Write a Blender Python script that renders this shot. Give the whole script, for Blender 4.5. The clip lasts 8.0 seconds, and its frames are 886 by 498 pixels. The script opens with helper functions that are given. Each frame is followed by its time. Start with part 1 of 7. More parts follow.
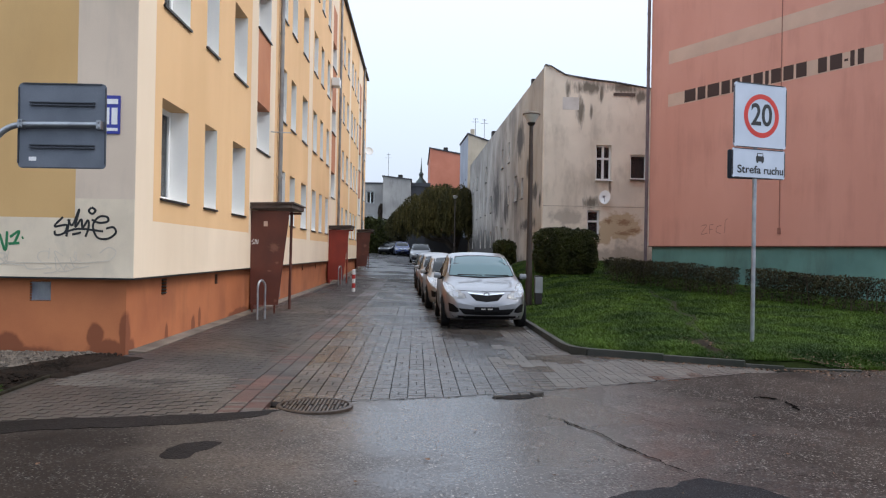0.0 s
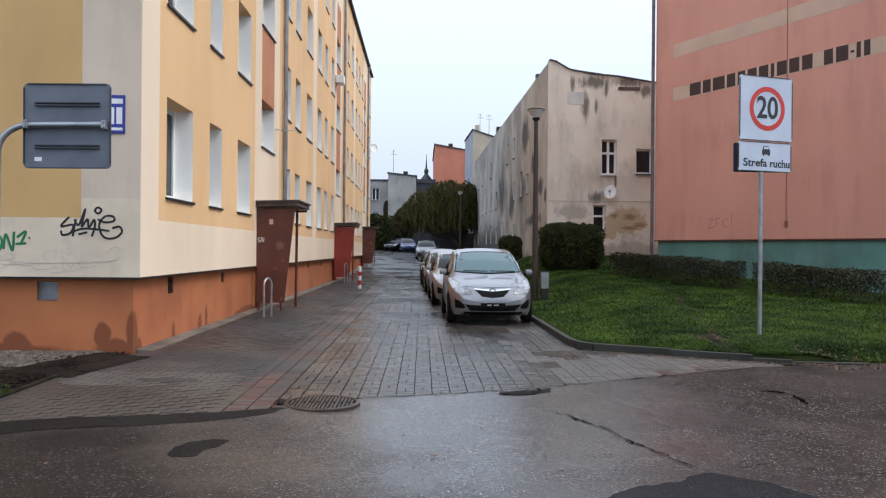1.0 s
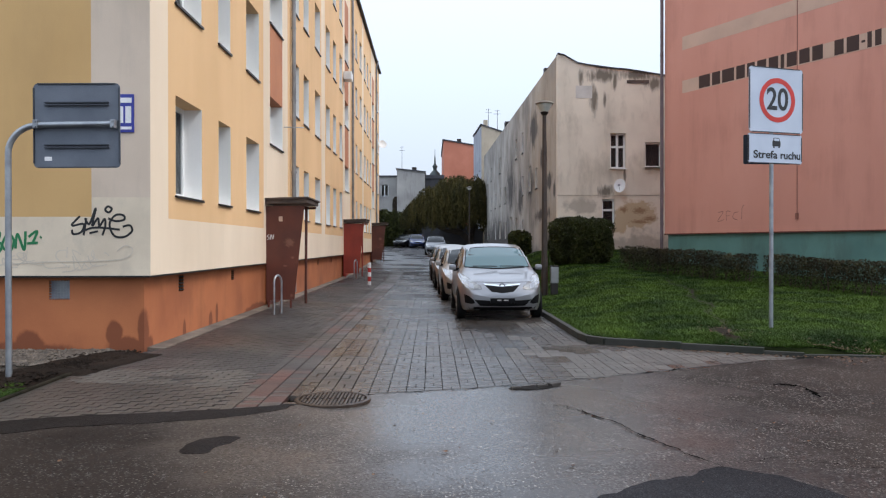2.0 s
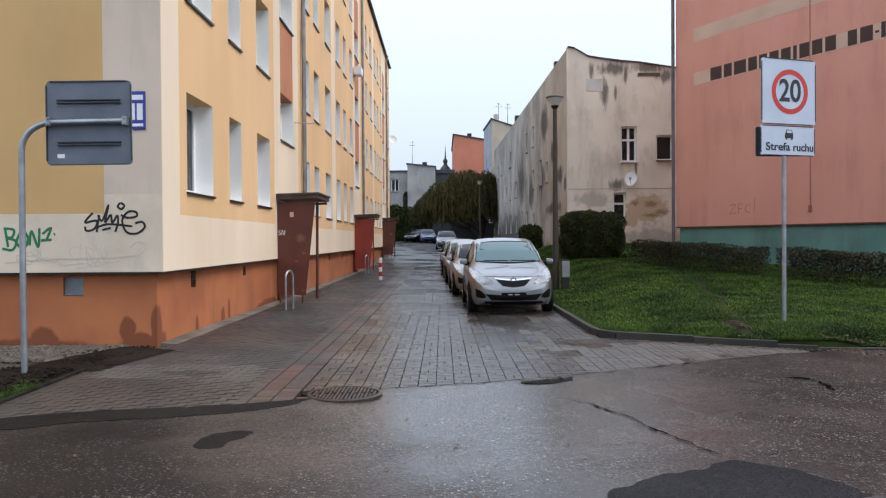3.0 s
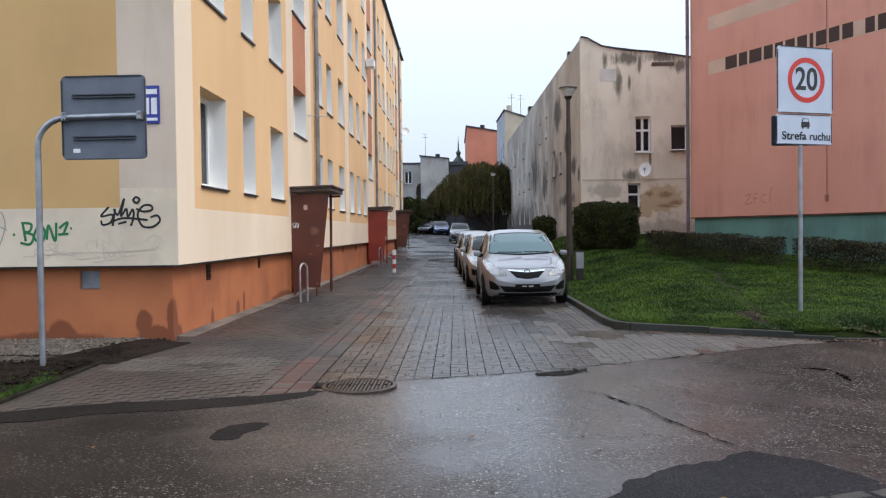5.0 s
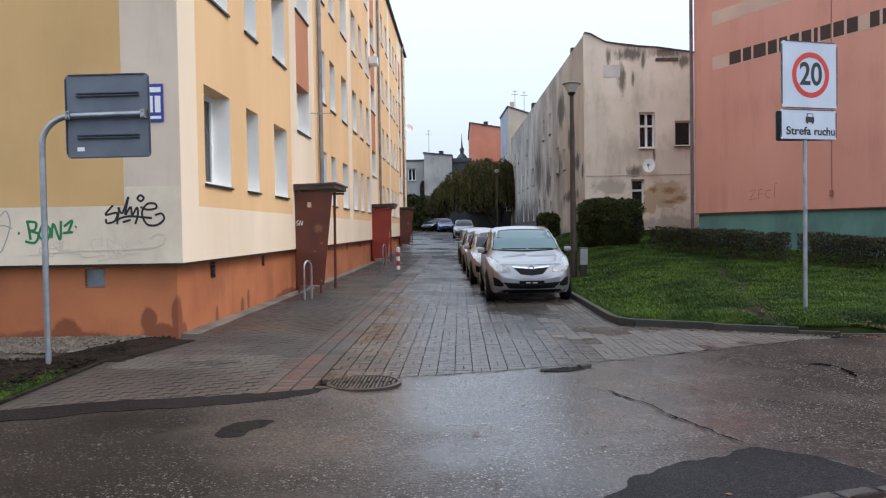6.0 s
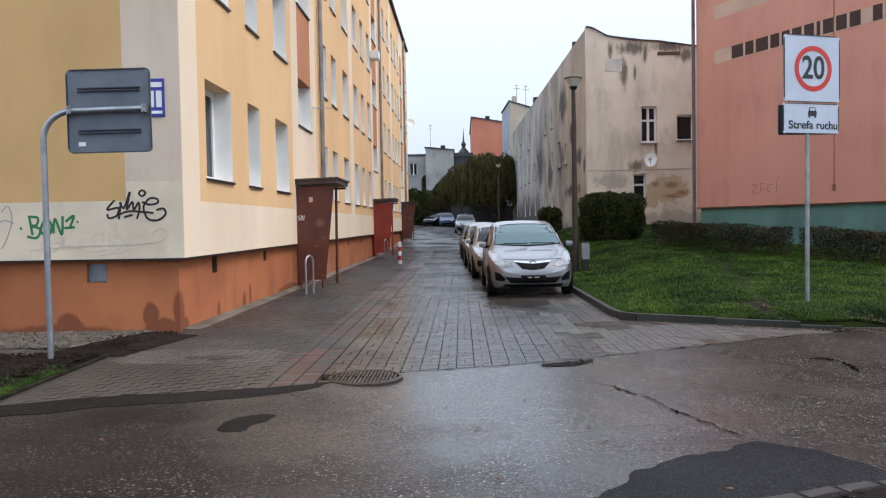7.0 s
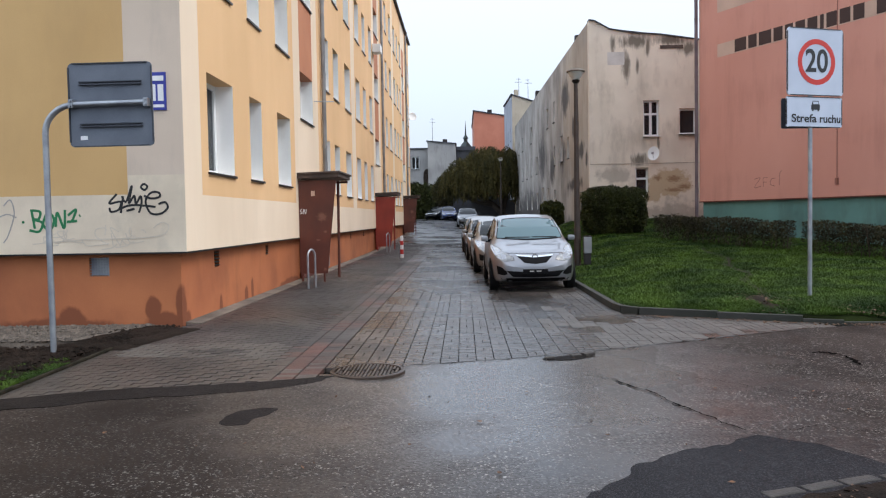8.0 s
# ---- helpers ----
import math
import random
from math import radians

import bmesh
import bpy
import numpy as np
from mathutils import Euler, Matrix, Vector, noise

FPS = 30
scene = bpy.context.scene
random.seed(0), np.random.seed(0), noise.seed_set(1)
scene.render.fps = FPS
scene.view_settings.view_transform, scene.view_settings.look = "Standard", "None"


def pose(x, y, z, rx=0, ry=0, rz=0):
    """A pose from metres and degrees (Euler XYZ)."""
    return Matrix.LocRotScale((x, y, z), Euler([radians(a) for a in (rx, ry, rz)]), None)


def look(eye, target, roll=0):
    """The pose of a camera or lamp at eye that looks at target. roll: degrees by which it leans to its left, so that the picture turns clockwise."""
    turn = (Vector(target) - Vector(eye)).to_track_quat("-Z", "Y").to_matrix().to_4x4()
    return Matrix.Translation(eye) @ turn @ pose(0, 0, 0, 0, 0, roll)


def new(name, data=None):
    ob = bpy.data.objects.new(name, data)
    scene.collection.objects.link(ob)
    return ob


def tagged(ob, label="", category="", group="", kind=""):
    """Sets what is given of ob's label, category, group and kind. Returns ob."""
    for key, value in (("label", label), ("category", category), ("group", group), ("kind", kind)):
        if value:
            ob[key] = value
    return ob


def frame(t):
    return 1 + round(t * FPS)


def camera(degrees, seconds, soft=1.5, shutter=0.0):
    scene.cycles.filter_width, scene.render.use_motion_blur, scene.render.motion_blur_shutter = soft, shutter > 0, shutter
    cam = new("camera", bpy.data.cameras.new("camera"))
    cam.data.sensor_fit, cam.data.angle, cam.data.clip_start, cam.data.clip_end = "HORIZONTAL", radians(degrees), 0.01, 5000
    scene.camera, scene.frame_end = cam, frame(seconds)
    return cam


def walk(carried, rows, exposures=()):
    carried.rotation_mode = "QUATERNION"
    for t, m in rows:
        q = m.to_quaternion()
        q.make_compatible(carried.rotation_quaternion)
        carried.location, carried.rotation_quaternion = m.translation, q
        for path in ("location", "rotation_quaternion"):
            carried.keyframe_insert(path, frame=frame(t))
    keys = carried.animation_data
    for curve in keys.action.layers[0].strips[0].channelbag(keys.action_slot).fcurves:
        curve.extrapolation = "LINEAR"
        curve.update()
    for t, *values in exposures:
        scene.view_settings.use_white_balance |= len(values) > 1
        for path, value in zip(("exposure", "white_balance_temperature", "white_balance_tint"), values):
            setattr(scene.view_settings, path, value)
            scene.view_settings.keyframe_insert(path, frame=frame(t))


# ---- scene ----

from mathutils.bvhtree import BVHTree

# ---------- camera ----------
cam = camera(60.0, 8.0, soft=1.2)
ROWS = [
    (0.0, -0.010, -0.010, 1.601, -1.991, 0.322, -1.009),
    (0.5, -0.009, -0.008, 1.602, -1.828, 0.147, -0.761),
    (1.0, -0.005, -0.002, 1.602, -1.552, 0.040, -0.482),
    (2.5, 0.000, 0.004, 1.601, -0.440, -0.490, 0.253),
    (3.0, 0.000, 0.002, 1.600, -0.040, -0.685, 0.396),
    (3.5, -0.001, 0.002, 1.600, 0.239, -0.917, 0.528),
    (4.0, -0.001, 0.002, 1.600, 0.498, -1.068, 0.526),
    (4.5, 0.000, 0.002, 1.600, 0.759, -1.173, 0.600),
    (6.0, 0.000, 0.003, 1.599, 1.251, -1.501, 0.954),
    (6.5, 0.001, 0.005, 1.599, 1.347, -1.653, 1.029),
    (7.0, 0.002, 0.007, 1.599, 1.377, -1.900, 1.018),
    (7.5, 0.003, 0.009, 1.599, 1.482, -2.118, 1.043),
    (8.0, 0.002, 0.011, 1.598, 1.528, -2.353, 1.014),
]
walk(cam, [(t, pose(x, y, z, 90 + pitch, roll, yaw)) for t, x, y, z, yaw, pitch, roll in ROWS], exposures=[(0.0, 0.55), (3.0, 0.57), (8.0, 0.63)])

# ---------- light ----------
SUN_UP, SUN_ROUND = 48.0, 105.0  # degrees: height, and direction clockwise from the street's far end
world = bpy.data.worlds.new("overcast_sky")
scene.world = world
world.use_nodes = True
wn, wl = world.node_tree.nodes, world.node_tree.links
sky = wn.new("ShaderNodeTexSky")
sky.sky_type, sky.sun_disc = "NISHITA", False
sky.sun_elevation, sky.sun_rotation = radians(SUN_UP), radians(SUN_ROUND)
sky.air_density, sky.dust_density, sky.ozone_density = 1.2, 4.0, 1.0
cloud = wn.new("ShaderNodeMix")
cloud.data_type = "RGBA"
cloud.inputs["Factor"].default_value = 0.8
cloud.inputs["B"].default_value = (7.95, 9.05, 10.85, 1)
wl.new(sky.outputs["Color"], cloud.inputs["A"])
# an overcast sky is brighter overhead than at the horizon
coord, split, grade, shade = wn.new("ShaderNodeTexCoord"), wn.new("ShaderNodeSeparateXYZ"), wn.new("ShaderNodeMapRange"), wn.new("ShaderNodeVectorMath")
wl.new(coord.outputs["Generated"], split.inputs[0])
wl.new(split.outputs["Z"], grade.inputs["Value"])
grade.inputs["From Max"].default_value, grade.inputs["To Min"].default_value, grade.inputs["To Max"].default_value = 0.65, 0.64, 1.36
shade.operation = "SCALE"
wl.new(cloud.outputs["Result"], shade.inputs[0])
wl.new(grade.outputs[0], shade.inputs["Scale"])
wl.new(shade.outputs[0], wn["Background"].inputs["Color"])
wn["Background"].inputs["Strength"].default_value = 0.1
sun = new("sun", bpy.data.lights.new("sun", "SUN"))
sun.data.energy, sun.data.angle, sun.data.color = 0.9, radians(25), (1.0, 0.92, 0.82)
a, e = radians(SUN_ROUND), radians(SUN_UP)
sun.matrix_world = look((0, 0, 30), (-math.sin(a) * math.cos(e), -math.cos(a) * math.cos(e), 30 - math.sin(e)))


# ---------- helpers of this scene ----------
def lin(r, g, b):
    """Linear colour from 0 to 255 values."""
    return tuple((c / 255 / 12.92 if c < 10.3 else ((c / 255 + 0.055) / 1.055) ** 2.4) for c in (r, g, b))


def mat(name, col, col2=None, rough=0.8, scale=1.5, fine=40.0, bump=0.15, metal=0.0, vary=0.0, stretch=(1, 1, 1), grain=0.15, spec=0.5, contrast=(0.35, 0.65), coat=0.0, dist=0.01, streak=None):
    m = bpy.data.materials.new(name)
    m.use_nodes = True
    n, l = m.node_tree.nodes, m.node_tree.links
    b = n["Principled BSDF"]
    b.inputs["Roughness"].default_value, b.inputs["Metallic"].default_value = rough, metal
    b.inputs["Specular IOR Level"].default_value = spec
    b.inputs["Coat Weight"].default_value = coat
    b.inputs["Coat Roughness"].default_value = 0.06
    tc, mp = n.new("ShaderNodeTexCoord"), n.new("ShaderNodeMapping")
    mp.inputs["Scale"].default_value = stretch
    l.new(tc.outputs["Object"], mp.inputs["Vector"])
    big, small = n.new("ShaderNodeTexNoise"), n.new("ShaderNodeTexNoise")
    big.inputs["Scale"].default_value, big.inputs["Detail"].default_value = scale, 6
    small.inputs["Scale"].default_value, small.inputs["Detail"].default_value = fine, 4
    l.new(mp.outputs[0], big.inputs["Vector"])
    l.new(tc.outputs["Object"], small.inputs["Vector"])
    ramp = n.new("ShaderNodeValToRGB")
    ramp.color_ramp.elements[0].position, ramp.color_ramp.elements[1].position = contrast
    ramp.color_ramp.elements[0].color = (*col, 1)
    ramp.color_ramp.elements[1].color = (*(col2 or tuple(c * 0.85 for c in col)), 1)
    l.new(big.outputs["Fac"], ramp.inputs["Fac"])
    hsv = n.new("ShaderNodeHueSaturation")
    mr = n.new("ShaderNodeMapRange")
    mr.inputs["To Min"].default_value, mr.inputs["To Max"].default_value = 1 - grain, 1 + grain
    l.new(small.outputs["Fac"], mr.inputs["Value"])
    l.new(ramp.outputs["Color"], hsv.inputs["Color"])
    if vary:
        oi, geo, add, mr2, mul = n.new("ShaderNodeObjectInfo"), n.new("ShaderNodeNewGeometry"), n.new("ShaderNodeMath"), n.new("ShaderNodeMapRange"), n.new("ShaderNodeMath")
        add.operation = "ADD"
        l.new(oi.outputs["Random"], add.inputs[0])
        l.new(geo.outputs["Random Per Island"], add.inputs[1])
        fr = n.new("ShaderNodeMath")
        fr.operation = "FRACT"
        l.new(add.outputs[0], fr.inputs[0])
        mr2.inputs["To Min"].default_value, mr2.inputs["To Max"].default_value = 1 - vary, 1 + vary
        l.new(fr.outputs[0], mr2.inputs["Value"])
        mul.operation = "MULTIPLY"
        l.new(mr.outputs[0], mul.inputs[0])
        l.new(mr2.outputs[0], mul.inputs[1])
        l.new(mul.outputs[0], hsv.inputs["Value"])
    else:
        l.new(mr.outputs[0], hsv.inputs["Value"])
    final = hsv.outputs["Color"]
    if streak:
        # weathering: runs down the wall, broken up by large patches
        tone, amount, down = streak
        m2, run, patch_, mult, rr, mixs = n.new("ShaderNodeMapping"), n.new("ShaderNodeTexNoise"), n.new("ShaderNodeTexNoise"), n.new("ShaderNodeMath"), n.new("ShaderNodeMapRange"), n.new("ShaderNodeMix")
        m2.inputs["Scale"].default_value = (2.2, 2.2, down)
        l.new(tc.outputs["Object"], m2.inputs["Vector"])
        l.new(m2.outputs[0], run.inputs["Vector"])
        run.inputs["Scale"].default_value, run.inputs["Detail"].default_value, run.inputs["Roughness"].default_value = 1.0, 8, 0.65
        patch_.inputs["Scale"].default_value, patch_.inputs["Detail"].default_value = 0.45, 5
        l.new(tc.outputs["Object"], patch_.inputs["Vector"])
        mult.operation = "MULTIPLY"
        l.new(run.outputs["Fac"], mult.inputs[0])
        l.new(patch_.outputs["Fac"], mult.inputs[1])
        rr.inputs["From Min"].default_value, rr.inputs["From Max"].default_value, rr.inputs["To Max"].default_value = 0.25, 0.42, amount
        l.new(mult.outputs[0], rr.inputs["Value"])
        mixs.data_type = "RGBA"
        mixs.inputs["B"].default_value = (*tone, 1)
        l.new(rr.outputs[0], mixs.inputs["Factor"])
        l.new(final, mixs.inputs["A"])
        final = mixs.outputs["Result"]
    l.new(final, b.inputs["Base Color"])
    if bump:
        bu = n.new("ShaderNodeBump")
        bu.inputs["Strength"].default_value, bu.inputs["Distance"].default_value = bump, dist
        l.new(small.outputs["Fac"], bu.inputs["Height"])
        l.new(bu.outputs["Normal"], b.inputs["Normal"])
    return m


def stain_shade_on(m, spots, tone, amount=0.8, scale=2.5, stretch=(1, 1, 1), ragged=1.2, soft=0.35):
    """Soft-edged stains, or shade put into the colour, with ragged outlines at the given places: (centre, half size) in
    the wall's own space.
    """
    n, l = m.node_tree.nodes, m.node_tree.links
    b = n["Principled BSDF"]
    tc, top = n.new("ShaderNodeTexCoord"), None
    for centre, half in spots:
        off, size, far = n.new("ShaderNodeVectorMath"), n.new("ShaderNodeVectorMath"), n.new("ShaderNodeVectorMath")
        off.operation, size.operation, far.operation = "SUBTRACT", "DIVIDE", "LENGTH"
        off.inputs[1].default_value, size.inputs[1].default_value = centre, half
        l.new(tc.outputs["Object"], off.inputs[0])
        l.new(off.outputs[0], size.inputs[0])
        l.new(size.outputs[0], far.inputs[0])
        if top is None:
            top = far.outputs["Value"]
        else:
            least = n.new("ShaderNodeMath")
            least.operation = "MINIMUM"
            l.new(top, least.inputs[0])
            l.new(far.outputs["Value"], least.inputs[1])
            top = least.outputs[0]
    mp, tex, edge, mask, mix = n.new("ShaderNodeMapping"), n.new("ShaderNodeTexNoise"), n.new("ShaderNodeMath"), n.new("ShaderNodeMapRange"), n.new("ShaderNodeMix")
    mp.inputs["Scale"].default_value = stretch
    l.new(tc.outputs["Object"], mp.inputs["Vector"])
    l.new(mp.outputs[0], tex.inputs["Vector"])
    tex.inputs["Scale"].default_value, tex.inputs["Detail"].default_value, tex.inputs["Roughness"].default_value = scale, 7, 0.62
    edge.operation = "MULTIPLY_ADD"
    edge.inputs[1].default_value = -2 * ragged
    l.new(tex.outputs["Fac"], edge.inputs[0])
    l.new(top, edge.inputs[2])
    mask.inputs["From Min"].default_value, mask.inputs["From Max"].default_value = 1.0 - ragged, 1.0 - ragged - soft
    mask.inputs["To Max"].default_value = amount
    l.new(edge.outputs[0], mask.inputs["Value"])
    mix.data_type = "RGBA"
    mix.inputs["B"].default_value = (*tone, 1)
    l.new(mask.outputs[0], mix.inputs["Factor"])
    l.new(b.inputs["Base Color"].links[0].from_socket, mix.inputs["A"])
    l.new(mix.outputs["Result"], b.inputs["Base Color"])


def node_of(m, kind):
    return next(x for x in m.node_tree.nodes if x.bl_idname == kind)


def glass(name, tint=(0.02, 0.025, 0.03), clear=0.35):
    """Window glass: a clear pane over a dim room, with a mirror gloss."""
    m = bpy.data.materials.new(name)
    m.use_nodes = True
    n, l = m.node_tree.nodes, m.node_tree.links
    b = n["Principled BSDF"]
    b.inputs["Base Color"].default_value, b.inputs["Roughness"].default_value = (*tint, 1), 0.04
    b.inputs["IOR"].default_value = 1.52
    tr, mx = n.new("ShaderNodeBsdfTransparent"), n.new("ShaderNodeMixShader")
    mx.inputs["Fac"].default_value = clear
    l.new(b.outputs[0], mx.inputs[1])
    l.new(tr.outputs[0], mx.inputs[2])
    l.new(mx.outputs[0], n["Material Output"].inputs["Surface"])
    return m


def mesh_of(name, bm, materials, smooth=False):
    me = bpy.data.meshes.new(name)
    bmesh.ops.recalc_face_normals(bm, faces=bm.faces)
    bm.to_mesh(me)
    bm.free()
    for m in materials if isinstance(materials, (list, tuple)) else [materials]:
        me.materials.append(m)
    if smooth:
        me.polygons.foreach_set("use_smooth", [True] * len(me.polygons))
        me.set_sharp_from_angle(angle=radians(38))
    return me


def part(name, bm, material, parent=None, label="", smooth=False, at=None):
    ob = new(name, mesh_of(name, bm, material, smooth))
    ob.parent = parent
    if at:
        ob.location = at
    return tagged(ob, label)


def shared(name, me, parent, at, rz=0.0, label=""):
    ob = new(name, me)
    ob.parent = parent
    ob.location, ob.rotation_euler = at, (0, 0, rz)
    return tagged(ob, label)


def thing(name, label, category, at=(0, 0, 0), rz=0.0, group="", kind=""):
    ob = new(name)
    ob.empty_display_size = 0.1
    ob.matrix_basis = pose(*at, 0, 0, rz)
    return tagged(ob, label, category, group, kind)


def from_np(name, verts, faces, materials, smooth=False):
    """A mesh from arrays: verts (n, 3), faces (m, 3 or 4)."""
    me = bpy.data.meshes.new(name)
    k = faces.shape[1]
    me.vertices.add(len(verts))
    me.vertices.foreach_set("co", verts.astype(np.float32).ravel())
    me.loops.add(faces.size)
    me.loops.foreach_set("vertex_index", faces.astype(np.int32).ravel())
    me.polygons.add(len(faces))
    me.polygons.foreach_set("loop_start", np.arange(0, faces.size, k, dtype=np.int32))
    me.update(calc_edges=True)
    me.validate()
    for m in materials if isinstance(materials, (list, tuple)) else [materials]:
        me.materials.append(m)
    me.polygons.foreach_set("use_smooth", [smooth] * len(me.polygons))
    return me


def box(bm, x0, x1, y0, y1, z0, z1, bevel=0.0, mi=0):
    made = bmesh.ops.create_cube(bm, size=1)
    vs = made["verts"]
    bmesh.ops.scale(bm, vec=(x1 - x0, y1 - y0, z1 - z0), verts=vs)
    bmesh.ops.translate(bm, vec=((x0 + x1) / 2, (y0 + y1) / 2, (z0 + z1) / 2), verts=vs)
    fs = {f for v in vs for f in v.link_faces}
    for f in fs:
        f.material_index = mi
    if bevel:
        es = {ed for v in vs for ed in v.link_edges}
        bmesh.ops.bevel(bm, geom=list(es), offset=bevel, segments=2, affect="EDGES", profile=0.7)
    return vs


def boxed(*dims, bevel=0.0):
    bm = bmesh.new()
    box(bm, *dims, bevel=bevel)
    return bm


def rod(bm, p, q, r0, r1=None, n=12, caps=True):
    p, q = Vector(p), Vector(q)
    r1 = r0 if r1 is None else r1
    turn = (q - p).to_track_quat("Z", "Y").to_matrix()
    rings = [[bm.verts.new(c + turn @ Vector((r * math.cos(2 * math.pi * i / n), r * math.sin(2 * math.pi * i / n), 0))) for i in range(n)] for c, r in ((p, r0), (q, r1))]
    for i in range(n):
        bm.faces.new((rings[0][i], rings[0][(i + 1) % n], rings[1][(i + 1) % n], rings[1][i]))
    if caps:
        bm.faces.new(rings[0][::-1])
        bm.faces.new(rings[1])


def tube(bm, pts, r, n=12):
    """A bent tube through the points; r is one radius or one for each point."""
    pts = [Vector(p) for p in pts]
    rs = r if isinstance(r, (list, tuple)) else [r] * len(pts)
    rings, up = [], None
    for i, p in enumerate(pts):
        d = (pts[min(i + 1, len(pts) - 1)] - pts[max(i - 1, 0)]).normalized()
        if up is None:
            up = d.orthogonal().normalized()
        up = (up - d * up.dot(d)).normalized()
        s = d.cross(up)
        rings.append([bm.verts.new(p + rs[i] * (math.cos(2 * math.pi * k / n) * up + math.sin(2 * math.pi * k / n) * s)) for k in range(n)])
    for a_, b_ in zip(rings, rings[1:]):
        for k in range(n):
            bm.faces.new((a_[k], a_[(k + 1) % n], b_[(k + 1) % n], b_[k]))
    bm.faces.new(rings[0][::-1])
    bm.faces.new(rings[-1])


def lathe(bm, prof, n=16, at=(0, 0, 0)):
    """A turned body about z from (radius, height) pairs."""
    rings = [[bm.verts.new((at[0] + r * math.cos(2 * math.pi * k / n), at[1] + r * math.sin(2 * math.pi * k / n), at[2] + z)) for k in range(n)] for r, z in prof]
    for a_, b_ in zip(rings, rings[1:]):
        for k in range(n):
            bm.faces.new((a_[k], a_[(k + 1) % n], b_[(k + 1) % n], b_[k]))
    bm.faces.new(rings[0][::-1])
    bm.faces.new(rings[-1])


def plate(bm, outline, thick):
    """A flat plate in x and z from an outline, its face towards -y at y = 0."""
    front = [bm.verts.new((x, 0, z)) for x, z in outline]
    back = [bm.verts.new((x, thick, z)) for x, z in outline]
    bm.faces.new(front)
    bm.faces.new(back[::-1])
    for i in range(len(outline)):
        j = (i + 1) % len(outline)
        bm.faces.new((front[j], front[i], back[i], back[j]))


def rounded(x0, x1, z0, z1, r, n=5):
    out = []
    for cx, cz, a0 in ((x1 - r, z1 - r, 0), (x0 + r, z1 - r, 90), (x0 + r, z0 + r, 180), (x1 - r, z0 + r, 270)):
        out += [(cx + r * math.cos(radians(a0 + 90 * k / n)), cz + r * math.sin(radians(a0 + 90 * k / n))) for k in range(n + 1)]
    return out


def ring(bm, r0, r1, y, n=48):
    vs = [[bm.verts.new((r * math.cos(2 * math.pi * k / n), y, r * math.sin(2 * math.pi * k / n))) for k in range(n)] for r in (r0, r1)]
    for k in range(n):
        bm.faces.new((vs[0][k], vs[0][(k + 1) % n], vs[1][(k + 1) % n], vs[1][k]))


def text_mesh(text, size, material, depth=0.001):
    """Lettering as a mesh in x and z, centred, facing -y."""
    cu = bpy.data.curves.new("lettering", "FONT")
    cu.body, cu.size, cu.extrude, cu.align_x, cu.align_y = text, size, depth, "CENTER", "CENTER"
    cu.offset = 0.018 * size
    ob = new("lettering", cu)
    bpy.context.view_layer.update()
    me = bpy.data.meshes.new_from_object(ob.evaluated_get(bpy.context.evaluated_depsgraph_get()))
    bpy.data.objects.remove(ob)
    me.transform(pose(0, 0, 0, 90))
    me.materials.clear()
    me.materials.append(material)
    return me


def stroke(bm, pts, w, loops=10):
    """A painted stroke in x and z: a smooth ribbon of width w through the points."""
    P = [Vector((x, 0, z)) for x, z in pts]
    out = []
    for i in range(len(P) - 1):
        p0, p1, p2, p3 = P[max(i - 1, 0)], P[i], P[i + 1], P[min(i + 2, len(P) - 1)]
        for k in range(loops):
            t = k / loops
            out.append(0.5 * (2 * p1 + (p2 - p0) * t + (2 * p0 - 5 * p1 + 4 * p2 - p3) * t * t + (3 * p1 - p0 - 3 * p2 + p3) * t ** 3))
    out.append(P[-1])
    prev = None
    for i, p in enumerate(out):
        d = (out[min(i + 1, len(out) - 1)] - out[max(i - 1, 0)]).normalized()
        s = Vector((-d.z, 0, d.x)) * w / 2
        cur = (bm.verts.new(p + s), bm.verts.new(p - s))
        if prev:
            bm.faces.new((prev[0], prev[1], cur[1], cur[0]))
        prev = cur


def smooth01(t):
    t = min(1.0, max(0.0, t))
    return t * t * (3 - 2 * t)


def soft_rise(d, w):
    return w * math.log1p(math.exp(min(d / w, 30))) if d / w < 30 else d


def gz(x, y):
    """Height of the paved ground: a slight crossfall to the footway, and a rise far up the street."""
    return 0.12 * smooth01(-x / 4.2) + 0.024 * soft_rise(y - 37, 3.0) * (1 if y < 120 else 1)


def mound(x, y):
    """The lawn swells beside the path and steps down to it."""
    return 0.14 * math.exp(-((x - 4.9) / 1.3) ** 2 - ((y - 17.5) / 3.6) ** 2) * smooth01((path_x(y) - x) / 0.9 + 0.3)


def lawn_z(x, y):
    full = 0.15 - 0.09 * smooth01((x - 6) / 5) * (1 - smooth01((y - 13) / 6)) + 0.07 * smooth01((x - 7) / 3) * smooth01((y - 13) / 6) + 0.06 * soft_rise(y - 18.5, 1.5)
    k = smooth01((x - 2.6) / 3.0)
    return (gz(x, y) + 0.08) * (1 - k) + max(full, gz(x, y) + 0.04) * k + 0.02 * noise.noise((x * 0.5, y * 0.5, 0)) + mound(x, y)


def path_x(y):
    """Where the trodden path crosses the lawn."""
    return np.interp(y, [12.2, 14.0, 16.8, 20.1, 23.4, 27.0], [4.8, 5.25, 6.15, 6.9, 7.4, 7.6])


LAWN_X = [2.5, 2.56, 2.66, 2.78, 3.82, 4.86, 5.3, 7.0, 9.0, 14.0, 24.0]
LAWN_Y = [12.98, 12.72, 12.46, 12.28, 11.68, 11.14, 10.93, 10.84, 11.0, 12.2, 16.0]


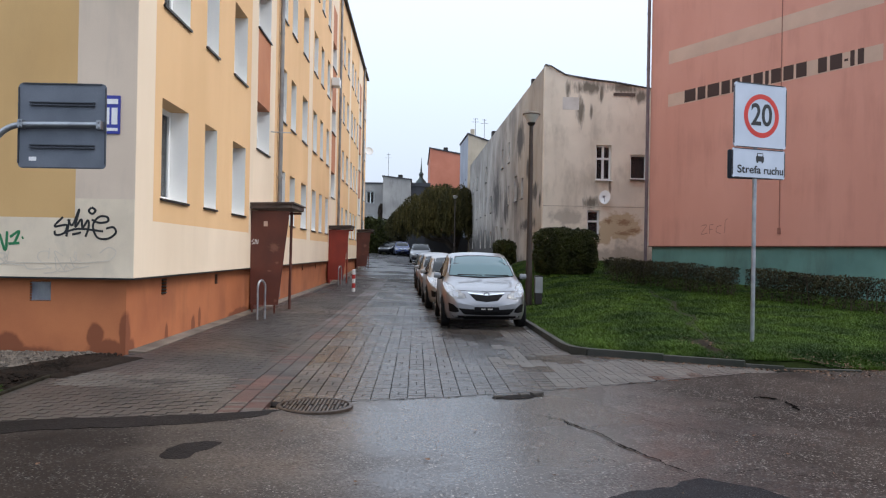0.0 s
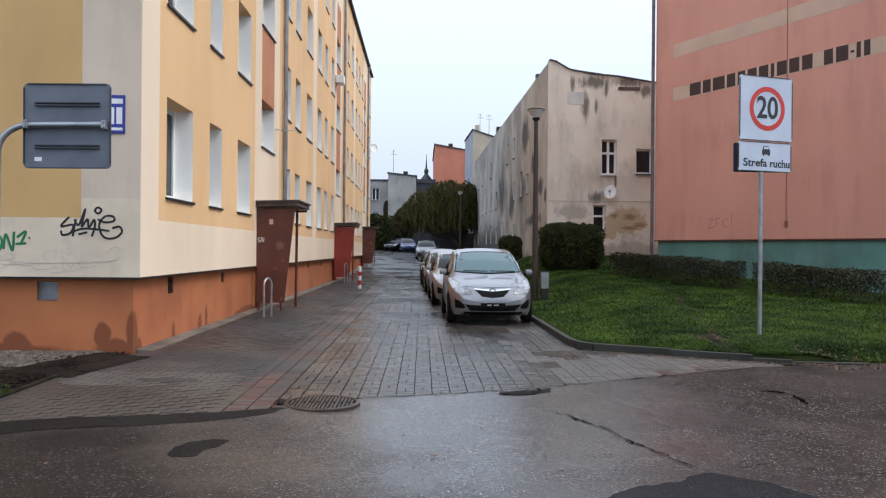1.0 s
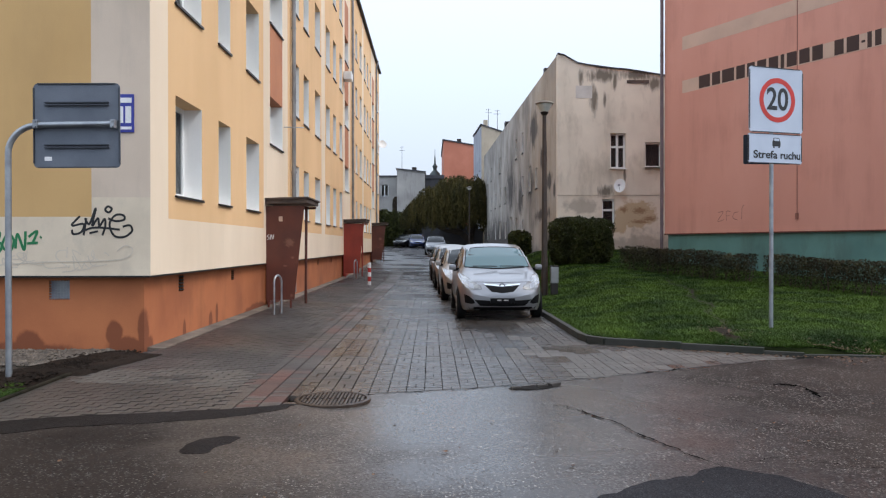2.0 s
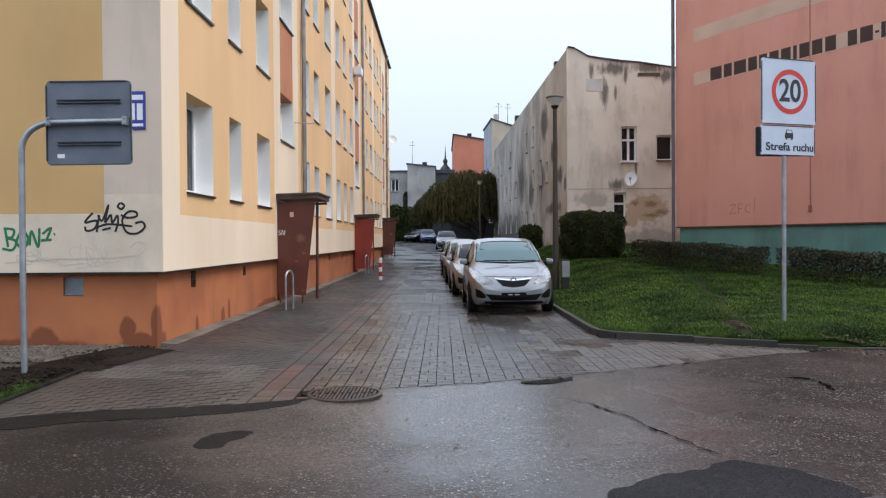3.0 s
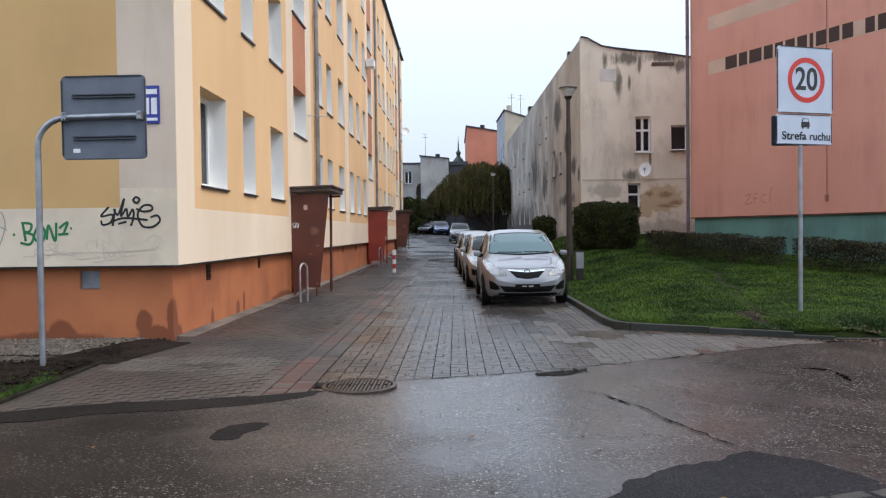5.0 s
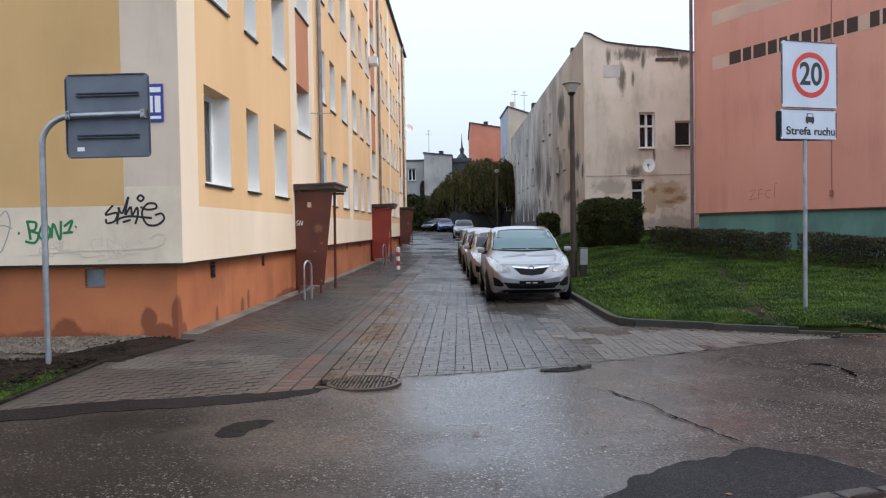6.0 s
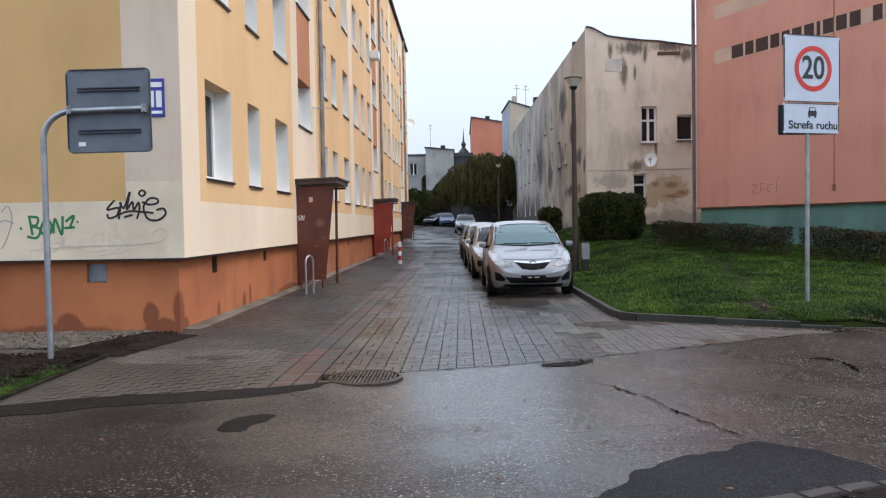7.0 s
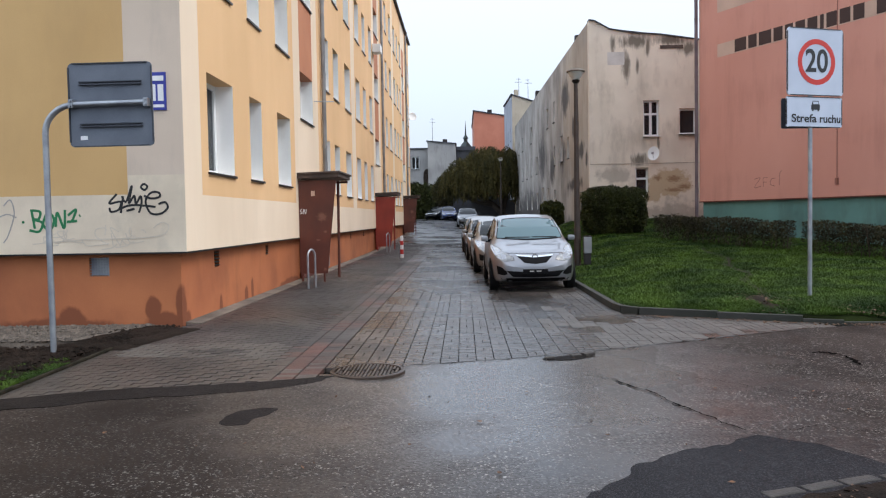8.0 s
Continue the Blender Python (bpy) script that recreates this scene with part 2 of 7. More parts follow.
def lawn_front(x):
    return float(np.interp(x, LAWN_X, LAWN_Y)) + 0.04


def lawn_top(x, y):
    """The lawn's surface: full height behind the kerb, running out flat where there is none."""
    base = gz(x, y)
    lift = 1.0 if x < 5.4 else 1 - (1 - smooth01((y - lawn_front(x)) / 0.9)) * smooth01((x - 5.4) / 0.9)
    rim = 0.05 * (1 - smooth01((y - lawn_front(x)) / 0.7)) * (1 - smooth01((x - 5.2) / 0.8)) if x > 2.8 else 0.0
    return base + (lawn_z(x, y) - base) * lift + 0.01 - rim


# ---------- materials ----------
CREAM = mat("cream_render", lin(238, 219, 194), lin(226, 206, 180), 0.85, 0.5, 60, 0.15, stretch=(1, 1, 0.4), grain=0.05, streak=(lin(204, 186, 160), 0.2, 0.35))
YELLOW = mat("yellow_render", lin(232, 192, 144), lin(222, 182, 134), 0.85, 0.5, 60, 0.15, stretch=(1, 1, 0.4), grain=0.05, streak=(lin(206, 164, 112), 0.22, 0.35))
OCHRE = mat("ochre_render", lin(205, 168, 114), lin(194, 157, 104), 0.85, 0.5, 60, 0.15, grain=0.05, streak=(lin(170, 140, 98), 0.25, 0.6))
GREYREND = mat("pale_grey_render", lin(212, 194, 175), lin(200, 182, 163), 0.85, 0.7, 60, 0.15, grain=0.05, streak=(lin(156, 148, 138), 0.5, 0.4))
WHITEREND = mat("weathered_white_render", lin(221, 206, 183), lin(203, 188, 167), 0.85, 1.2, 60, 0.15, grain=0.05, streak=(lin(150, 146, 138), 0.5, 1.4))
ORANGE = mat("orange_render", lin(180, 110, 69), lin(161, 95, 60), 0.85, 0.9, 60, 0.2, grain=0.06, streak=(lin(118, 72, 50), 0.45, 0.8))
stain_shade_on(ORANGE, [((-0.56, 0.14, 0.36), (0.13, 0.3, 0.2)), ((-0.36, 0.14, 0.14), (0.34, 0.4, 0.2)), ((-0.15, 0.1, 0.34), (0.1, 0.25, 0.4)), ((-0.14, 0.22, 0.12), (0.3, 0.3, 0.22)), ((-1.72, 0.14, 0.16), (0.24, 0.3, 0.26)), ((-1.9, 0.14, 0.06), (1.0, 0.3, 0.2)), ((-4.2, 0.14, 0.06), (1.9, 0.3, 0.22)), ((-7.0, 0.14, 0.05), (3.0, 0.3, 0.16)), ((-0.14, 1.9, 0.15), (0.3, 0.1, 0.28)), ((-0.14, 3.4, 0.2), (0.3, 0.14, 0.24)), ((-0.14, 3.8, 0.3), (0.3, 0.1, 0.26)), ((-0.14, 7.0, 0.1), (0.3, 1.2, 0.2))], lin(112, 60, 36), 0.85, 4.0, (1, 1, 0.8), 0.4, 0.22)
ORANGE_PANEL = mat("orange_panel", lin(190, 128, 92), lin(180, 118, 84), 0.8, 0.9, 60, 0.1, grain=0.05)

REVEAL = mat("white_reveal", lin(242, 241, 238), lin(234, 233, 229), 0.7, 1, 60, 0.05, grain=0.04)
PVC = mat("white_plastic", lin(236, 238, 238), None, 0.35, 1, 60, 0.0, grain=0.02)
SHEET = mat("dark_sheet_metal", lin(46, 40, 38), lin(36, 32, 30), 0.45, 2, 50, 0.05, metal=0.3)
ZINC = mat("zinc_downpipe", lin(150, 150, 150), lin(120, 120, 122), 0.45, 2, 50, 0.05, metal=0.6)
GALV = mat("galvanised_steel", lin(168, 172, 176), lin(140, 144, 150), 0.38, 5, 90, 0.05, metal=0.75)
PANE = glass("window_glass")
ROOM = mat("dim_room", lin(70, 66, 60), None, 0.9, 1, 20, 0)
CURTAIN = mat("net_curtain", lin(200, 200, 196), lin(170, 170, 166), 0.9, 6, 60, 0.1, stretch=(1, 1, 0.1))
BROWN_STEEL = mat("brown_painted_steel", lin(100, 50, 36), lin(80, 40, 30), 0.5, 1.5, 60, 0.08)
RED_STEEL = mat("red_brown_painted_steel", lin(150, 52, 35), lin(130, 45, 31), 0.5, 1.5, 60, 0.08)
BITUMEN = mat("weathered_bitumen", lin(96, 82, 74), lin(70, 60, 56), 0.8, 2, 60, 0.2)
CONC = mat("concrete", lin(126, 115, 102), lin(84, 76, 67), 0.8, 2, 70, 0.3, grain=0.12)
KERB = mat("damp_kerb_concrete", lin(52, 50, 45), lin(32, 35, 25), 0.75, 3, 80, 0.3, grain=0.15)
PINK = mat("pink_render", lin(212, 152, 134), lin(203, 142, 124), 0.85, 0.35, 50, 0.12, stretch=(1, 1, 0.5), grain=0.05, streak=(lin(172, 116, 102), 0.45, 0.25))
TEAL = mat("teal_render", lin(98, 138, 130), lin(84, 122, 116), 0.8, 0.8, 50, 0.15, grain=0.06, streak=(lin(70, 86, 80), 0.5, 0.6))
BAND = mat("pale_band_paint", lin(206, 174, 154), None, 0.8, 1, 50, 0.05, grain=0.04)
LETTER = mat("dark_brown_paint", lin(64, 42, 36), None, 0.7, 1, 50, 0.0)
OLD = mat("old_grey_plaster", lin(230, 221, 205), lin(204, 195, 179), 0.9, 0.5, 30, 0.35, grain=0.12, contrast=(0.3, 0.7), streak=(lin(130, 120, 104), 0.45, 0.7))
OLDSIDE = mat("stained_shaded_plaster", lin(180, 174, 166), lin(134, 128, 121), 0.9, 0.4, 30, 0.35, stretch=(1, 1, 0.8), grain=0.14, streak=(lin(92, 86, 80), 0.6, 0.7))
stain_shade_on(OLD, [((3.9, 0, 3.1), (1.1, 0.6, 0.75)), ((3.0, 0, 2.6), (0.5, 0.6, 0.5))], lin(182, 160, 124), 0.8, 2.2, (1, 1, 1.2), 0.8, 0.2)
stain_shade_on(OLD, [((4.08, 0, 3.3), (0.4, 0.5, 0.2)), ((3.3, 0, 3.35), (0.22, 0.5, 0.16)), ((4.6, 0, 2.9), (0.4, 0.5, 0.15)), ((4.1, 0, 2.75), (0.5, 0.5, 0.12))], lin(132, 96, 70), 0.7, 11, (0.7, 1, 2.0), 1.7, 0.5)
stain_shade_on(OLD, [((1.2, 0, 3.5), (1.1, 0.6, 0.4)), ((4.2, 0, 1.3), (3.0, 0.6, 1.0)), ((2.0, 0, 1.2), (2.0, 0.6, 0.8))], lin(150, 142, 129), 0.6, 2.2, (1, 1, 1), 1.0, 0.4)
stain_shade_on(OLD, [((2.25, 0, 10.02), (0.95, 0.6, 0.4)), ((1.8, 0, 8.75), (0.24, 0.6, 0.95)), ((1.16, 0, 9.9), (0.16, 0.6, 0.5)), ((2.84, 0, 9.75), (0.14, 0.6, 0.65)), ((3.95, 0, 10.02), (0.95, 0.6, 0.35)), ((2.4, 0, 4.25), (0.5, 0.6, 0.38)), ((2.35, 0, 8.8), (0.1, 0.6, 0.5)), ((3.35, 0, 5.1), (0.1, 0.6, 0.4)), ((4.8, 0, 9.6), (0.5, 0.6, 0.4))], lin(74, 68, 58), 0.8, 4.0, (1.4, 1, 0.35), 1.0, 0.6)
stain_shade_on(OLDSIDE, [((0, 4.0, 8.0), (1.5, 7.5, 6.0)), ((0, 2.0, 2.0), (1.5, 5.0, 3.0))], lin(170, 152, 130), 0.55, 0.8, (1, 1, 1), 0.6, 0.6)
# Soot stains; the long low spot at y 30 puts shade into the colour.
stain_shade_on(OLDSIDE, [((0, 2.4, 5.0), (1, 1.1, 0.5)), ((0, 3.5, 6.5), (1, 0.5, 0.9)), ((0, 5.0, 6.4), (1, 0.6, 0.8)), ((0, 1.0, 4.4), (1, 0.5, 0.5)), ((0, 9.5, 5.4), (1, 1.6, 1.2)), ((0, 14.0, 4.8), (1, 2.0, 1.3)), ((0, 4.6, 3.3), (1, 3.0, 0.4)), ((0, 2.0, 1.6), (1, 1.6, 0.8)), ((0, 20.0, 6.0), (1, 3.0, 2.0)), ((0, 8.0, 8.5), (1, 2.0, 1.2)), ((-0.4, 30.0, 1.6), (2, 16.0, 2.6)), ((0, 13.0, 0.9), (1, 8.0, 1.5)), ((0, 1.5, 1.3), (1, 3.0, 1.5))], lin(58, 54, 52), 0.9, 1.6, (1.2, 1.2, 0.6), 1.0, 0.5)
SOOT = mat("black_weather_stain", lin(138, 129, 117), lin(164, 155, 141), 0.9, 2.0, 20, 0.2, stretch=(1, 1, 0.3))

PALECEMENT = mat("pale_cement_patch", lin(208, 205, 200), lin(188, 185, 180), 0.9, 1.2, 30, 0.3, grain=0.1)
CEMENT = mat("grey_cement_patch", lin(188, 178, 162), lin(160, 151, 138), 0.9, 1.2, 30, 0.4, grain=0.12, streak=(lin(118, 110, 100), 0.6, 1.2))
TERRACOTTA = mat("orange_brick_gable", lin(204, 132, 108), lin(192, 120, 96), 0.85, 0.5, 20, 0.1)
PALEBLUE = mat("pale_blue_render", lin(170, 175, 184), lin(154, 158, 168), 0.85, 0.4, 20, 0.1)
FARGREY = mat("far_grey_plaster", lin(178, 176, 172), lin(150, 148, 145), 0.9, 0.3, 20, 0.1, streak=(lin(100, 98, 96), 0.6, 0.4))
SLATE = mat("dark_roofing", lin(70, 72, 78), lin(54, 56, 62), 0.7, 1, 30, 0.2)

DARKHOLE = mat("dark_opening", lin(28, 27, 26), None, 0.6, 1, 30, 0)
SOIL = mat("wet_soil", lin(40, 31, 25), lin(24, 19, 15), 0.85, 3, 30, 0.8, grain=0.35, dist=0.03, spec=0.1)
RUBBLE = mat("gravel_bed", lin(86, 76, 66), lin(54, 47, 40), 0.8, 6, 45, 0.9, grain=0.45, dist=0.03)
BED = mat("sand_joint", lin(58, 56, 54), lin(46, 44, 43), 0.9, 6, 80, 0.2)
PAVER = mat("grey_concrete_paver", lin(78, 72, 68), lin(52, 48, 45), 0.27, 0.9, 90, 0.2, vary=0.22, grain=0.25)
def damp_sheen(m, scale, low, high):
    n, l = m.node_tree.nodes, m.node_tree.links
    tc, tex, mr = n.new("ShaderNodeTexCoord"), n.new("ShaderNodeTexNoise"), n.new("ShaderNodeMapRange")
    tex.inputs["Scale"].default_value, tex.inputs["Detail"].default_value = scale, 5
    l.new(tc.outputs["Object"], tex.inputs["Vector"])
    l.new(tex.outputs["Fac"], mr.inputs["Value"])
    mr.inputs["From Min"].default_value, mr.inputs["From Max"].default_value, mr.inputs["To Min"].default_value, mr.inputs["To Max"].default_value = 0.38, 0.62, low, high
    l.new(mr.outputs[0], n["Principled BSDF"].inputs["Roughness"])


damp_sheen(PAVER, 0.55, 0.16, 0.4)
PAVER_DARK = mat("dark_wet_paver", lin(67, 62, 59), lin(50, 46, 43), 0.42, 0.8, 90, 0.25, vary=0.1, grain=0.16)
PAVER_RED = mat("red_concrete_paver", lin(88, 56, 49), lin(66, 48, 43), 0.5, 1.5, 90, 0.25, vary=0.12, grain=0.14)
damp_sheen(PAVER_DARK, 0.4, 0.34, 0.6)
PAVER_PALE = mat("pale_concrete_paver", lin(88, 83, 77), lin(68, 63, 58), 0.5, 1.5, 90, 0.25, vary=0.12, grain=0.14)
MOSSSTONE = mat("mossy_edging_stone", lin(48, 43, 34), lin(28, 26, 18), 0.9, 6, 60, 0.5, grain=0.5, spec=0.1)
OLDSTONE = mat("dirty_edging_stone", lin(62, 57, 52), lin(40, 36, 33), 0.7, 6, 60, 0.5, grain=0.5)
IRON = mat("wet_cast_iron", lin(78, 64, 54), lin(52, 43, 37), 0.42, 6, 80, 0.3, metal=0.5)
TAR = mat("dark_asphalt_patch", lin(33, 29, 28), lin(22, 19, 18), 0.6, 4, 55, 0.9, grain=0.6, dist=0.01, spec=0.08)
WETHOLE = mat("wet_hollow", lin(30, 26, 24), lin(18, 16, 15), 0.75, 6, 60, 0.4, spec=0.1)
CRACK = mat("open_crack", lin(16, 15, 14), None, 0.95, 6, 60, 0.1, spec=0.02)
GRASS = mat("grass", lin(76, 98, 34), lin(38, 58, 22), 0.6, 1.1, 30, 0.0, vary=0.34, grain=0.2, spec=0.15)
TURF = mat("turf", lin(38, 46, 20), lin(28, 31, 16), 0.9, 1.5, 60, 0.6, grain=0.4, dist=0.03, spec=0.08)
LEAF = mat("hedge_leaf", lin(62, 58, 36), lin(34, 33, 22), 0.55, 3, 20, 0.0, vary=0.4, spec=0.15)
BUSHLEAF = mat("bush_leaf", lin(64, 68, 32), lin(38, 42, 20), 0.55, 2, 20, 0.0, vary=0.4, spec=0.15)
WILLOWLEAF = mat("willow_leaf", lin(84, 76, 40), lin(48, 48, 26), 0.6, 0.7, 20, 0.0, vary=0.3, stretch=(2.4, 2.4, 0.22), spec=0.15)
TWIG = mat("dark_twig", lin(82, 70, 58), lin(58, 48, 40), 0.85, 4, 50, 0.3)
BARK = mat("dark_bark", lin(62, 54, 46), lin(46, 40, 34), 0.9, 3, 30, 0.6)
DEADLEAF = mat("dead_leaf", lin(108, 76, 50), lin(66, 48, 35), 0.7, 20, 60, 0.0, vary=0.35)
POSTPAINT = mat("brown_lamp_post", lin(66, 53, 46), lin(48, 39, 34), 0.6, 3, 60, 0.15)
SIGNBACK = mat("grey_sign_back", lin(104, 110, 120), lin(92, 98, 108), 0.5, 3, 60, 0.04, metal=0.2)
SIGNRIB = mat("dark_sign_rib", lin(60, 64, 72), None, 0.5, 3, 60, 0.04, metal=0.2)
SIGNWHITE = mat("white_sign_film", lin(188, 197, 212), lin(178, 188, 204), 0.25, 2, 60, 0.0, grain=0.02)
SIGNRED = mat("red_sign_film", lin(198, 44, 32), None, 0.3, 2, 60, 0.0, grain=0.03)
BLACKINK = mat("black_ink", lin(22, 24, 28), None, 0.4, 2, 60, 0.0)
BLUEPLATE = mat("blue_enamel", lin(44, 54, 150), lin(38, 46, 136), 0.3, 3, 60, 0.0)
WHITEPAINT = mat("white_paint", lin(230, 230, 230), None, 0.5, 3, 60, 0.0)
REDPAINT = mat("red_paint", lin(178, 40, 36), None, 0.5, 3, 60, 0.0)
BLACKSPRAY = mat("black_spray", lin(24, 24, 26), None, 0.6, 3, 60, 0.0)
GREENSPRAY = mat("green_spray", lin(30, 116, 70), None, 0.6, 3, 60, 0.0)
OLDSPRAY = mat("washed_out_spray", lin(206, 194, 177), None, 0.8, 3, 60, 0.0)
FAINTSPRAY = mat("faded_grey_spray", lin(160, 156, 152), None, 0.7, 3, 60, 0.0)
RUBBER = mat("tyre_rubber", lin(20, 20, 21), None, 0.8, 4, 60, 0.1, spec=0.2)
RIM = mat("alloy_rim", lin(160, 162, 166), None, 0.35, 4, 60, 0.0, metal=0.8)
BLACKPLASTIC = mat("black_plastic", lin(14, 14, 16), None, 0.6, 4, 60, 0.0, spec=0.12)
CHROME = mat("chrome", lin(225, 228, 232), None, 0.12, 4, 60, 0.0, metal=1.0)
LAMPEDGE = mat("grey_lamp_edge", lin(92, 92, 94), None, 0.4, 4, 60, 0.0)
LAMPGLASS = mat("headlamp_glass", lin(150, 150, 147), lin(104, 105, 106), 0.2, 9, 20, 0.0, metal=0.2, coat=1.0)
CARGLASS = glass("car_glass", (0.06, 0.12, 0.135), 0.0)
SIDEGLASS = glass("dark_car_glass", (0.012, 0.014, 0.015), 0.0)
SIDEGLASS.node_tree.nodes["Principled BSDF"].inputs["IOR"].default_value = 1.25
LENS = mat("lamp_diffuser", lin(206, 206, 200), None, 0.4, 4, 60, 0.0)


def paint(name, r, g, b, metal=0.55):
    return mat(name, lin(r, g, b), None, 0.3, 1, 300, 0.0, metal=metal, grain=0.04, coat=0.7)


def asphalt(name="old_asphalt", tones=(lin(53, 45, 40), lin(33, 27, 24)), chip=lin(178, 172, 164), dense=0.66, least=0.3, scale=44, wetted=True):
    """Worn asphalt with stone chips and pits, wet in places."""
    m = mat(name, tones[0], tones[1], 0.6, 0.6, 75, 0.35, grain=0.75, dist=0.006)
    n, l = m.node_tree.nodes, m.node_tree.links
    b = n["Principled BSDF"]
    tc = node_of(m, "ShaderNodeTexCoord")

    def noisy(sc, detail):
        t = n.new("ShaderNodeTexNoise")
        t.inputs["Scale"].default_value, t.inputs["Detail"].default_value = sc, detail
        l.new(tc.outputs["Object"], t.inputs["Vector"])
        return t

    def span(src, lo, hi, to_lo=0.0, to_hi=1.0):
        r = n.new("ShaderNodeMapRange")
        for key, value in zip(("From Min", "From Max", "To Min", "To Max"), (lo, hi, to_lo, to_hi)):
            r.inputs[key].default_value = value
        l.new(src, r.inputs["Value"])
        return r.outputs[0]

    def calc(kind, p, q, r=None):
        t = n.new("ShaderNodeMath")
        t.operation = kind
        for k, v in enumerate((p, q, r)):
            if v is None:
                continue
            if isinstance(v, (int, float)):
                t.inputs[k].default_value = v
            else:
                l.new(v, t.inputs[k])
        return t.outputs[0]

    # bent coordinates, so that no chip is round
    bend, scaled, bent = noisy(30, 2), n.new("ShaderNodeVectorMath"), n.new("ShaderNodeVectorMath")
    scaled.operation = "SCALE"
    scaled.inputs["Scale"].default_value = 0.035
    l.new(bend.outputs["Color"], scaled.inputs[0])
    l.new(tc.outputs["Object"], bent.inputs[0])
    l.new(scaled.outputs[0], bent.inputs[1])

    def grit(sc, chosen, inner, outer):
        vor, sep = n.new("ShaderNodeTexVoronoi"), n.new("ShaderNodeSeparateColor")
        vor.inputs["Scale"].default_value = sc
        l.new(bent.outputs[0], vor.inputs["Vector"])
        l.new(vor.outputs["Color"], sep.inputs["Color"])
        return calc("MULTIPLY", span(sep.outputs["Red"], chosen, 1.05), span(vor.outputs["Distance"], outer, inner))

    patches = span(noisy(1.6, 5).outputs["Fac"], 0.36, 0.6, least, 1.0)
    chips = calc("MULTIPLY", calc("MAXIMUM", grit(scale, dense, 0.2, 0.52), grit(scale * 1.9, dense + 0.15, 0.25, 0.6)), patches)
    if wetted:
        # a film of mud dulls the chips towards the soil bed
        muddy, away = n.new("ShaderNodeVectorMath"), n.new("ShaderNodeVectorMath")
        muddy.operation, away.operation = "MULTIPLY", "DISTANCE"
        muddy.inputs[1].default_value, away.inputs[1].default_value = (0.8, 1.0, 0.0), (-3.4, 5.4, 0.0)
        l.new(tc.outputs["Object"], muddy.inputs[0])
        l.new(muddy.outputs[0], away.inputs[0])
        chips = calc("MULTIPLY", chips, span(calc("MULTIPLY_ADD", noisy(1.1, 5).outputs["Fac"], 1.6, away.outputs["Value"]), 2.2, 4.0, 0.35, 1.0))
    pits = calc("MAXIMUM", grit(scale * 0.3, 0.6, 0.1, 0.2), grit(scale * 0.7, 0.6, 0.15, 0.36))
    hsv = node_of(m, "ShaderNodeHueSaturation")
    mix, sunk = n.new("ShaderNodeMix"), n.new("ShaderNodeMix")
    for x, tone, fac in ((mix, chip, chips), (sunk, lin(16, 14, 13), pits)):
        x.data_type = "RGBA"
        x.inputs["B"].default_value = (*tone, 1)
        l.new(fac, x.inputs["Factor"])
    l.new(hsv.outputs["Color"], mix.inputs["A"])
    l.new(mix.outputs["Result"], sunk.inputs["A"])
    l.new(sunk.outputs["Result"], b.inputs["Base Color"])
    bump = node_of(m, "ShaderNodeBump")
    l.new(calc("SUBTRACT", calc("MULTIPLY_ADD", chips, 0.5, node_of(m, "ShaderNodeTexNoise").outputs["Fac"]), pits), bump.inputs["Height"])
    if not wetted:
        b.inputs["Roughness"].default_value, b.inputs["Specular IOR Level"].default_value = 0.65, 0.1
        return m
    # the wet stretch in the middle of the road, breaking up into drier ground
    far_, flat_ = n.new("ShaderNodeVectorMath"), n.new("ShaderNodeVectorMath")
    flat_.operation, far_.operation = "MULTIPLY", "DISTANCE"
    flat_.inputs[1].default_value = (1.15, 0.62, 0.0)
    far_.inputs[1].default_value = (0.72, 4.75, 0.0)
    l.new(tc.outputs["Object"], flat_.inputs[0])
    l.new(flat_.outputs[0], far_.inputs[0])
    reach = calc("MULTIPLY_ADD", far_.outputs["Value"], 0.16, span(noisy(0.8, 6).outputs["Fac"], 0.2, 0.8, 0.33, 0.67))
    wet = span(reach, 1.04, 0.68)
    b.inputs["Coat IOR"].default_value = 1.36
    l.new(bump.outputs["Normal"], b.inputs["Coat Normal"])
    whole = span(noisy(42, 4).outputs["Fac"], 0.42, 0.58, 0.05, 0.75)
    l.new(calc("MULTIPLY", calc("MULTIPLY", wet, whole), calc("SUBTRACT", 1.0, calc("MAXIMUM", pits, calc("MULTIPLY", chips, 0.6)))), b.inputs["Coat Weight"])
    l.new(span(wet, 0.0, 1.0, 0.4, 0.24), b.inputs["Coat Roughness"])
    l.new(span(wet, 0.0, 1.0, 0.6, 0.26), b.inputs["Roughness"])
    l.new(span(wet, 0.0, 1.0, 0.08, 0.5), b.inputs["Specular IOR Level"])
    l.new(span(wet, 0.0, 1.0, 0.65, 0.4), bump.inputs["Strength"])
    return m


ASPHALT = asphalt()
PATCH = asphalt("dark_gritty_asphalt", (lin(28, 27, 29), lin(17, 16, 18)), lin(76, 75, 78), 0.15, 0.7, 70, False)


# ---------- ground ----------
FARLANE = mat("damp_grey_asphalt", lin(78, 77, 78), lin(58, 57, 58), 0.3, 0.5, 60, 0.2, stretch=(1, 0.3, 1), grain=0.2)
damp_sheen(FARLANE, 0.4, 0.16, 0.4)


def edge_y(x):
    """Where the paving meets the old asphalt."""
    xs = [-14.0, -4.0, -3.25, -2.58, -1.9, -1.36, -0.64, 0.35, 1.28, 2.39, 3.67, 4.83, 8.0, 40.0]
    ys = [3.4, 6.3, 6.67, 6.93, 7.22, 7.52, 8.2, 8.48, 8.85, 9.38, 10.07, 10.61, 11.2, 18.0]
    return float(np.interp(x, xs, ys))


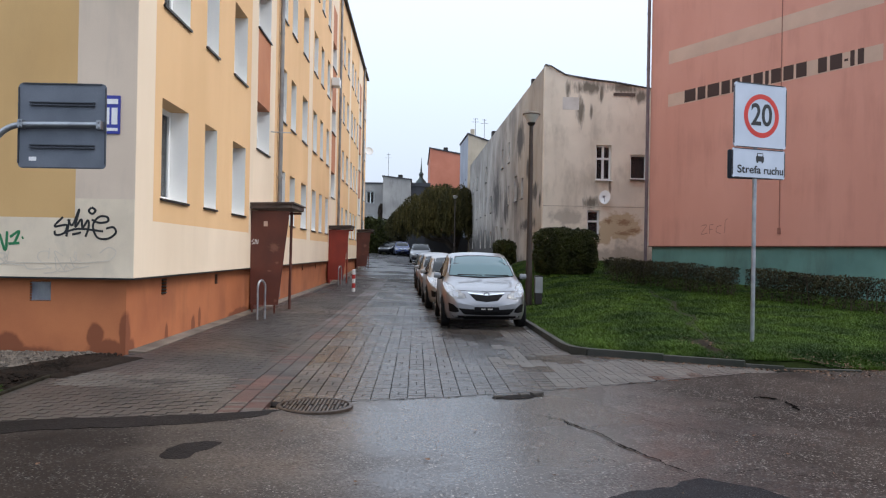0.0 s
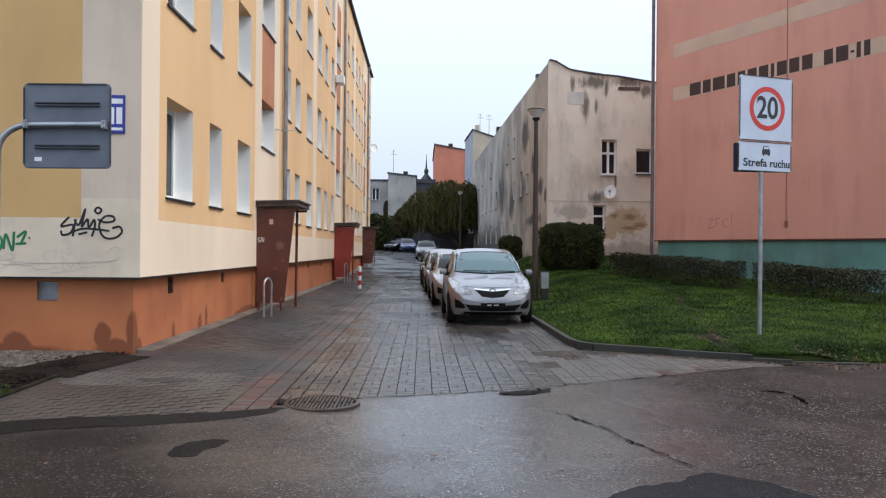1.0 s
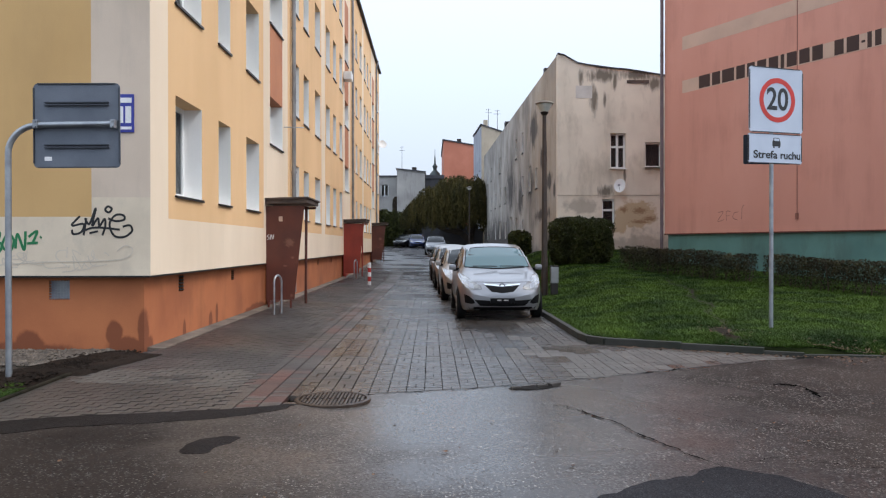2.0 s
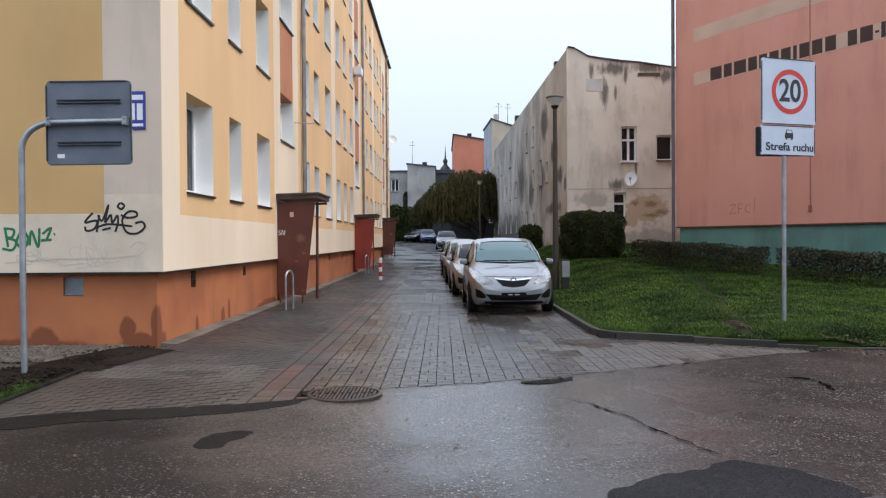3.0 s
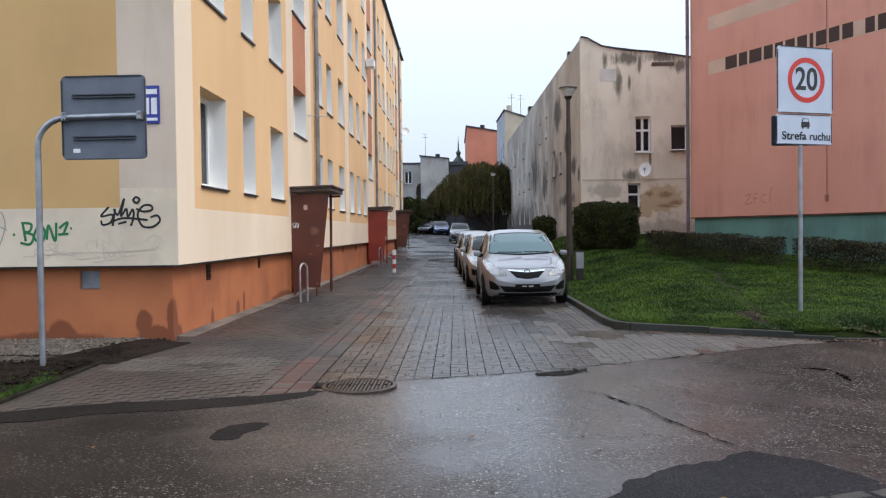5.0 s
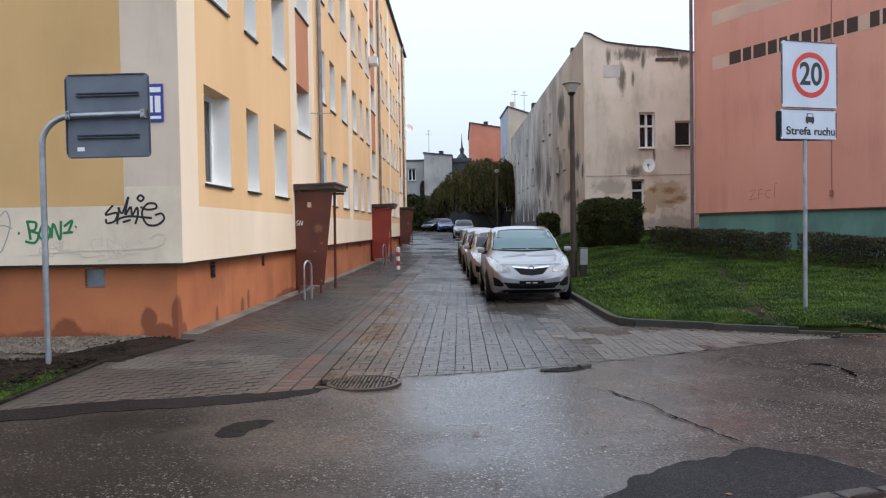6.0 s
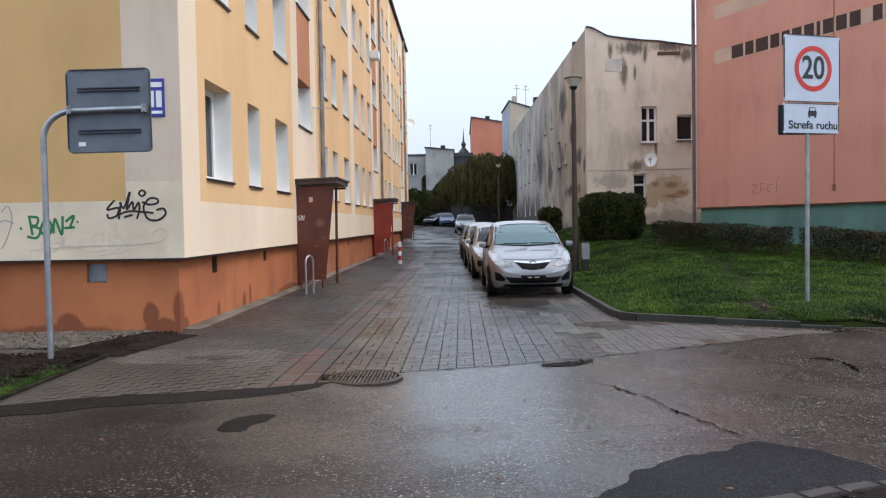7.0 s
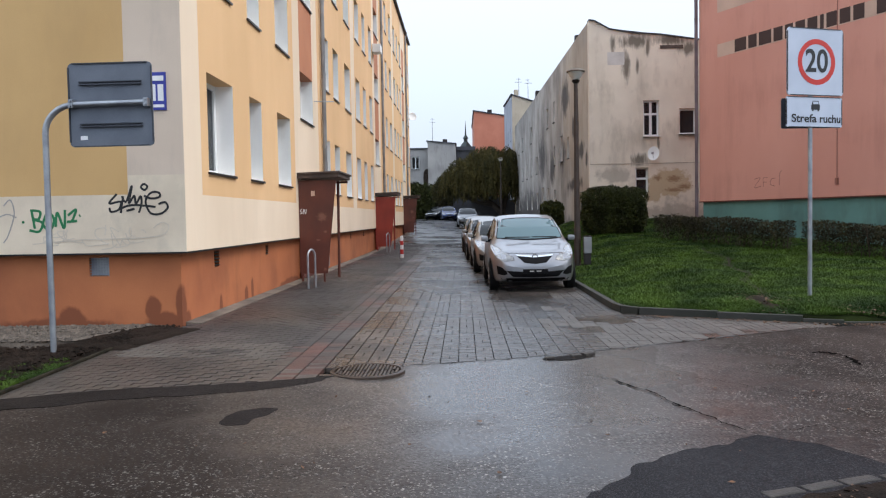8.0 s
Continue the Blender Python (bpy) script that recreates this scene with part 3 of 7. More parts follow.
def sheet(name, xs, ys, zf, material, inside=None, dz=0.0):
    """A ground sheet over a grid of places, where inside(x, y) holds."""
    X, Y = np.meshgrid(xs, ys)
    Z = np.array([[zf(x, y) + dz for x in xs] for y in ys])
    verts = np.stack([X, Y, Z], -1).reshape(-1, 3)
    nx = len(xs)
    faces = []
    for j in range(len(ys) - 1):
        for i in range(nx - 1):
            if inside is None or inside((xs[i] + xs[i + 1]) / 2, (ys[j] + ys[j + 1]) / 2):
                faces.append((j * nx + i, j * nx + i + 1, (j + 1) * nx + i + 1, (j + 1) * nx + i))
    return new(name, from_np(name, verts, np.array(faces), material, True))


far_x = [-2500, -800, -250, -120, -60, -35, -22] + list(np.arange(-16, 30.1, 1.0)) + [40, 60, 120, 250, 800, 2500]
far_y = [-2500, -800, -250, -80, -40, -20, -10] + list(np.arange(-6, 60.1, 1.0)) + list(np.arange(64, 121, 4.0)) + [150, 250, 800, 2500]
tagged(sheet("ground", far_x, far_y, lambda x, y: gz(x, min(y, 130)), BED, None, -0.09), "dark earth and sand bed under the paving", "ground", kind="structure")


def edged_road():
    """Old asphalt in front, up to the paving's edge, as one curved sheet."""
    xs = np.concatenate([[-60, -35, -22], np.arange(-16, 16.1, 0.25), [22, 35, 60]])
    rows = np.linspace(0, 1, 30)
    verts, faces = [], []
    for x in xs:
        top = edge_y(x) + 0.035 * noise.noise((x * 3.1, 0, 0)) + 0.02 * noise.noise((x * 9, 4, 0))
        for k in rows:
            y = -14 + (top + 14) * k
            verts.append((x, y, gz(x, y) + 0.004 + 0.006 * noise.noise((x * 0.8, y * 0.8, 3))))
        verts.append((x, top + 0.004, gz(x, top) - 0.08))
    nr = len(rows) + 1
    for i in range(len(xs) - 1):
        for k in range(nr - 1):
            faces.append((i * nr + k, (i + 1) * nr + k, (i + 1) * nr + k + 1, i * nr + k + 1))
    ob = new("road", from_np("road", np.array(verts), np.array(faces), ASPHALT, True))
    ob.data.set_sharp_from_angle(angle=radians(50))
    return tagged(ob, "old cracked wet asphalt with pale stone chips", "road", kind="structure")


road = edged_road()
tagged(sheet("road_far", np.arange(-14, 3.1, 0.5), list(np.arange(41.5, 131, 1.0)), gz, FARLANE, lambda x, y: (x > -4 or y > 59) and x < 2.6, 0.004), "grey asphalt lane rising up the street", "road", kind="structure")



# ---------- buildings ----------
def walled(bm, us, zs, holes, thick, place, paint_of, reveal):
    """A wall with thickness over a grid of breaks; holes (u0, u1, z0, z1) go through it. place maps (u, depth, z)."""
    us = sorted({round(u, 4) for u in us} | {round(h[k], 4) for h in holes for k in (0, 1)})
    zs = sorted({round(z, 4) for z in zs} | {round(h[k], 4) for h in holes for k in (2, 3)})
    vs = {}

    def v(u, d, z):
        key = (u, d, z)
        if key not in vs:
            vs[key] = bm.verts.new(place(u, d, z))
        return vs[key]

    def face(ps, mi):
        f = bm.faces.new([v(*p) for p in ps])
        f.material_index = mi

    def solid(i, j):
        if not (0 <= i < len(us) - 1 and 0 <= j < len(zs) - 1):
            return False
        u, z = (us[i] + us[i + 1]) / 2, (zs[j] + zs[j + 1]) / 2
        return not any(h[0] < u < h[1] and h[2] < z < h[3] for h in holes)

    for i in range(len(us) - 1):
        for j in range(len(zs) - 1):
            if not solid(i, j):
                continue
            a_, b_, c_, d_ = us[i], us[i + 1], zs[j], zs[j + 1]
            mi = paint_of((a_ + b_) / 2, (c_ + d_) / 2)
            face([(a_, 0, c_), (b_, 0, c_), (b_, 0, d_), (a_, 0, d_)], mi)
            face([(a_, thick, c_), (a_, thick, d_), (b_, thick, d_), (b_, thick, c_)], mi)
            for (di, dj), (p, q) in {(-1, 0): ((a_, c_), (a_, d_)), (1, 0): ((b_, d_), (b_, c_)), (0, -1): ((b_, c_), (a_, c_)), (0, 1): ((a_, d_), (b_, d_))}.items():
                if not solid(i + di, j + dj):
                    inner = 0 <= i + di < len(us) - 1 and 0 <= j + dj < len(zs) - 1
                    # Lintel undersides take the wall colour, painting in the bounced light there.
                    face([(p[0], 0, p[1]), (q[0], 0, q[1]), (q[0], thick, q[1]), (p[0], thick, p[1])], reveal if inner and dj != -1 else mi)


window_meshes = {}


def window_parts(w, h, sashes, frame_mat=PVC, sill_mat=SHEET):
    """Meshes of a window facing -y: frame, panes and sill, its lower left outer corner at the origin."""
    key = (round(w, 3), round(h, 3), sashes, frame_mat.name, sill_mat.name)
    if key not in window_meshes:
        fr, bar = bmesh.new(), 0.085
        box(fr, 0, w, 0, 0.07, 0, bar)
        box(fr, 0, w, 0, 0.07, h - bar, h)
        box(fr, 0, bar, 0.001, 0.069, bar, h - bar)
        box(fr, w - bar, w, 0.001, 0.069, bar, h - bar)
        for k in range(1, sashes):
            box(fr, w * k / sashes - 0.06, w * k / sashes + 0.06, -0.008, 0.062, bar, h - bar)
        pn = bmesh.new()
        box(pn, bar * 0.8, w - bar * 0.8, 0.03, 0.042, bar * 0.8, h - bar * 0.8)
        si = bmesh.new()
        box(si, -0.04, w + 0.04, -0.335, 0.01, -0.035, -0.005)
        box(si, -0.03, w + 0.03, -0.34, -0.332, -0.045, -0.008)
        if sill_mat is SHEET:
            bmesh.ops.recalc_face_normals(si, faces=si.faces)
            for f in si.faces:
                f.material_index = 1 if f.normal.z > 0.7 else 0
        window_meshes[key] = (mesh_of("window_frame", fr, frame_mat), mesh_of("pane", pn, PANE), mesh_of("sill", si, [sill_mat, PVC]))
    return window_meshes[key]


def put_window(parent, at, rz, w, h, sashes, label="", frame_mat=PVC, sill_mat=SHEET):
    fr, pn, si = window_parts(w, h, sashes, frame_mat, sill_mat)
    win = shared("window", fr, parent, at, rz, label)
    shared("pane", pn, win, (0, 0, 0))
    shared("sill", si, win, (0, 0, 0))
    return win


def yellow_block():
    cx, cy = -3.915, 10.74
    house = thing("apartment_building", "long four-storey rendered block in yellow and cream on an orange plinth", "building", (cx, cy, 0))
    length, eave, storey = 46.6, 14.4, 2.95
    stairs = [8.72, 24.76, 40.76]
    cols = [(1.07, 2.41), (3.44, 4.28), (5.56, 6.76)]
    for s in stairs:
        cols += [(s + 2.44, s + 3.3), (s + 4.14, s + 5.1)]
        if s < 40:
            cols += [(s + 6.44, s + 7.64), (s + 9.1, s + 10.2), (s + 11.2, s + 12.1), (s + 13.3, s + 14.3)]
    holes = [(a_, b_, 2.37 + storey * k, 3.9 + storey * k) for a_, b_ in cols for k in range(4)]
    flights = [(s - 0.78, s + 0.78, 4.07 + storey * k, 5.22 + storey * k) for s in stairs for k in range(3)]

    def colour(u, z):
        for s in stairs:
            if abs(u - s) < 1.5:
                k = (z - 5.22) % storey
                return 2 if abs(u - s) < 0.78 and z > 5.22 and k < storey - 1.15 else 0
            if abs(u - s - 8.37) < 0.45:
                return 0
        return 0 if u < 0.74 or z < 2.0 else 1

    bm = bmesh.new()
    us = [0.02, 0.74, length] + [s + d for s in stairs for d in (-1.5, -0.78, 0.78, 1.5)] + [s + d for s in stairs[:2] for d in (7.92, 8.82)]
    walled(bm, us, [1.18, 2.0, 5.22, eave], holes + flights, 0.4, lambda u, d, z: (-d, u, z), colour, 3)
    part("facade_wall", bm, [CREAM, YELLOW, ORANGE_PANEL, REVEAL], house)
    bm = bmesh.new()
    walled(bm, [0.001, 0.065, 0.81, 4.2, 12], [1.18, 2.0, 2.27, eave], [], 0.4, lambda u, d, z: (-u, d, z),
           lambda u, z: (3 if u < 0.81 and z > 2.27 else 1 if u > 0.81 and z > 2.0 else 2), 0)
    part("gable_wall", bm, [CREAM, OCHRE, WHITEREND, GREYREND], house)
    bm = bmesh.new()
    box(bm, -12, -11.6, 0.41, length, 0, eave)
    box(bm, -11.6, -0.41, length - 0.4, length - 0.002, 0, eave)
    part("rear_wall", bm, CREAM, house)
    part("inner_wall", boxed(-3.2, -3.1, 0.5, length - 0.5, 0.2, eave - 0.1), ROOM, house)
    # plinth, set back under the render, with grated vents
    bm = bmesh.new()
    vents = [(1.62, 1.86, 0.86, 1.12), (4.85, 5.05, 0.9, 1.1), (12.2, 12.4, 0.9, 1.1), (16.6, 16.8, 0.9, 1.1), (20.2, 20.4, 0.9, 1.1)]
    walled(bm, [0.16, length], [-0.1, 0.5, 1.2], vents, 0.35, lambda u, d, z: (-0.14 - d, u, z), lambda u, z: 0, 0)
    part("plinth", bm, ORANGE, house, "orange plinth with damp stains")
    bm = bmesh.new()
    walled(bm, [0.141, 1.18, 1.47, 12], [-0.1, 0.5, 1.2], [(1.18, 1.47, 0.84, 1.11)], 0.35, lambda u, d, z: (-u, 0.14 + d, z), lambda u, z: 0, 0)
    part("plinth", bm, ORANGE, house)
    bm = bmesh.new()
    box(bm, -0.139, 0.012, -0.012, length, 1.155, 1.179)
    box(bm, -12, -0.14, -0.012, 0.139, 1.155, 1.179)
    part("drip_strip", bm, SHEET, house)
    bm = bmesh.new()
    for k in range(7):
        rod(bm, (-1.2 - 0.04 * k, 0.16, 0.84), (-1.2 - 0.04 * k, 0.16, 1.11), 0.005, n=6)
        rod(bm, (-1.18, 0.155, 0.86 + 0.038 * k), (-1.47, 0.155, 0.86 + 0.038 * k), 0.005, n=6)
    box(bm, -1.46, -1.19, 0.2, 0.21, 0.85, 1.1)
    part("vent_grate", bm, GALV, house, "grey wire grate in the plinth")
    for u0, u1, z0, z1 in vents:
        bm = bmesh.new()
        for k in range(5):
            zz = z0 + (z1 - z0) * (k + 0.5) / 5
            box(bm, -0.2, -0.13, u0, u1, zz - 0.008, zz + 0.008)
        part("vent_grate", bm, DARKHOLE, house)
    # roof
    bm = bmesh.new()
    box(bm, -12.2, 0.1, -0.15, length + 0.15, eave, eave + 0.16)
    box(bm, -12.0, -0.1, 0.05, length - 0.05, eave + 0.16, eave + 0.3)
    roof = part("roof", bm, SLATE, house)
    bm = bmesh.new()
    tube(bm, [(0.12, -0.1, eave + 0.02), (0.12, length + 0.1, eave + 0.02)], 0.06, 10)
    part("gutter", bm, SHEET, roof)
    # downpipes beside the stairs
    for s in stairs:
        bm = bmesh.new()
        tube(bm, [(0.2, s + 1.95, eave), (0.1, s + 1.95, eave - 0.4), (0.09, s + 1.95, eave - 0.6), (0.09, s + 1.95, 0.3)], 0.06, 10)
        for zz in np.arange(1.6, 14, 2.0):
            rod(bm, (0.09, s + 1.95, zz), (0.09, s + 1.95, zz + 0.05), 0.07, n=10)
        part("downpipe", bm, ZINC, house)
    # windows
    quarter = math.pi / 2
    for i, (a_, b_) in enumerate(cols):
        for k in range(4):
            put_window(house, (-0.3, a_, 2.37 + storey * k), quarter, b_ - a_, 1.53, 2 if b_ - a_ > 1.05 else 1, sill_mat=SHEET)
    for a_, b_, z0, z1 in flights:
        put_window(house, (-0.3, a_, z0), quarter, b_ - a_, z1 - z0, 2)
    # curtains behind some of the panes
    rng = random.Random(4)
    for i, (a_, b_) in enumerate(cols):
        for k in range(4):
            if rng.random() < 0.6:
                bm = bmesh.new()
                n = 16
                w = (b_ - a_) * rng.choice((0.5, 1.0))
                lo = [bm.verts.new((-0.46 + 0.02 * math.sin(j * 1.9), a_ + w * j / n, 2.4 + storey * k)) for j in range(n + 1)]
                up = [bm.verts.new((-0.46 + 0.012 * math.sin(j * 1.9), a_ + w * j / n, 3.95 + storey * k)) for j in range(n + 1)]
                for j in range(n):
                    bm.faces.new((lo[j], lo[j + 1], up[j + 1], up[j]))
                part("curtain", bm, CURTAIN, house)
    # number plate at the corner
    pl = part("number_plate", boxed(-0.48, -0.215, -0.02, -0.002, 3.17, 3.7, bevel=0.004), BLUEPLATE, house, "blue enamel house plate with white bars")
    bm = bmesh.new()
    box(bm, -0.45, -0.245, -0.024, -0.02, 3.58, 3.65)
    box(bm, -0.42, -0.36, -0.024, -0.02, 3.3, 3.53)
    box(bm, -0.33, -0.25, -0.024, -0.02, 3.3, 3.53)
    box(bm, -0.45, -0.245, -0.024, -0.02, 3.21, 3.25)
    part("white_bars", bm, WHITEPAINT, pl)
    # bracket on the stair bay, air unit and dish further along
    bm = bmesh.new()
    rod(bm, (-0.2, 9.6, 4.73), (0.5, 9.9, 4.75), 0.012, n=8)
    part("bracket", bm, GALV, house)
    bm = bmesh.new()
    box(bm, 0.02, 0.38, 23.3, 23.95, 8.95, 9.3, 0.03)
    part("air_unit", bm, PVC, house, "white outdoor air unit on the facade")
    bm = bmesh.new()
    lathe(bm, [(0.02, 0.0), (0.18, 0.02), (0.3, 0.07), (0.32, 0.07), (0.19, 0.01), (0.02, -0.02)], 20)
    bmesh.ops.rotate(bm, verts=bm.verts, cent=(0, 0, 0), matrix=Matrix.Rotation(radians(70), 3, "X") @ Matrix.Rotation(radians(20), 3, "Y"))
    bmesh.ops.translate(bm, verts=bm.verts, vec=(0.34, 45.0, 8.9))
    rod(bm, (0, 45.2, 8.7), (0.32, 45.0, 8.85), 0.02, n=8)
    part("satellite_dish", bm, PVC, house)
    return house, stairs, cx, cy


yellow, stair_us, YX, YY = yellow_block()


def graffiti(name, label, strokes, width, material, at, rz=0.0):
    bm = bmesh.new()
    for s in strokes:
        stroke(bm, s, width)
    for i, v_ in enumerate(bm.verts):
        v_.co.y -= 3e-6 * i
    ob = new(name, mesh_of(name, bm, material))
    ob.matrix_basis = pose(*at, 0, 0, rz)
    return tagged(ob, label, "graffiti")


graffiti("graffiti", "black sprayed scrawl on the pale gable wall", [
    [(-0.97, 1.69), (-1.08, 1.56), (-0.92, 1.58), (-0.95, 1.47), (-1.06, 1.44), (-1.08, 1.5)],
    [(-0.88, 1.66), (-0.92, 1.42)], [(-0.9, 1.66), (-0.84, 1.58), (-0.75, 1.8), (-0.8, 1.56), (-0.72, 1.66), (-0.7, 1.55), (-0.63, 1.65), (-0.62, 1.55), (-0.66, 1.42)],
    [(-0.95, 1.47), (-0.76, 1.53), (-0.42, 1.5)], [(-0.84, 1.45), (-0.72, 1.48)],
    [(-0.58, 1.66), (-0.48, 1.62), (-0.36, 1.64), (-0.37, 1.7), (-0.48, 1.7), (-0.56, 1.58), (-0.5, 1.42), (-0.36, 1.4), (-0.25, 1.48), (-0.28, 1.56), (-0.38, 1.54)],
    [(-0.58, 1.83), (-0.62, 1.78), (-0.57, 1.74), (-0.53, 1.79), (-0.58, 1.83)]], 0.03, BLACKSPRAY, (YX, YY - 0.003, 0.32))
graffiti("graffiti", "thin green sprayed tag beside a metal post", [
    [(-2.2, 1.5), (-2.16, 1.24)], [(-2.22, 1.5), (-2.08, 1.48), (-2.1, 1.38), (-2.18, 1.37), (-2.05, 1.32), (-2.1, 1.2), (-2.24, 1.22)],
    [(-1.98, 1.46), (-2.04, 1.3), (-1.94, 1.22), (-1.88, 1.36), (-1.94, 1.46), (-1.99, 1.44)],
    [(-1.86, 1.26), (-1.83, 1.46), (-1.74, 1.24), (-1.72, 1.5)], [(-1.68, 1.42), (-1.56, 1.5), (-1.62, 1.34)], [(-1.7, 1.33), (-1.55, 1.34)],
    [(-1.52, 1.41), (-1.5, 1.42)], [(-2.34, 1.33), (-2.31, 1.34)]], 0.036, GREENSPRAY, (YX, YY - 0.003, 0.3))
graffiti("graffiti", "thin grey sprayed loops on the pale wall", [
    [(-2.6, 1.62), (-2.5, 1.7), (-2.45, 1.5), (-2.55, 1.2), (-2.62, 1.1)], [(-2.7, 1.45), (-2.55, 1.5), (-2.42, 1.45)]], 0.018, FAINTSPRAY, (YX, YY - 0.003, 0.25))
scrawl, pen = random.Random(17), []
for k_ in range(15):
    x_, z_, r_ = scrawl.uniform(-2.2, -0.4), 1.14 + scrawl.uniform(0, 0.16), scrawl.uniform(0.05, 0.15)
    pen.append([(x_ + 0.05 * a_ + r_ * math.cos(a_ * 1.1 + k_) * scrawl.uniform(0.5, 1.4), z_ + 0.05 + r_ * math.sin(a_ * 1.1 + k_) * scrawl.uniform(0.5, 1.2)) for a_ in range(scrawl.randint(3, 7))])
pen.append([(-2.2, 1.2), (-1.5, 1.25), (-0.8, 1.26), (-0.35, 1.3), (-0.24, 1.42), (-0.34, 1.48), (-0.46, 1.4)])
graffiti("graffiti", "washed-out pale scrawl low on the gable wall", pen, 0.016, OLDSPRAY, (YX, YY - 0.003, 0.12))


def porch(y0, steel, label):
    """A porch at a stair door: two tapered steel side sheets, a flat canopy and a post."""
    g = gz(-3.6, y0 + 1)
    p = thing("entrance_porch", label, "porch", (YX, y0, g), group="stair porches")
    side = bmesh.new()
    plate(side, [(0.0, 0.2), (0.66, 0.2), (0.9, 2.42), (0.0, 2.42)], 0.03)
    me = mesh_of("side_panel", side, steel)
    for d in (0.0,):
        sp = shared("side_panel", me, p, (0, d, 0))
        for x in (0.06, 0.58):
            part("leg", boxed(x - 0.02, x + 0.02, -0.005, 0.035, 0, 0.25), steel, sp)
    bm = bmesh.new()
    rod(bm, (0.68, 1.55, -0.03), (0.7, 1.55, 2.5), 0.035, n=10)
    rod(bm, (0.05, 1.55, 2.42), (0.95, 1.55, 2.44), 0.03, n=8)
    part("post", bm, steel, p)
    roof = bmesh.new()
    vs = box(roof, 0.005, 0.98, -0.12, 1.75, 2.46, 2.56, 0.015)
    box(roof, 0.005, 1.02, -0.16, 1.8, 2.56, 2.6, 0.01)
    for v_ in roof.verts:
        v_.co.z += 0.03 * v_.co.x
    part("canopy", roof, BITUMEN, p, "weathered bitumen canopy")
    door = bmesh.new()
    box(door, -0.1, -0.02, 0.55, 1.75, 0.05, 2.1)
    box(door, -0.025, -0.005, 0.65, 1.1, 0.3, 2.0)
    part("door", door, steel, p)
    return p


first_porch = porch(YY + stair_us[0] - 1.25, BROWN_STEEL, "brown painted steel porch with sticker and scratches")
stk = part("sticker", boxed(0.3, 0.39, -0.006, -0.001, 2.05, 2.17), BAND, first_porch, "pale paper sticker")
bm = bmesh.new()
for s in ([(0.08, 1.75), (0.03, 1.7), (0.08, 1.66), (0.03, 1.62)], [(0.1, 1.62), (0.12, 1.74), (0.16, 1.63), (0.18, 1.74)]):
    stroke(bm, s, 0.014)
for v_ in bm.verts:
    v_.co.y = -0.004
part("scrawl", bm, WHITEPAINT, first_porch)
stain_shade_on(BROWN_STEEL, [((0.55, 0, 1.55), (0.14, 0.2, 0.12)), ((0.62, 0, 1.2), (0.05, 0.2, 0.04)), ((0.45, 0, 1.0), (0.06, 0.2, 0.03)), ((0.6, 0, 0.3), (0.05, 0.2, 0.05))], lin(142, 100, 82), 0.5, 14, (1, 1, 1), 1.0, 0.6)
porch(YY + stair_us[1] - 1.25, RED_STEEL, "red-brown painted steel porch at the second stair")
porch(YY + stair_us[2] - 1.25, BROWN_STEEL, "dark brown steel porch at the last stair")


def pink_block():
    house = thing("apartment_building", "pink rendered gable of a block on a teal plinth", "building", (9.15, 29.99, 0), rz=-64.0)
    # local x runs along the gable towards the camera side, outward is -y
    depth, high, wide = 30.0, 16.0, 12.5
    bm = bmesh.new()
    walled(bm, [0, wide], [2.04, high], [], 0.4, lambda u, d, z: (u, d, z), lambda u, z: 0, 0)
    part("gable_wall", bm, PINK, house)
    bm = bmesh.new()
    walled(bm, [0.1, wide], [0, 1.2, 2.05], [], 0.4, lambda u, d, z: (u, 0.08 + d, z), lambda u, z: 0, 0)
    part("plinth", bm, TEAL, house, "teal painted plinth")
    bm = bmesh.new()
    box(bm, 0, 0.4, 0.41, depth, 0, high)
    box(bm, wide - 0.4, wide, 0.41, depth, 0, high)
    box(bm, 0.41, wide - 0.41, depth - 0.4, depth, 0, high)
    part("side_wall", bm, PINK, house)
    part("drip_strip", boxed(-0.01, wide, -0.015, 0.079, 2.0, 2.038), REDDISH, house)
    part("roof", boxed(-0.3, wide + 0.3, -0.2, depth, high, high + 0.25), SLATE, house)
    for z0, z1 in ((7.37, 7.85), (9.01, 9.52)):
        part("painted_band", boxed(0.94, 9.42, -0.004, 0.0, z0, z1), BAND, house)
    for u0, u1, shares in ((1.74, 6.99, (1.35, 1, 1.35, 1, 0.9, 1, 1, 0.5, 1, 1, 1)), (7.29, 8.2, (0.8, 1)), (8.36, 8.89, (0.8, 1))):
        unit, u = (u1 - u0) / sum(shares), u0
        for share in shares:
            part("lettering_bar", boxed(u + 0.05, u + share * unit - 0.05, -0.009, -0.0045, 7.4, 7.86), LETTER, house)
            u += share * unit
    part("lettering_bar", boxed(8.22, 8.34, -0.009, -0.0045, 7.58, 7.65), LETTER, house)
    bm = bmesh.new()
    tube(bm, [(-0.07, -0.09, high), (-0.07, -0.09, 2.3), (-0.02, -0.14, 1.9), (-0.02, -0.14, 0.6)], 0.065, 10)
    for zz in np.arange(2.4, 15, 2.2):
        rod(bm, (-0.07, -0.09, zz), (-0.07, -0.09, zz + 0.05), 0.078, n=10)
    part("downpipe", bm, PIPE, house, "dull violet-brown downpipe at the corner")
    bm = bmesh.new()
    rod(bm, (6.02, -0.012, 2.5), (6.02, -0.012, high), 0.012, n=6)
    box(bm, 5.97, 6.07, -0.05, 0, 2.42, 2.62)
    part("lightning_rod", bm, LETTERSOFT, house, "thin lightning conductor down the wall")
    return house


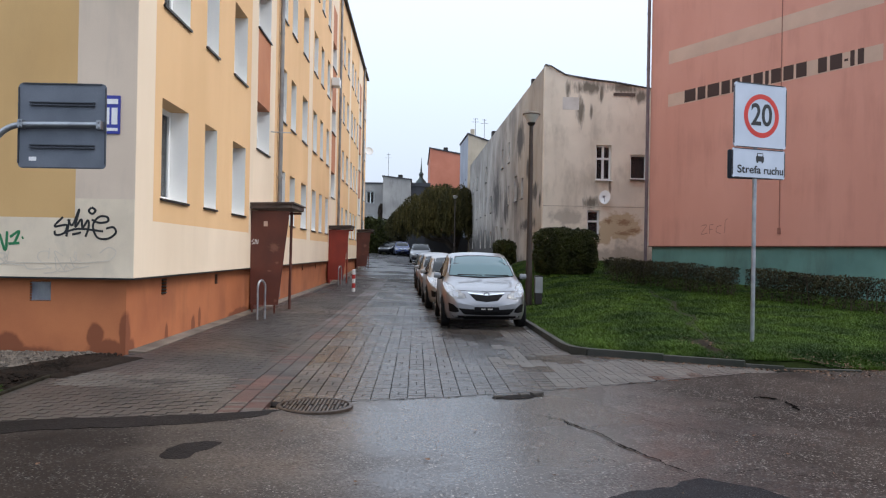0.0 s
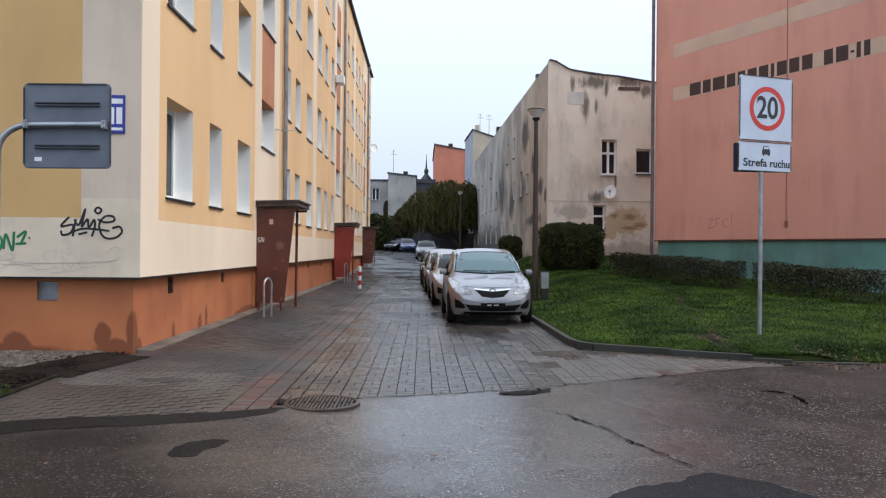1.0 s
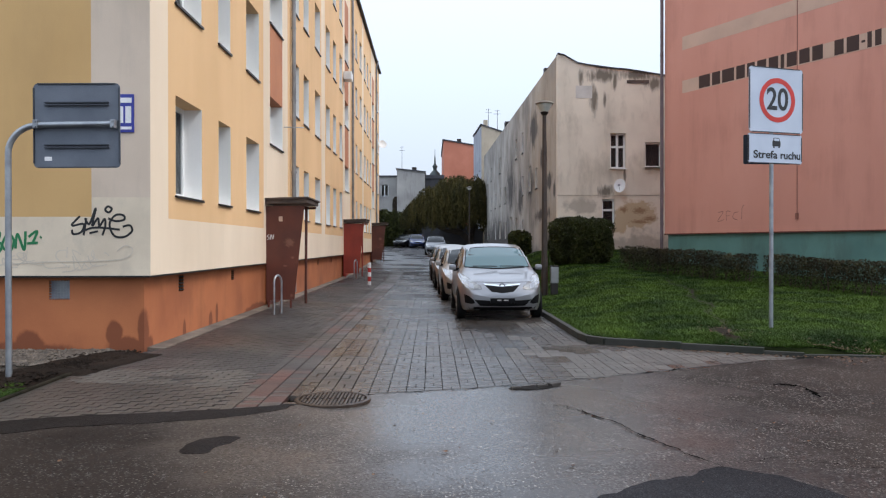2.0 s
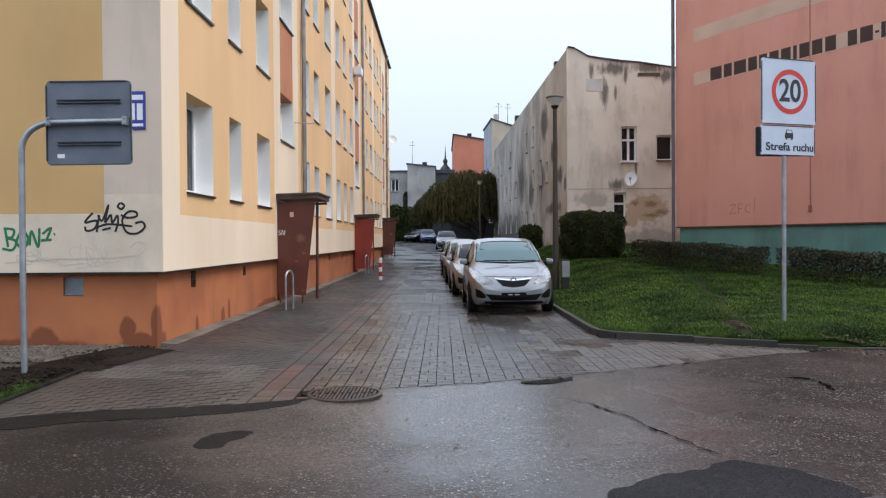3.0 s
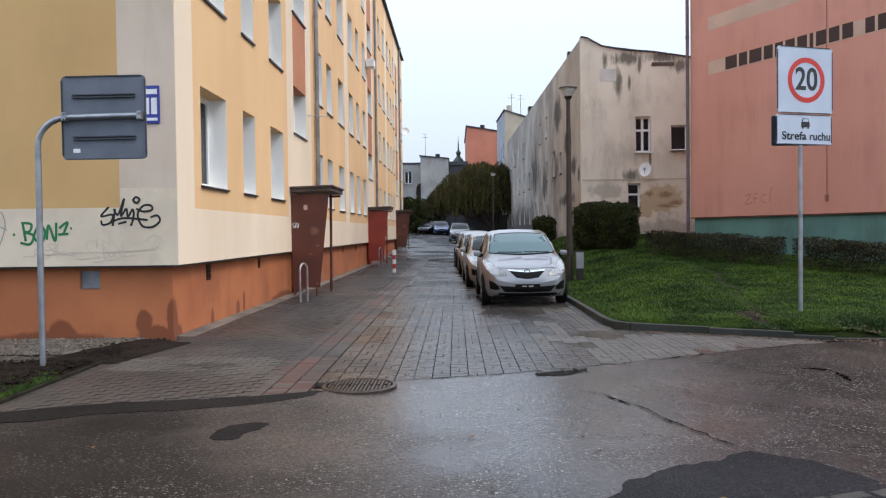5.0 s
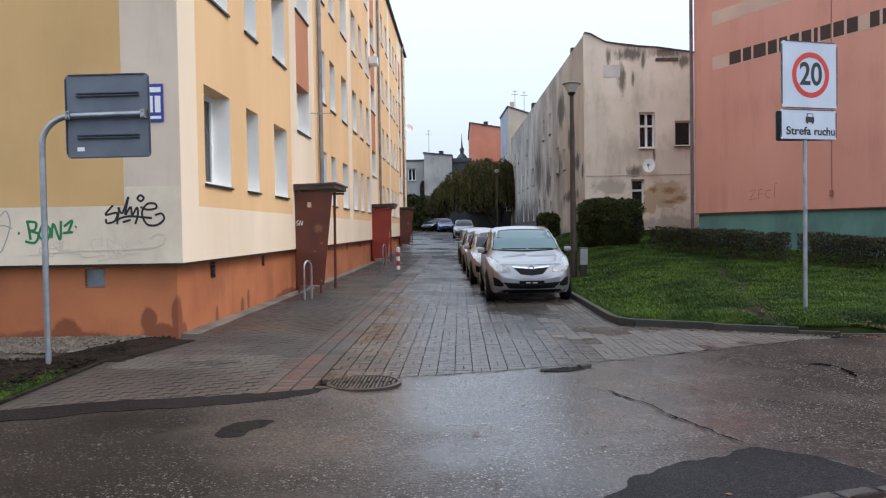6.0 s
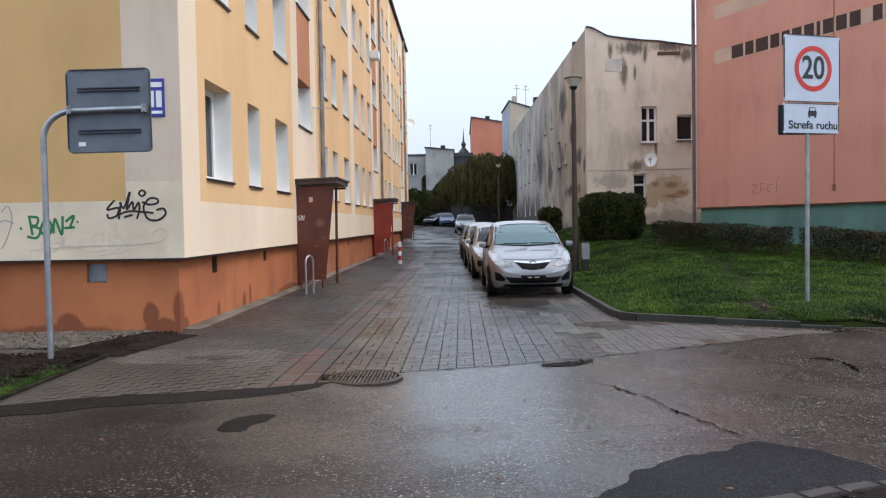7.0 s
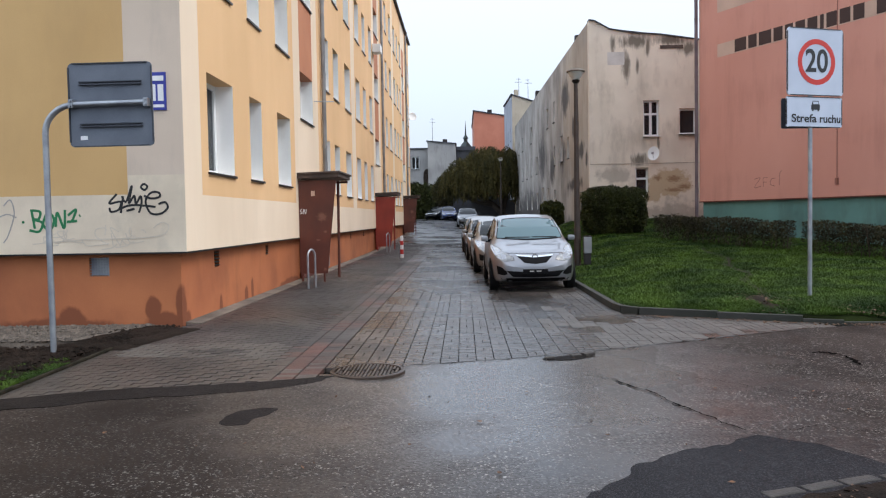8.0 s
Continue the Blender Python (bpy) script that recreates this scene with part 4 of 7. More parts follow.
REDDISH = mat("rusty_strip", lin(110, 58, 46), None, 0.6, 3, 50, 0.1)
PIPE = mat("violet_brown_pipe", lin(112, 96, 100), lin(92, 76, 78), 0.5, 2, 50, 0.1)
LETTERSOFT = mat("dull_red_wire", lin(150, 96, 82), None, 0.6, 3, 50, 0.1)
pink = pink_block()
WALLDIR = (math.cos(radians(-64)), math.sin(radians(-64)))
graffiti("graffiti", "faint grey outline letters low on the pink wall", [
    [(2.68, 2.75), (2.95, 2.78), (2.7, 2.46), (3.0, 2.5)], [(3.1, 2.46), (3.1, 2.78), (3.28, 2.78)], [(3.1, 2.63), (3.24, 2.63)],
    [(3.62, 2.75), (3.45, 2.72), (3.4, 2.55), (3.6, 2.47)], [(3.78, 2.5), (3.8, 2.9), (3.9, 2.98)]], 0.02, LETTERSOFT, (9.15 + 0.004 * WALLDIR[1], 29.99 - 0.004 * WALLDIR[0], 0.0), -64.0)


def old_house():
    """The bare old house: a gable wall towards the lawn, a long stained side along the street."""
    cx, cy = 6.25, 38.0
    house = thing("tenement_house", "old tenement with bare weathered plaster and patched side wall", "building", (cx, cy, 0))
    deep, wide = 44.0, 9.0
    prof = [(0, 11.06), (0.3, 11.0), (1.0, 10.6), (2.1, 10.4), (3.5, 10.28), (5.3, 10.0), (wide, 9.6)]
    holes = [(2.62, 3.4, 5.4, 7.15), (4.36, 5.2, 5.46, 6.71), (2.22, 2.86, 2.45, 3.88)]
    bm = bmesh.new()
    us = [p[0] for p in prof]
    walled(bm, us, [0.6, 4.0, 9.0, 9.5], holes, 0.4, lambda u, d, z: (u, d, float(np.interp(u, us, [p[1] for p in prof])) if z > 9.2 else z), lambda u, z: 0, 0)
    part("gable_wall", bm, OLD, house)
    # side wall, slightly turned off the street's line
    skew = -0.0147
    rng = random.Random(11)
    sides = []
    for k, u in enumerate((3.5, 6.6, 9.2, 12.6, 16.0, 19.0, 23.0, 27.0, 31.0, 35.0, 39.0)):
        for z0 in (2.1, 4.9, 7.7):
            if rng.random() < 0.62:
                sides.append((u, u + rng.uniform(0.7, 1.0), z0, z0 + rng.uniform(1.2, 1.6)))
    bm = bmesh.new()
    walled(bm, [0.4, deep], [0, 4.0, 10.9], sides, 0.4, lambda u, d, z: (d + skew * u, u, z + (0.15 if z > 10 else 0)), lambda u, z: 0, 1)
    part("side_wall", bm, [OLDSIDE, PALECEMENT], house, "long grey side wall with soot stains and shade coloured in low down")
    bm = bmesh.new()
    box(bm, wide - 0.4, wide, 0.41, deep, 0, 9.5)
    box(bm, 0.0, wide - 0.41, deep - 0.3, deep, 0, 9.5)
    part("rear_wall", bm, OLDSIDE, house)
    part("inner_wall", boxed(2.0, 2.1, 2.5, deep - 1, 0.5, 9.2), ROOM, house)
    part("inner_wall", boxed(0.7, wide - 0.7, 2.2, 2.3, 0.5, 9.2), ROOM, house)
    bm = bmesh.new()
    q = [(0.1, 0.35, 10.75), (wide, 0.35, 9.55), (wide, deep, 9.55), (0.1 + skew * deep, deep, 10.75)]
    lo, up = [bm.verts.new(p) for p in q], [bm.verts.new((p[0], p[1], p[2] + 0.12)) for p in q]
    bm.faces.new(lo[::-1])
    bm.faces.new(up)
    for i in range(4):
        bm.faces.new((lo[i], lo[(i + 1) % 4], up[(i + 1) % 4], up[i]))
    roof = part("roof", bm, SLATE, house)
    for dims in ((0.02, 0.3, 4.6, 5.0, 10.6, 11.45), (-0.3, 0.2, 24, 24.8, 10.6, 11.6)):
        part("chimney", boxed(*dims, bevel=0.02), SHEET, roof)
    bm = bmesh.new()
    for i in range(len(prof) - 1):
        (u0, z0), (u1, z1) = prof[i], prof[i + 1]
        vs = [bm.verts.new(p) for p in ((u0, -0.07, z0 + 0.0), (u1, -0.07, z1 + 0.0), (u1, 0.45, z1 - 0.04), (u0, 0.45, z0 - 0.04), (u0, -0.07, z0 + 0.06), (u1, -0.07, z1 + 0.06), (u1, 0.45, z1 + 0.06), (u0, 0.45, z0 + 0.06))]
        for f in ((0, 1, 5, 4), (4, 5, 6, 7), (1, 0, 3, 2), (2, 3, 7, 6), (0, 4, 7, 3), (1, 2, 6, 5)):
            bm.faces.new([vs[j] for j in f])
    part("coping", bm, SLATE, roof)
    for k, (u0, u1, z0, z1) in enumerate(holes):
        put_window(house, (u0, 0.2, z0), 0.0, u1 - u0, z1 - z0, 2 if k == 0 else 1, sill_mat=PVC if k == 0 else SHEET)
        if k != 1:
            bm = bmesh.new()
            zz = z0 + (z1 - z0) * 0.62
            box(bm, u0 + 0.06, u1 - 0.06, 0.185, 0.25, zz - 0.05, zz + 0.05)
            part("transom", bm, PVC, house)
    for u0, u1, z0, z1 in sides:
        put_window(house, (0.25 + skew * u0, u1, z0), -math.pi / 2, u1 - u0, z1 - z0, 1, frame_mat=PALECEMENT)

    def streaks(u0, u1, top_of, n, reach, material, side, seed):
        """Thin runs of dirt down the plaster."""
        rs = random.Random(seed)
        bm = bmesh.new()
        for k in range(n):
            u = rs.uniform(u0, u1)
            w, ln = rs.uniform(0.03, 0.16), reach * rs.uniform(0.2, 1.0) ** 1.5
            z1, off = top_of(u), 0.003 + 0.0004 * k
            pts = [(u - w / 2, z1), (u + w / 2, z1), (u + w * 0.4, z1 - ln * 0.5), (u + w * 0.12, z1 - ln * 0.85), (u, z1 - ln), (u - w * 0.2, z1 - ln * 0.8), (u - w * 0.45, z1 - ln * 0.45)]
            bm.faces.new([bm.verts.new((-off + skew * a_, a_, z) if side else (a_, -off, z)) for a_, z in pts])
        tagged(part("grime", bm, material, house), kind="stuff")

    streaks(0.6, 30, lambda u: 10.95, 26, 1.8, SOOT, True, 8)
    part("cement_patch", boxed(0.9, 1.72, -0.012, -0.001, 8.88, 9.5, bevel=0.004), PALECEMENT, house)
    bm = bmesh.new()
    box(bm, 0.0, wide, -0.015, 0.0, 4.05, 4.085)
    part("string_course", bm, CEMENT, house)
    bm = bmesh.new()
    box(bm, 3.45, 4.55, -0.03, -0.004, 9.62, 9.78)
    part("vent_slot", bm, BITUMEN, house)
    return house


old = old_house()


def wall_dish():
    d = thing("satellite_dish", "white oval satellite dish on the old plaster wall", "satellite dish", (9.27, 37.98, 4.5))
    bm = bmesh.new()
    lathe(bm, [(0.02, -0.03), (0.2, 0.0), (0.4, 0.09), (0.41, 0.1), (0.2, 0.015), (0.02, -0.005)], 24)
    bmesh.ops.scale(bm, verts=bm.verts, vec=(0.68, 0.86, 0.8))
    bmesh.ops.rotate(bm, verts=bm.verts, cent=(0, 0, 0), matrix=Matrix.Rotation(radians(-25), 3, "Z") @ Matrix.Rotation(radians(75), 3, "X"))
    bmesh.ops.translate(bm, verts=bm.verts, vec=(0, -0.35, 0))
    part("bowl", bm, PVC, d, smooth=True)
    bm = bmesh.new()
    rod(bm, (0, 0, 0), (0, -0.32, 0), 0.025, n=8)
    rod(bm, (0, -0.33, -0.3), (-0.15, -0.75, 0.0), 0.012, n=8)
    box(bm, -0.2, -0.1, -0.8, -0.7, -0.04, 0.06)
    part("arm", bm, GALV, d)


wall_dish()


def plain_house(name, label, x0, x1, y0, y1, z1, wall, roof_h, wins, pent=0.0):
    """A far house: walls, a roof slab or lean-to, and small windows facing the street's near end."""
    h = thing(name, label, "building", ((x0 + x1) / 2, y0, 0))
    cx = (x0 + x1) / 2
    bm = bmesh.new()
    us = [x0 - cx, x1 - cx]
    walled(bm, us, [0, z1], wins, 0.4, lambda u, d, z: (u, d, z - (pent * (u - us[0]) / (us[1] - us[0]) if z > z1 - 0.01 else 0)), lambda u, z: 0, 0)
    part("front_wall", bm, wall, h)
    bm = bmesh.new()
    box(bm, us[0], us[0] + 0.4, 0.41, y1 - y0, 0, z1 - 0.02)
    box(bm, us[1] - 0.4, us[1], 0.41, y1 - y0, 0, z1 - pent - 0.02)
    box(bm, us[0] + 0.41, us[1] - 0.41, y1 - y0 - 0.4, y1 - y0, 0, z1 - pent - 0.02)
    part("rear_wall", bm, wall, h)
    bm = bmesh.new()
    q = [(us[0] - 0.15, -0.15, z1), (us[1] + 0.15, -0.15, z1 - pent), (us[1] + 0.15, y1 - y0, z1 - pent), (us[0] - 0.15, y1 - y0, z1)]
    lo, up = [bm.verts.new(p) for p in q], [bm.verts.new((p[0], p[1], p[2] + roof_h)) for p in q]
    bm.faces.new(lo[::-1])
    bm.faces.new(up)
    for i in range(4):
        bm.faces.new((lo[i], lo[(i + 1) % 4], up[(i + 1) % 4], up[i]))
    roof = part("roof", bm, SLATE, h)
    bm = bmesh.new()
    box(bm, us[0] + 1.9, us[0] + 2.5, 2, 3, z1 - 0.9, z1 + 0.45, 0.03)
    part("chimney", bm, SHEET, roof)
    for u0, u1, a_, b_ in wins:
        put_window(h, (u0, 0.2, a_), 0.0, u1 - u0, b_ - a_, 2 if u1 - u0 > 0.9 else 1)
    return h


plain_house("tenement_house", "far orange-red rendered gable behind a willow", 1.65, 6.6, 105, 125, 15.95, TERRACOTTA, 0.15, [], 0.9)
def corner_house():
    """The tall house past the old one: a bare beige gable and a pale blue street wall."""
    h = thing("tenement_house", "tall house with a beige gable and pale blue street wall", "building", (5.48, 84.0, 0))
    bm = bmesh.new()
    walled(bm, [0, 0.6, 2.2, 6.0], [0, 12.0, 14.7], [(1.3, 1.75, 11.9, 12.5)], 0.4, lambda u, d, z: (u, d, z - (0.33 * u if z > 14 else 0)), lambda u, z: 0, 0)
    part("gable_wall", bm, BEIGEFAR, h)
    wins = [(u, u + 0.9, z, z + 1.5) for u in (2.6, 6.4, 10.2) for z in (3.2, 6.6, 10.0)]
    bm = bmesh.new()
    walled(bm, [0.405, 16.0], [0, 14.7], wins, 0.4, lambda u, d, z: (d, u, z + (0.062 * u if z > 14 else 0)), lambda u, z: 0, 0)
    part("street_wall", bm, PALEBLUE, h, "pale blue rendered street wall")
    for u0, u1, z0, z1 in wins:
        put_window(h, (0.25, u1, z0), -math.pi / 2, u1 - u0, z1 - z0, 2)
    bm = bmesh.new()
    box(bm, 5.6, 6.0, 0.405, 16.0, 0, 12.6)
    box(bm, 0.405, 5.59, 15.6, 16.0, 0, 12.6)
    part("rear_wall", bm, BEIGEFAR, h)
    bm = bmesh.new()
    q = [(-0.12, -0.1, 14.74), (6.1, -0.1, 12.7), (6.1, 16.1, 13.6), (-0.12, 16.1, 15.74)]
    lo, up = [bm.verts.new(p) for p in q], [bm.verts.new((p[0], p[1], p[2] + 0.14)) for p in q]
    bm.faces.new(lo[::-1])
    bm.faces.new(up)
    for i in range(4):
        bm.faces.new((lo[i], lo[(i + 1) % 4], up[(i + 1) % 4], up[i]))
    roof = part("roof", bm, SLATE, h)
    part("chimney", boxed(0.25, 0.7, 0.3, 0.9, 14.5, 15.35, bevel=0.02), BEIGEFAR, roof)
    part("vent_pipe", boxed(1.2, 1.9, -0.25, -0.01, 12.1, 12.35, bevel=0.03), SHEET, h)


BEIGEFAR = mat("far_beige_plaster", lin(196, 184, 164), lin(172, 160, 142), 0.9, 0.4, 20, 0.1, streak=(lin(112, 104, 94), 0.5, 0.5))
corner_house()
plain_house("tenement_house", "far grey plastered house with dark roof", -4.5, -0.9, 100, 116, 11.5, FARGREY, 0.12, [], 0.4)
plain_house("tenement_house", "far grey house front with old windows", -14, -4.55, 101, 116, 10.55, FARGREY, 0.2, [(2.6, 3.6, 8.0, 9.6), (2.6, 3.6, 4.9, 6.4), (0.4, 1.4, 8.0, 9.6), (0.4, 1.4, 4.9, 6.4)])
plain_house("tenement_house", "dark low roofed house under a spire", -0.85, 1.6, 104, 118, 10.6, SLATE, 0.5, [])


# Grey plaster, its tone deepened to hold the shade under the trees.
YARD = mat("shaded_grey_plaster", lin(60, 60, 63), lin(48, 48, 51), 0.9, 0.5, 20, 0.2)
tagged(new("garden_wall", mesh_of("garden_wall", boxed(0.9, 5.6, 83.6, 83.9, 0.8, 3.4), YARD)), "low dark grey yard wall with the willow's shade in its colour", "wall", kind="structure")
tagged(new("garden_wall", mesh_of("garden_wall", boxed(-1.2, 7.0, 91.0, 91.3, 0, 4.0), YARD)), "dark grey yard wall behind the willow, tree shade in its colour", "wall", kind="structure")


def spire():
    s = thing("church_spire", "dark green onion spire over far roofs", "spire", (0.55, 124, 0))
    bm = bmesh.new()
    lathe(bm, [(1.0, 0), (1.0, 11.2), (1.35, 11.3), (1.35, 11.6), (0.9, 11.9), (1.1, 12.5), (0.75, 13.2), (0.3, 13.7), (0.3, 14.0), (0.42, 14.3), (0.16, 14.7), (0.05, 16.2), (0.02, 17.0)], 16)
    part("tower", bm, SPIREGREEN, s, smooth=True)


SPIREGREEN = mat("dark_green_copper", lin(62, 74, 72), lin(50, 60, 60), 0.6, 2, 20, 0.1)
spire()


def antenna(x, y, z, h):
    t = thing("roof_antenna", "thin metal antenna mast on a far roof", "antenna", (x, y, z))
    bm = bmesh.new()
    rod(bm, (0, 0, -0.4), (0, 0, h), 0.03, 0.02, 6)
    rod(bm, (-0.4, 0, h * 0.8), (0.4, 0, h * 0.8), 0.02, n=6)
    rod(bm, (-0.25, 0, h * 0.95), (0.25, 0, h * 0.95), 0.02, n=6)
    part("mast", bm, SIGNRIB, t)


antenna(-4.0, 104, 12.0, 3.0)
antenna(6.3, 85, 14.5, 2.2)
antenna(7.3, 85, 14.2, 2.4)


# ---------- lawn, kerb, beds ----------
def in_lawn(x, y):
    if x < 2.6 or y > 37.9 or y < 9:
        return False
    return y > lawn_front(x) + 0.03 and ((x - 9.15) * 0.8988 + (y - 29.99) * 0.4384 < -0.02 or y > 30.2 and x < 9.2) and (x < 9.2 or y < 29.9)


def lawn_sheet():
    xs = np.arange(2.555, 24, 0.25)
    verts, faces, rows = [], [], np.concatenate([[0], np.linspace(0.001, 0.05, 8), np.linspace(0.06, 1, 80)])
    for x in xs:
        f = lawn_front(x)
        for k in rows:
            y = f + (38.2 - f) * k
            worn = math.exp(-(((x - 4.9) / 0.35) ** 2 + ((y - 12.7) / 0.55) ** 2))
            verts.append((x, y - (0.03 if k == 0 else 0), gz(x, y) - 0.05 if k == 0 else max(gz(x, y) + 0.003, lawn_top(x, y) - 0.04 * worn - (0.018 * math.exp(-((y - f) / 0.8) ** 2) if x > 4.5 else 0))))
    nr = len(rows)
    for i in range(len(xs) - 1):
        for k in range(nr - 1):
            faces.append((i * nr + k, (i + 1) * nr + k, (i + 1) * nr + k + 1, i * nr + k + 1))
    return tagged(new("lawn", from_np("lawn", np.array(verts), np.array(faces), TURF, True)), "rough green lawn sloping up to the houses", "lawn", kind="structure")


lawn_sheet()


def verge_sheet():
    """The strip of ground beside the lane, further up."""
    return tagged(sheet("verge", [2.5, 3.5, 5, 6.5], list(np.arange(37, 131, 2.0)), gz, SOIL, None, 0.02), "bare dark verge along the old house", "verge", kind="structure")


verge_sheet()


def kerbs():
    """Kerbstones laid end to end round the lawn."""
    k_root = thing("kerb", "low damp concrete kerb round the lawn", "kerb", (2.6, 12.28, 0), kind="structure")
    line = [(2.52, 38.0), (2.52, 12.95), (2.58, 12.55), (2.78, 12.26), (3.82, 11.68), (4.86, 11.14), (5.35, 10.93), (6.4, 10.8)]
    for i in range(len(line) - 1):
        p, q = Vector((*line[i], 0)), Vector((*line[i + 1], 0))
        d, n = (q - p), max(1, round((q - p).length))
        for j in range(n):
            a_, b_ = p + d * (j / n), p + d * ((j + 1) / n)
            ln, mid = (b_ - a_).length, (a_ + b_) / 2
            top = 0.115 if i < 4 else 0.1 if i == 4 else 0.055
            if i == 6:
                top = 0.03
            bm = boxed(-ln / 2 + 0.003, ln / 2 - 0.003, -0.05, 0.05, -0.1, top, bevel=0.012)
            ob = part("kerbstone", bm, KERB, k_root)
            ob.location = (mid.x - 2.6, mid.y - 12.28, gz(mid.x, mid.y))
            ob.rotation_euler = (0, 0, math.atan2(d.y, d.x))


kerbs()


def left_bed():
    """Soil and gravel bed at the foot of the gable, with a concrete edging."""
    def z(x, y):
        return gz(x, y) + 0.03 + 0.025 * noise.noise((x * 2.2, y * 2.2, 1)) + 0.012 * noise.noise((x * 7, y * 7, 5))

    def bed(name, label, quad, material, nu=40, nv=24, dz=0.0):
        (x0, y0), (x1, y1), (x2, y2), (x3, y3) = quad
        verts, faces = [], []
        for j in range(nv + 1):
            for i in range(nu + 1):
                u, v = i / nu, j / nv
                x = (x0 * (1 - u) + x1 * u) * (1 - v) + (x3 * (1 - u) + x2 * u) * v
                y = (y0 * (1 - u) + y1 * u) * (1 - v) + (y3 * (1 - u) + y2 * u) * v
                rim = min(u, 1 - u, v, 1 - v) * 8
                edge_ = i in (0, nu) or j in (0, nv)
                verts.append((x, y, gz(x, y) - 0.08 if edge_ else z(x, y) + dz - 0.035 * max(0, 1 - rim)))
        for j in range(nv):
            for i in range(nu):
                k = j * (nu + 1) + i
                faces.append((k, k + 1, k + nu + 2, k + nu + 1))
        tagged(new(name, from_np(name, np.array(verts), np.array(faces), material, True)), label, "ground", kind="structure")

    bed("soil_bed", "wet dark soil bed beside the footway", [(-7.5, 4.6), (-4.3, 6.75), (-4.22, 8.9), (-7.5, 9.6)], SOIL)
    bed("gravel_bed", "strip of rubble and gravel along the gable", [(-8, 9.3), (-4.9, 9.15), (-4.1, 10.95), (-8, 10.95)], RUBBLE, 50, 20)
    bed("soil_bed", "dark soil patch between gravel and paving", [(-5.0, 8.8), (-3.95, 8.7), (-3.6, 10.5), (-4.5, 10.85)], SOIL, 30, 20, 0.012)
    e_root = thing("edging", "old concrete edging along the soil bed", "edging", (-4.2, 8.7, 0), kind="structure")
    p, q = Vector((-4.02, 4.9, 0)), Vector((-4.14, 8.85, 0))
    for j in range(4):
        a_, b_ = p + (q - p) * (j / 4), p + (q - p) * ((j + 1) / 4)
        ln, mid = (b_ - a_).length, (a_ + b_) / 2
        ob = part("edging_stone", boxed(-ln / 2 + 0.004, ln / 2 - 0.004, -0.025, 0.025, -0.1, 0.03, bevel=0.01), MOSSSTONE, e_root)
        ob.location, ob.rotation_euler = (mid.x + 4.2, mid.y - 8.7, gz(mid.x, mid.y)), (0, 0, math.atan2((q - p).y, (q - p).x))


left_bed()

def stones():
    rng = np.random.default_rng(21)
    n = 3600
    u = rng.uniform(0, 1, n)
    x = -7.5 + 3.1 * rng.uniform(0, 1, n)
    y = 9.3 + 1.45 * u
    x = np.minimum(x, -4.85 + 0.5 * u)
    z = np.array([gz(a_, b_) for a_, b_ in zip(x, y)]) + 0.035
    r = rng.uniform(0.008, 0.03, n)
    octa = np.array([(1, 0, 0), (0, 1, 0), (-1, 0, 0), (0, -1, 0), (0, 0, 0.7), (0, 0, -0.7)], float)
    tris = np.array([(0, 1, 4), (1, 2, 4), (2, 3, 4), (3, 0, 4), (1, 0, 5), (2, 1, 5), (3, 2, 5), (0, 3, 5)])
    V = octa[None] * (r[:, None, None] * rng.uniform(0.6, 1.4, (n, 6, 1))) + np.c_[x, y, z][:, None]
    F = tris[None] + (np.arange(n) * 6)[:, None, None]
    tagged(new("stones", from_np("stones", V.reshape(-1, 3), F.reshape(-1, 3), STONE)), "loose grey stones and rubble along the gable", "stones", kind="stuff")


def clods():
    rng = np.random.default_rng(31)
    n = 1500
    x, y = -4.25 - 1.6 * rng.uniform(0, 1, n), 7.0 + 1.9 * rng.uniform(0, 1, n)
    x[1000:], y[1000:] = -4.7 + 0.75 * rng.uniform(0, 1, 500), 9.0 + 1.6 * rng.uniform(0, 1, 500)
    z = np.array([gz(a_, b_) for a_, b_ in zip(x, y)]) + 0.035
    r = rng.uniform(0.012, 0.045, n) * rng.uniform(0.4, 1, n)
    octa = np.array([(1, 0, 0), (0, 1, 0), (-1, 0, 0), (0, -1, 0), (0, 0, 0.7), (0, 0, -0.7)], float)
    tris = np.array([(0, 1, 4), (1, 2, 4), (2, 3, 4), (3, 0, 4), (1, 0, 5), (2, 1, 5), (3, 2, 5), (0, 3, 5)])
    V = octa[None] * (r[:, None, None] * rng.uniform(0.6, 1.4, (n, 6, 1))) + np.c_[x, y, z][:, None]
    F = tris[None] + (np.arange(n) * 6)[:, None, None]
    tagged(new("soil_clods", from_np("soil_clods", V.reshape(-1, 3), F.reshape(-1, 3), SOIL)), "loose dark clods on the soil bed", "soil", kind="stuff")


clods()
STONE = mat("grey_stone", lin(100, 90, 80), lin(66, 58, 50), 0.7, 6, 60, 0.3, vary=0.35)
stones()

tagged(sheet("joint_sand", np.arange(-3.98, -1.4, 0.2), np.arange(7.6, 42.1, 0.5), gz, BED, None, -0.002), "sand swept into the joints of the footway", "sand", kind="structure")

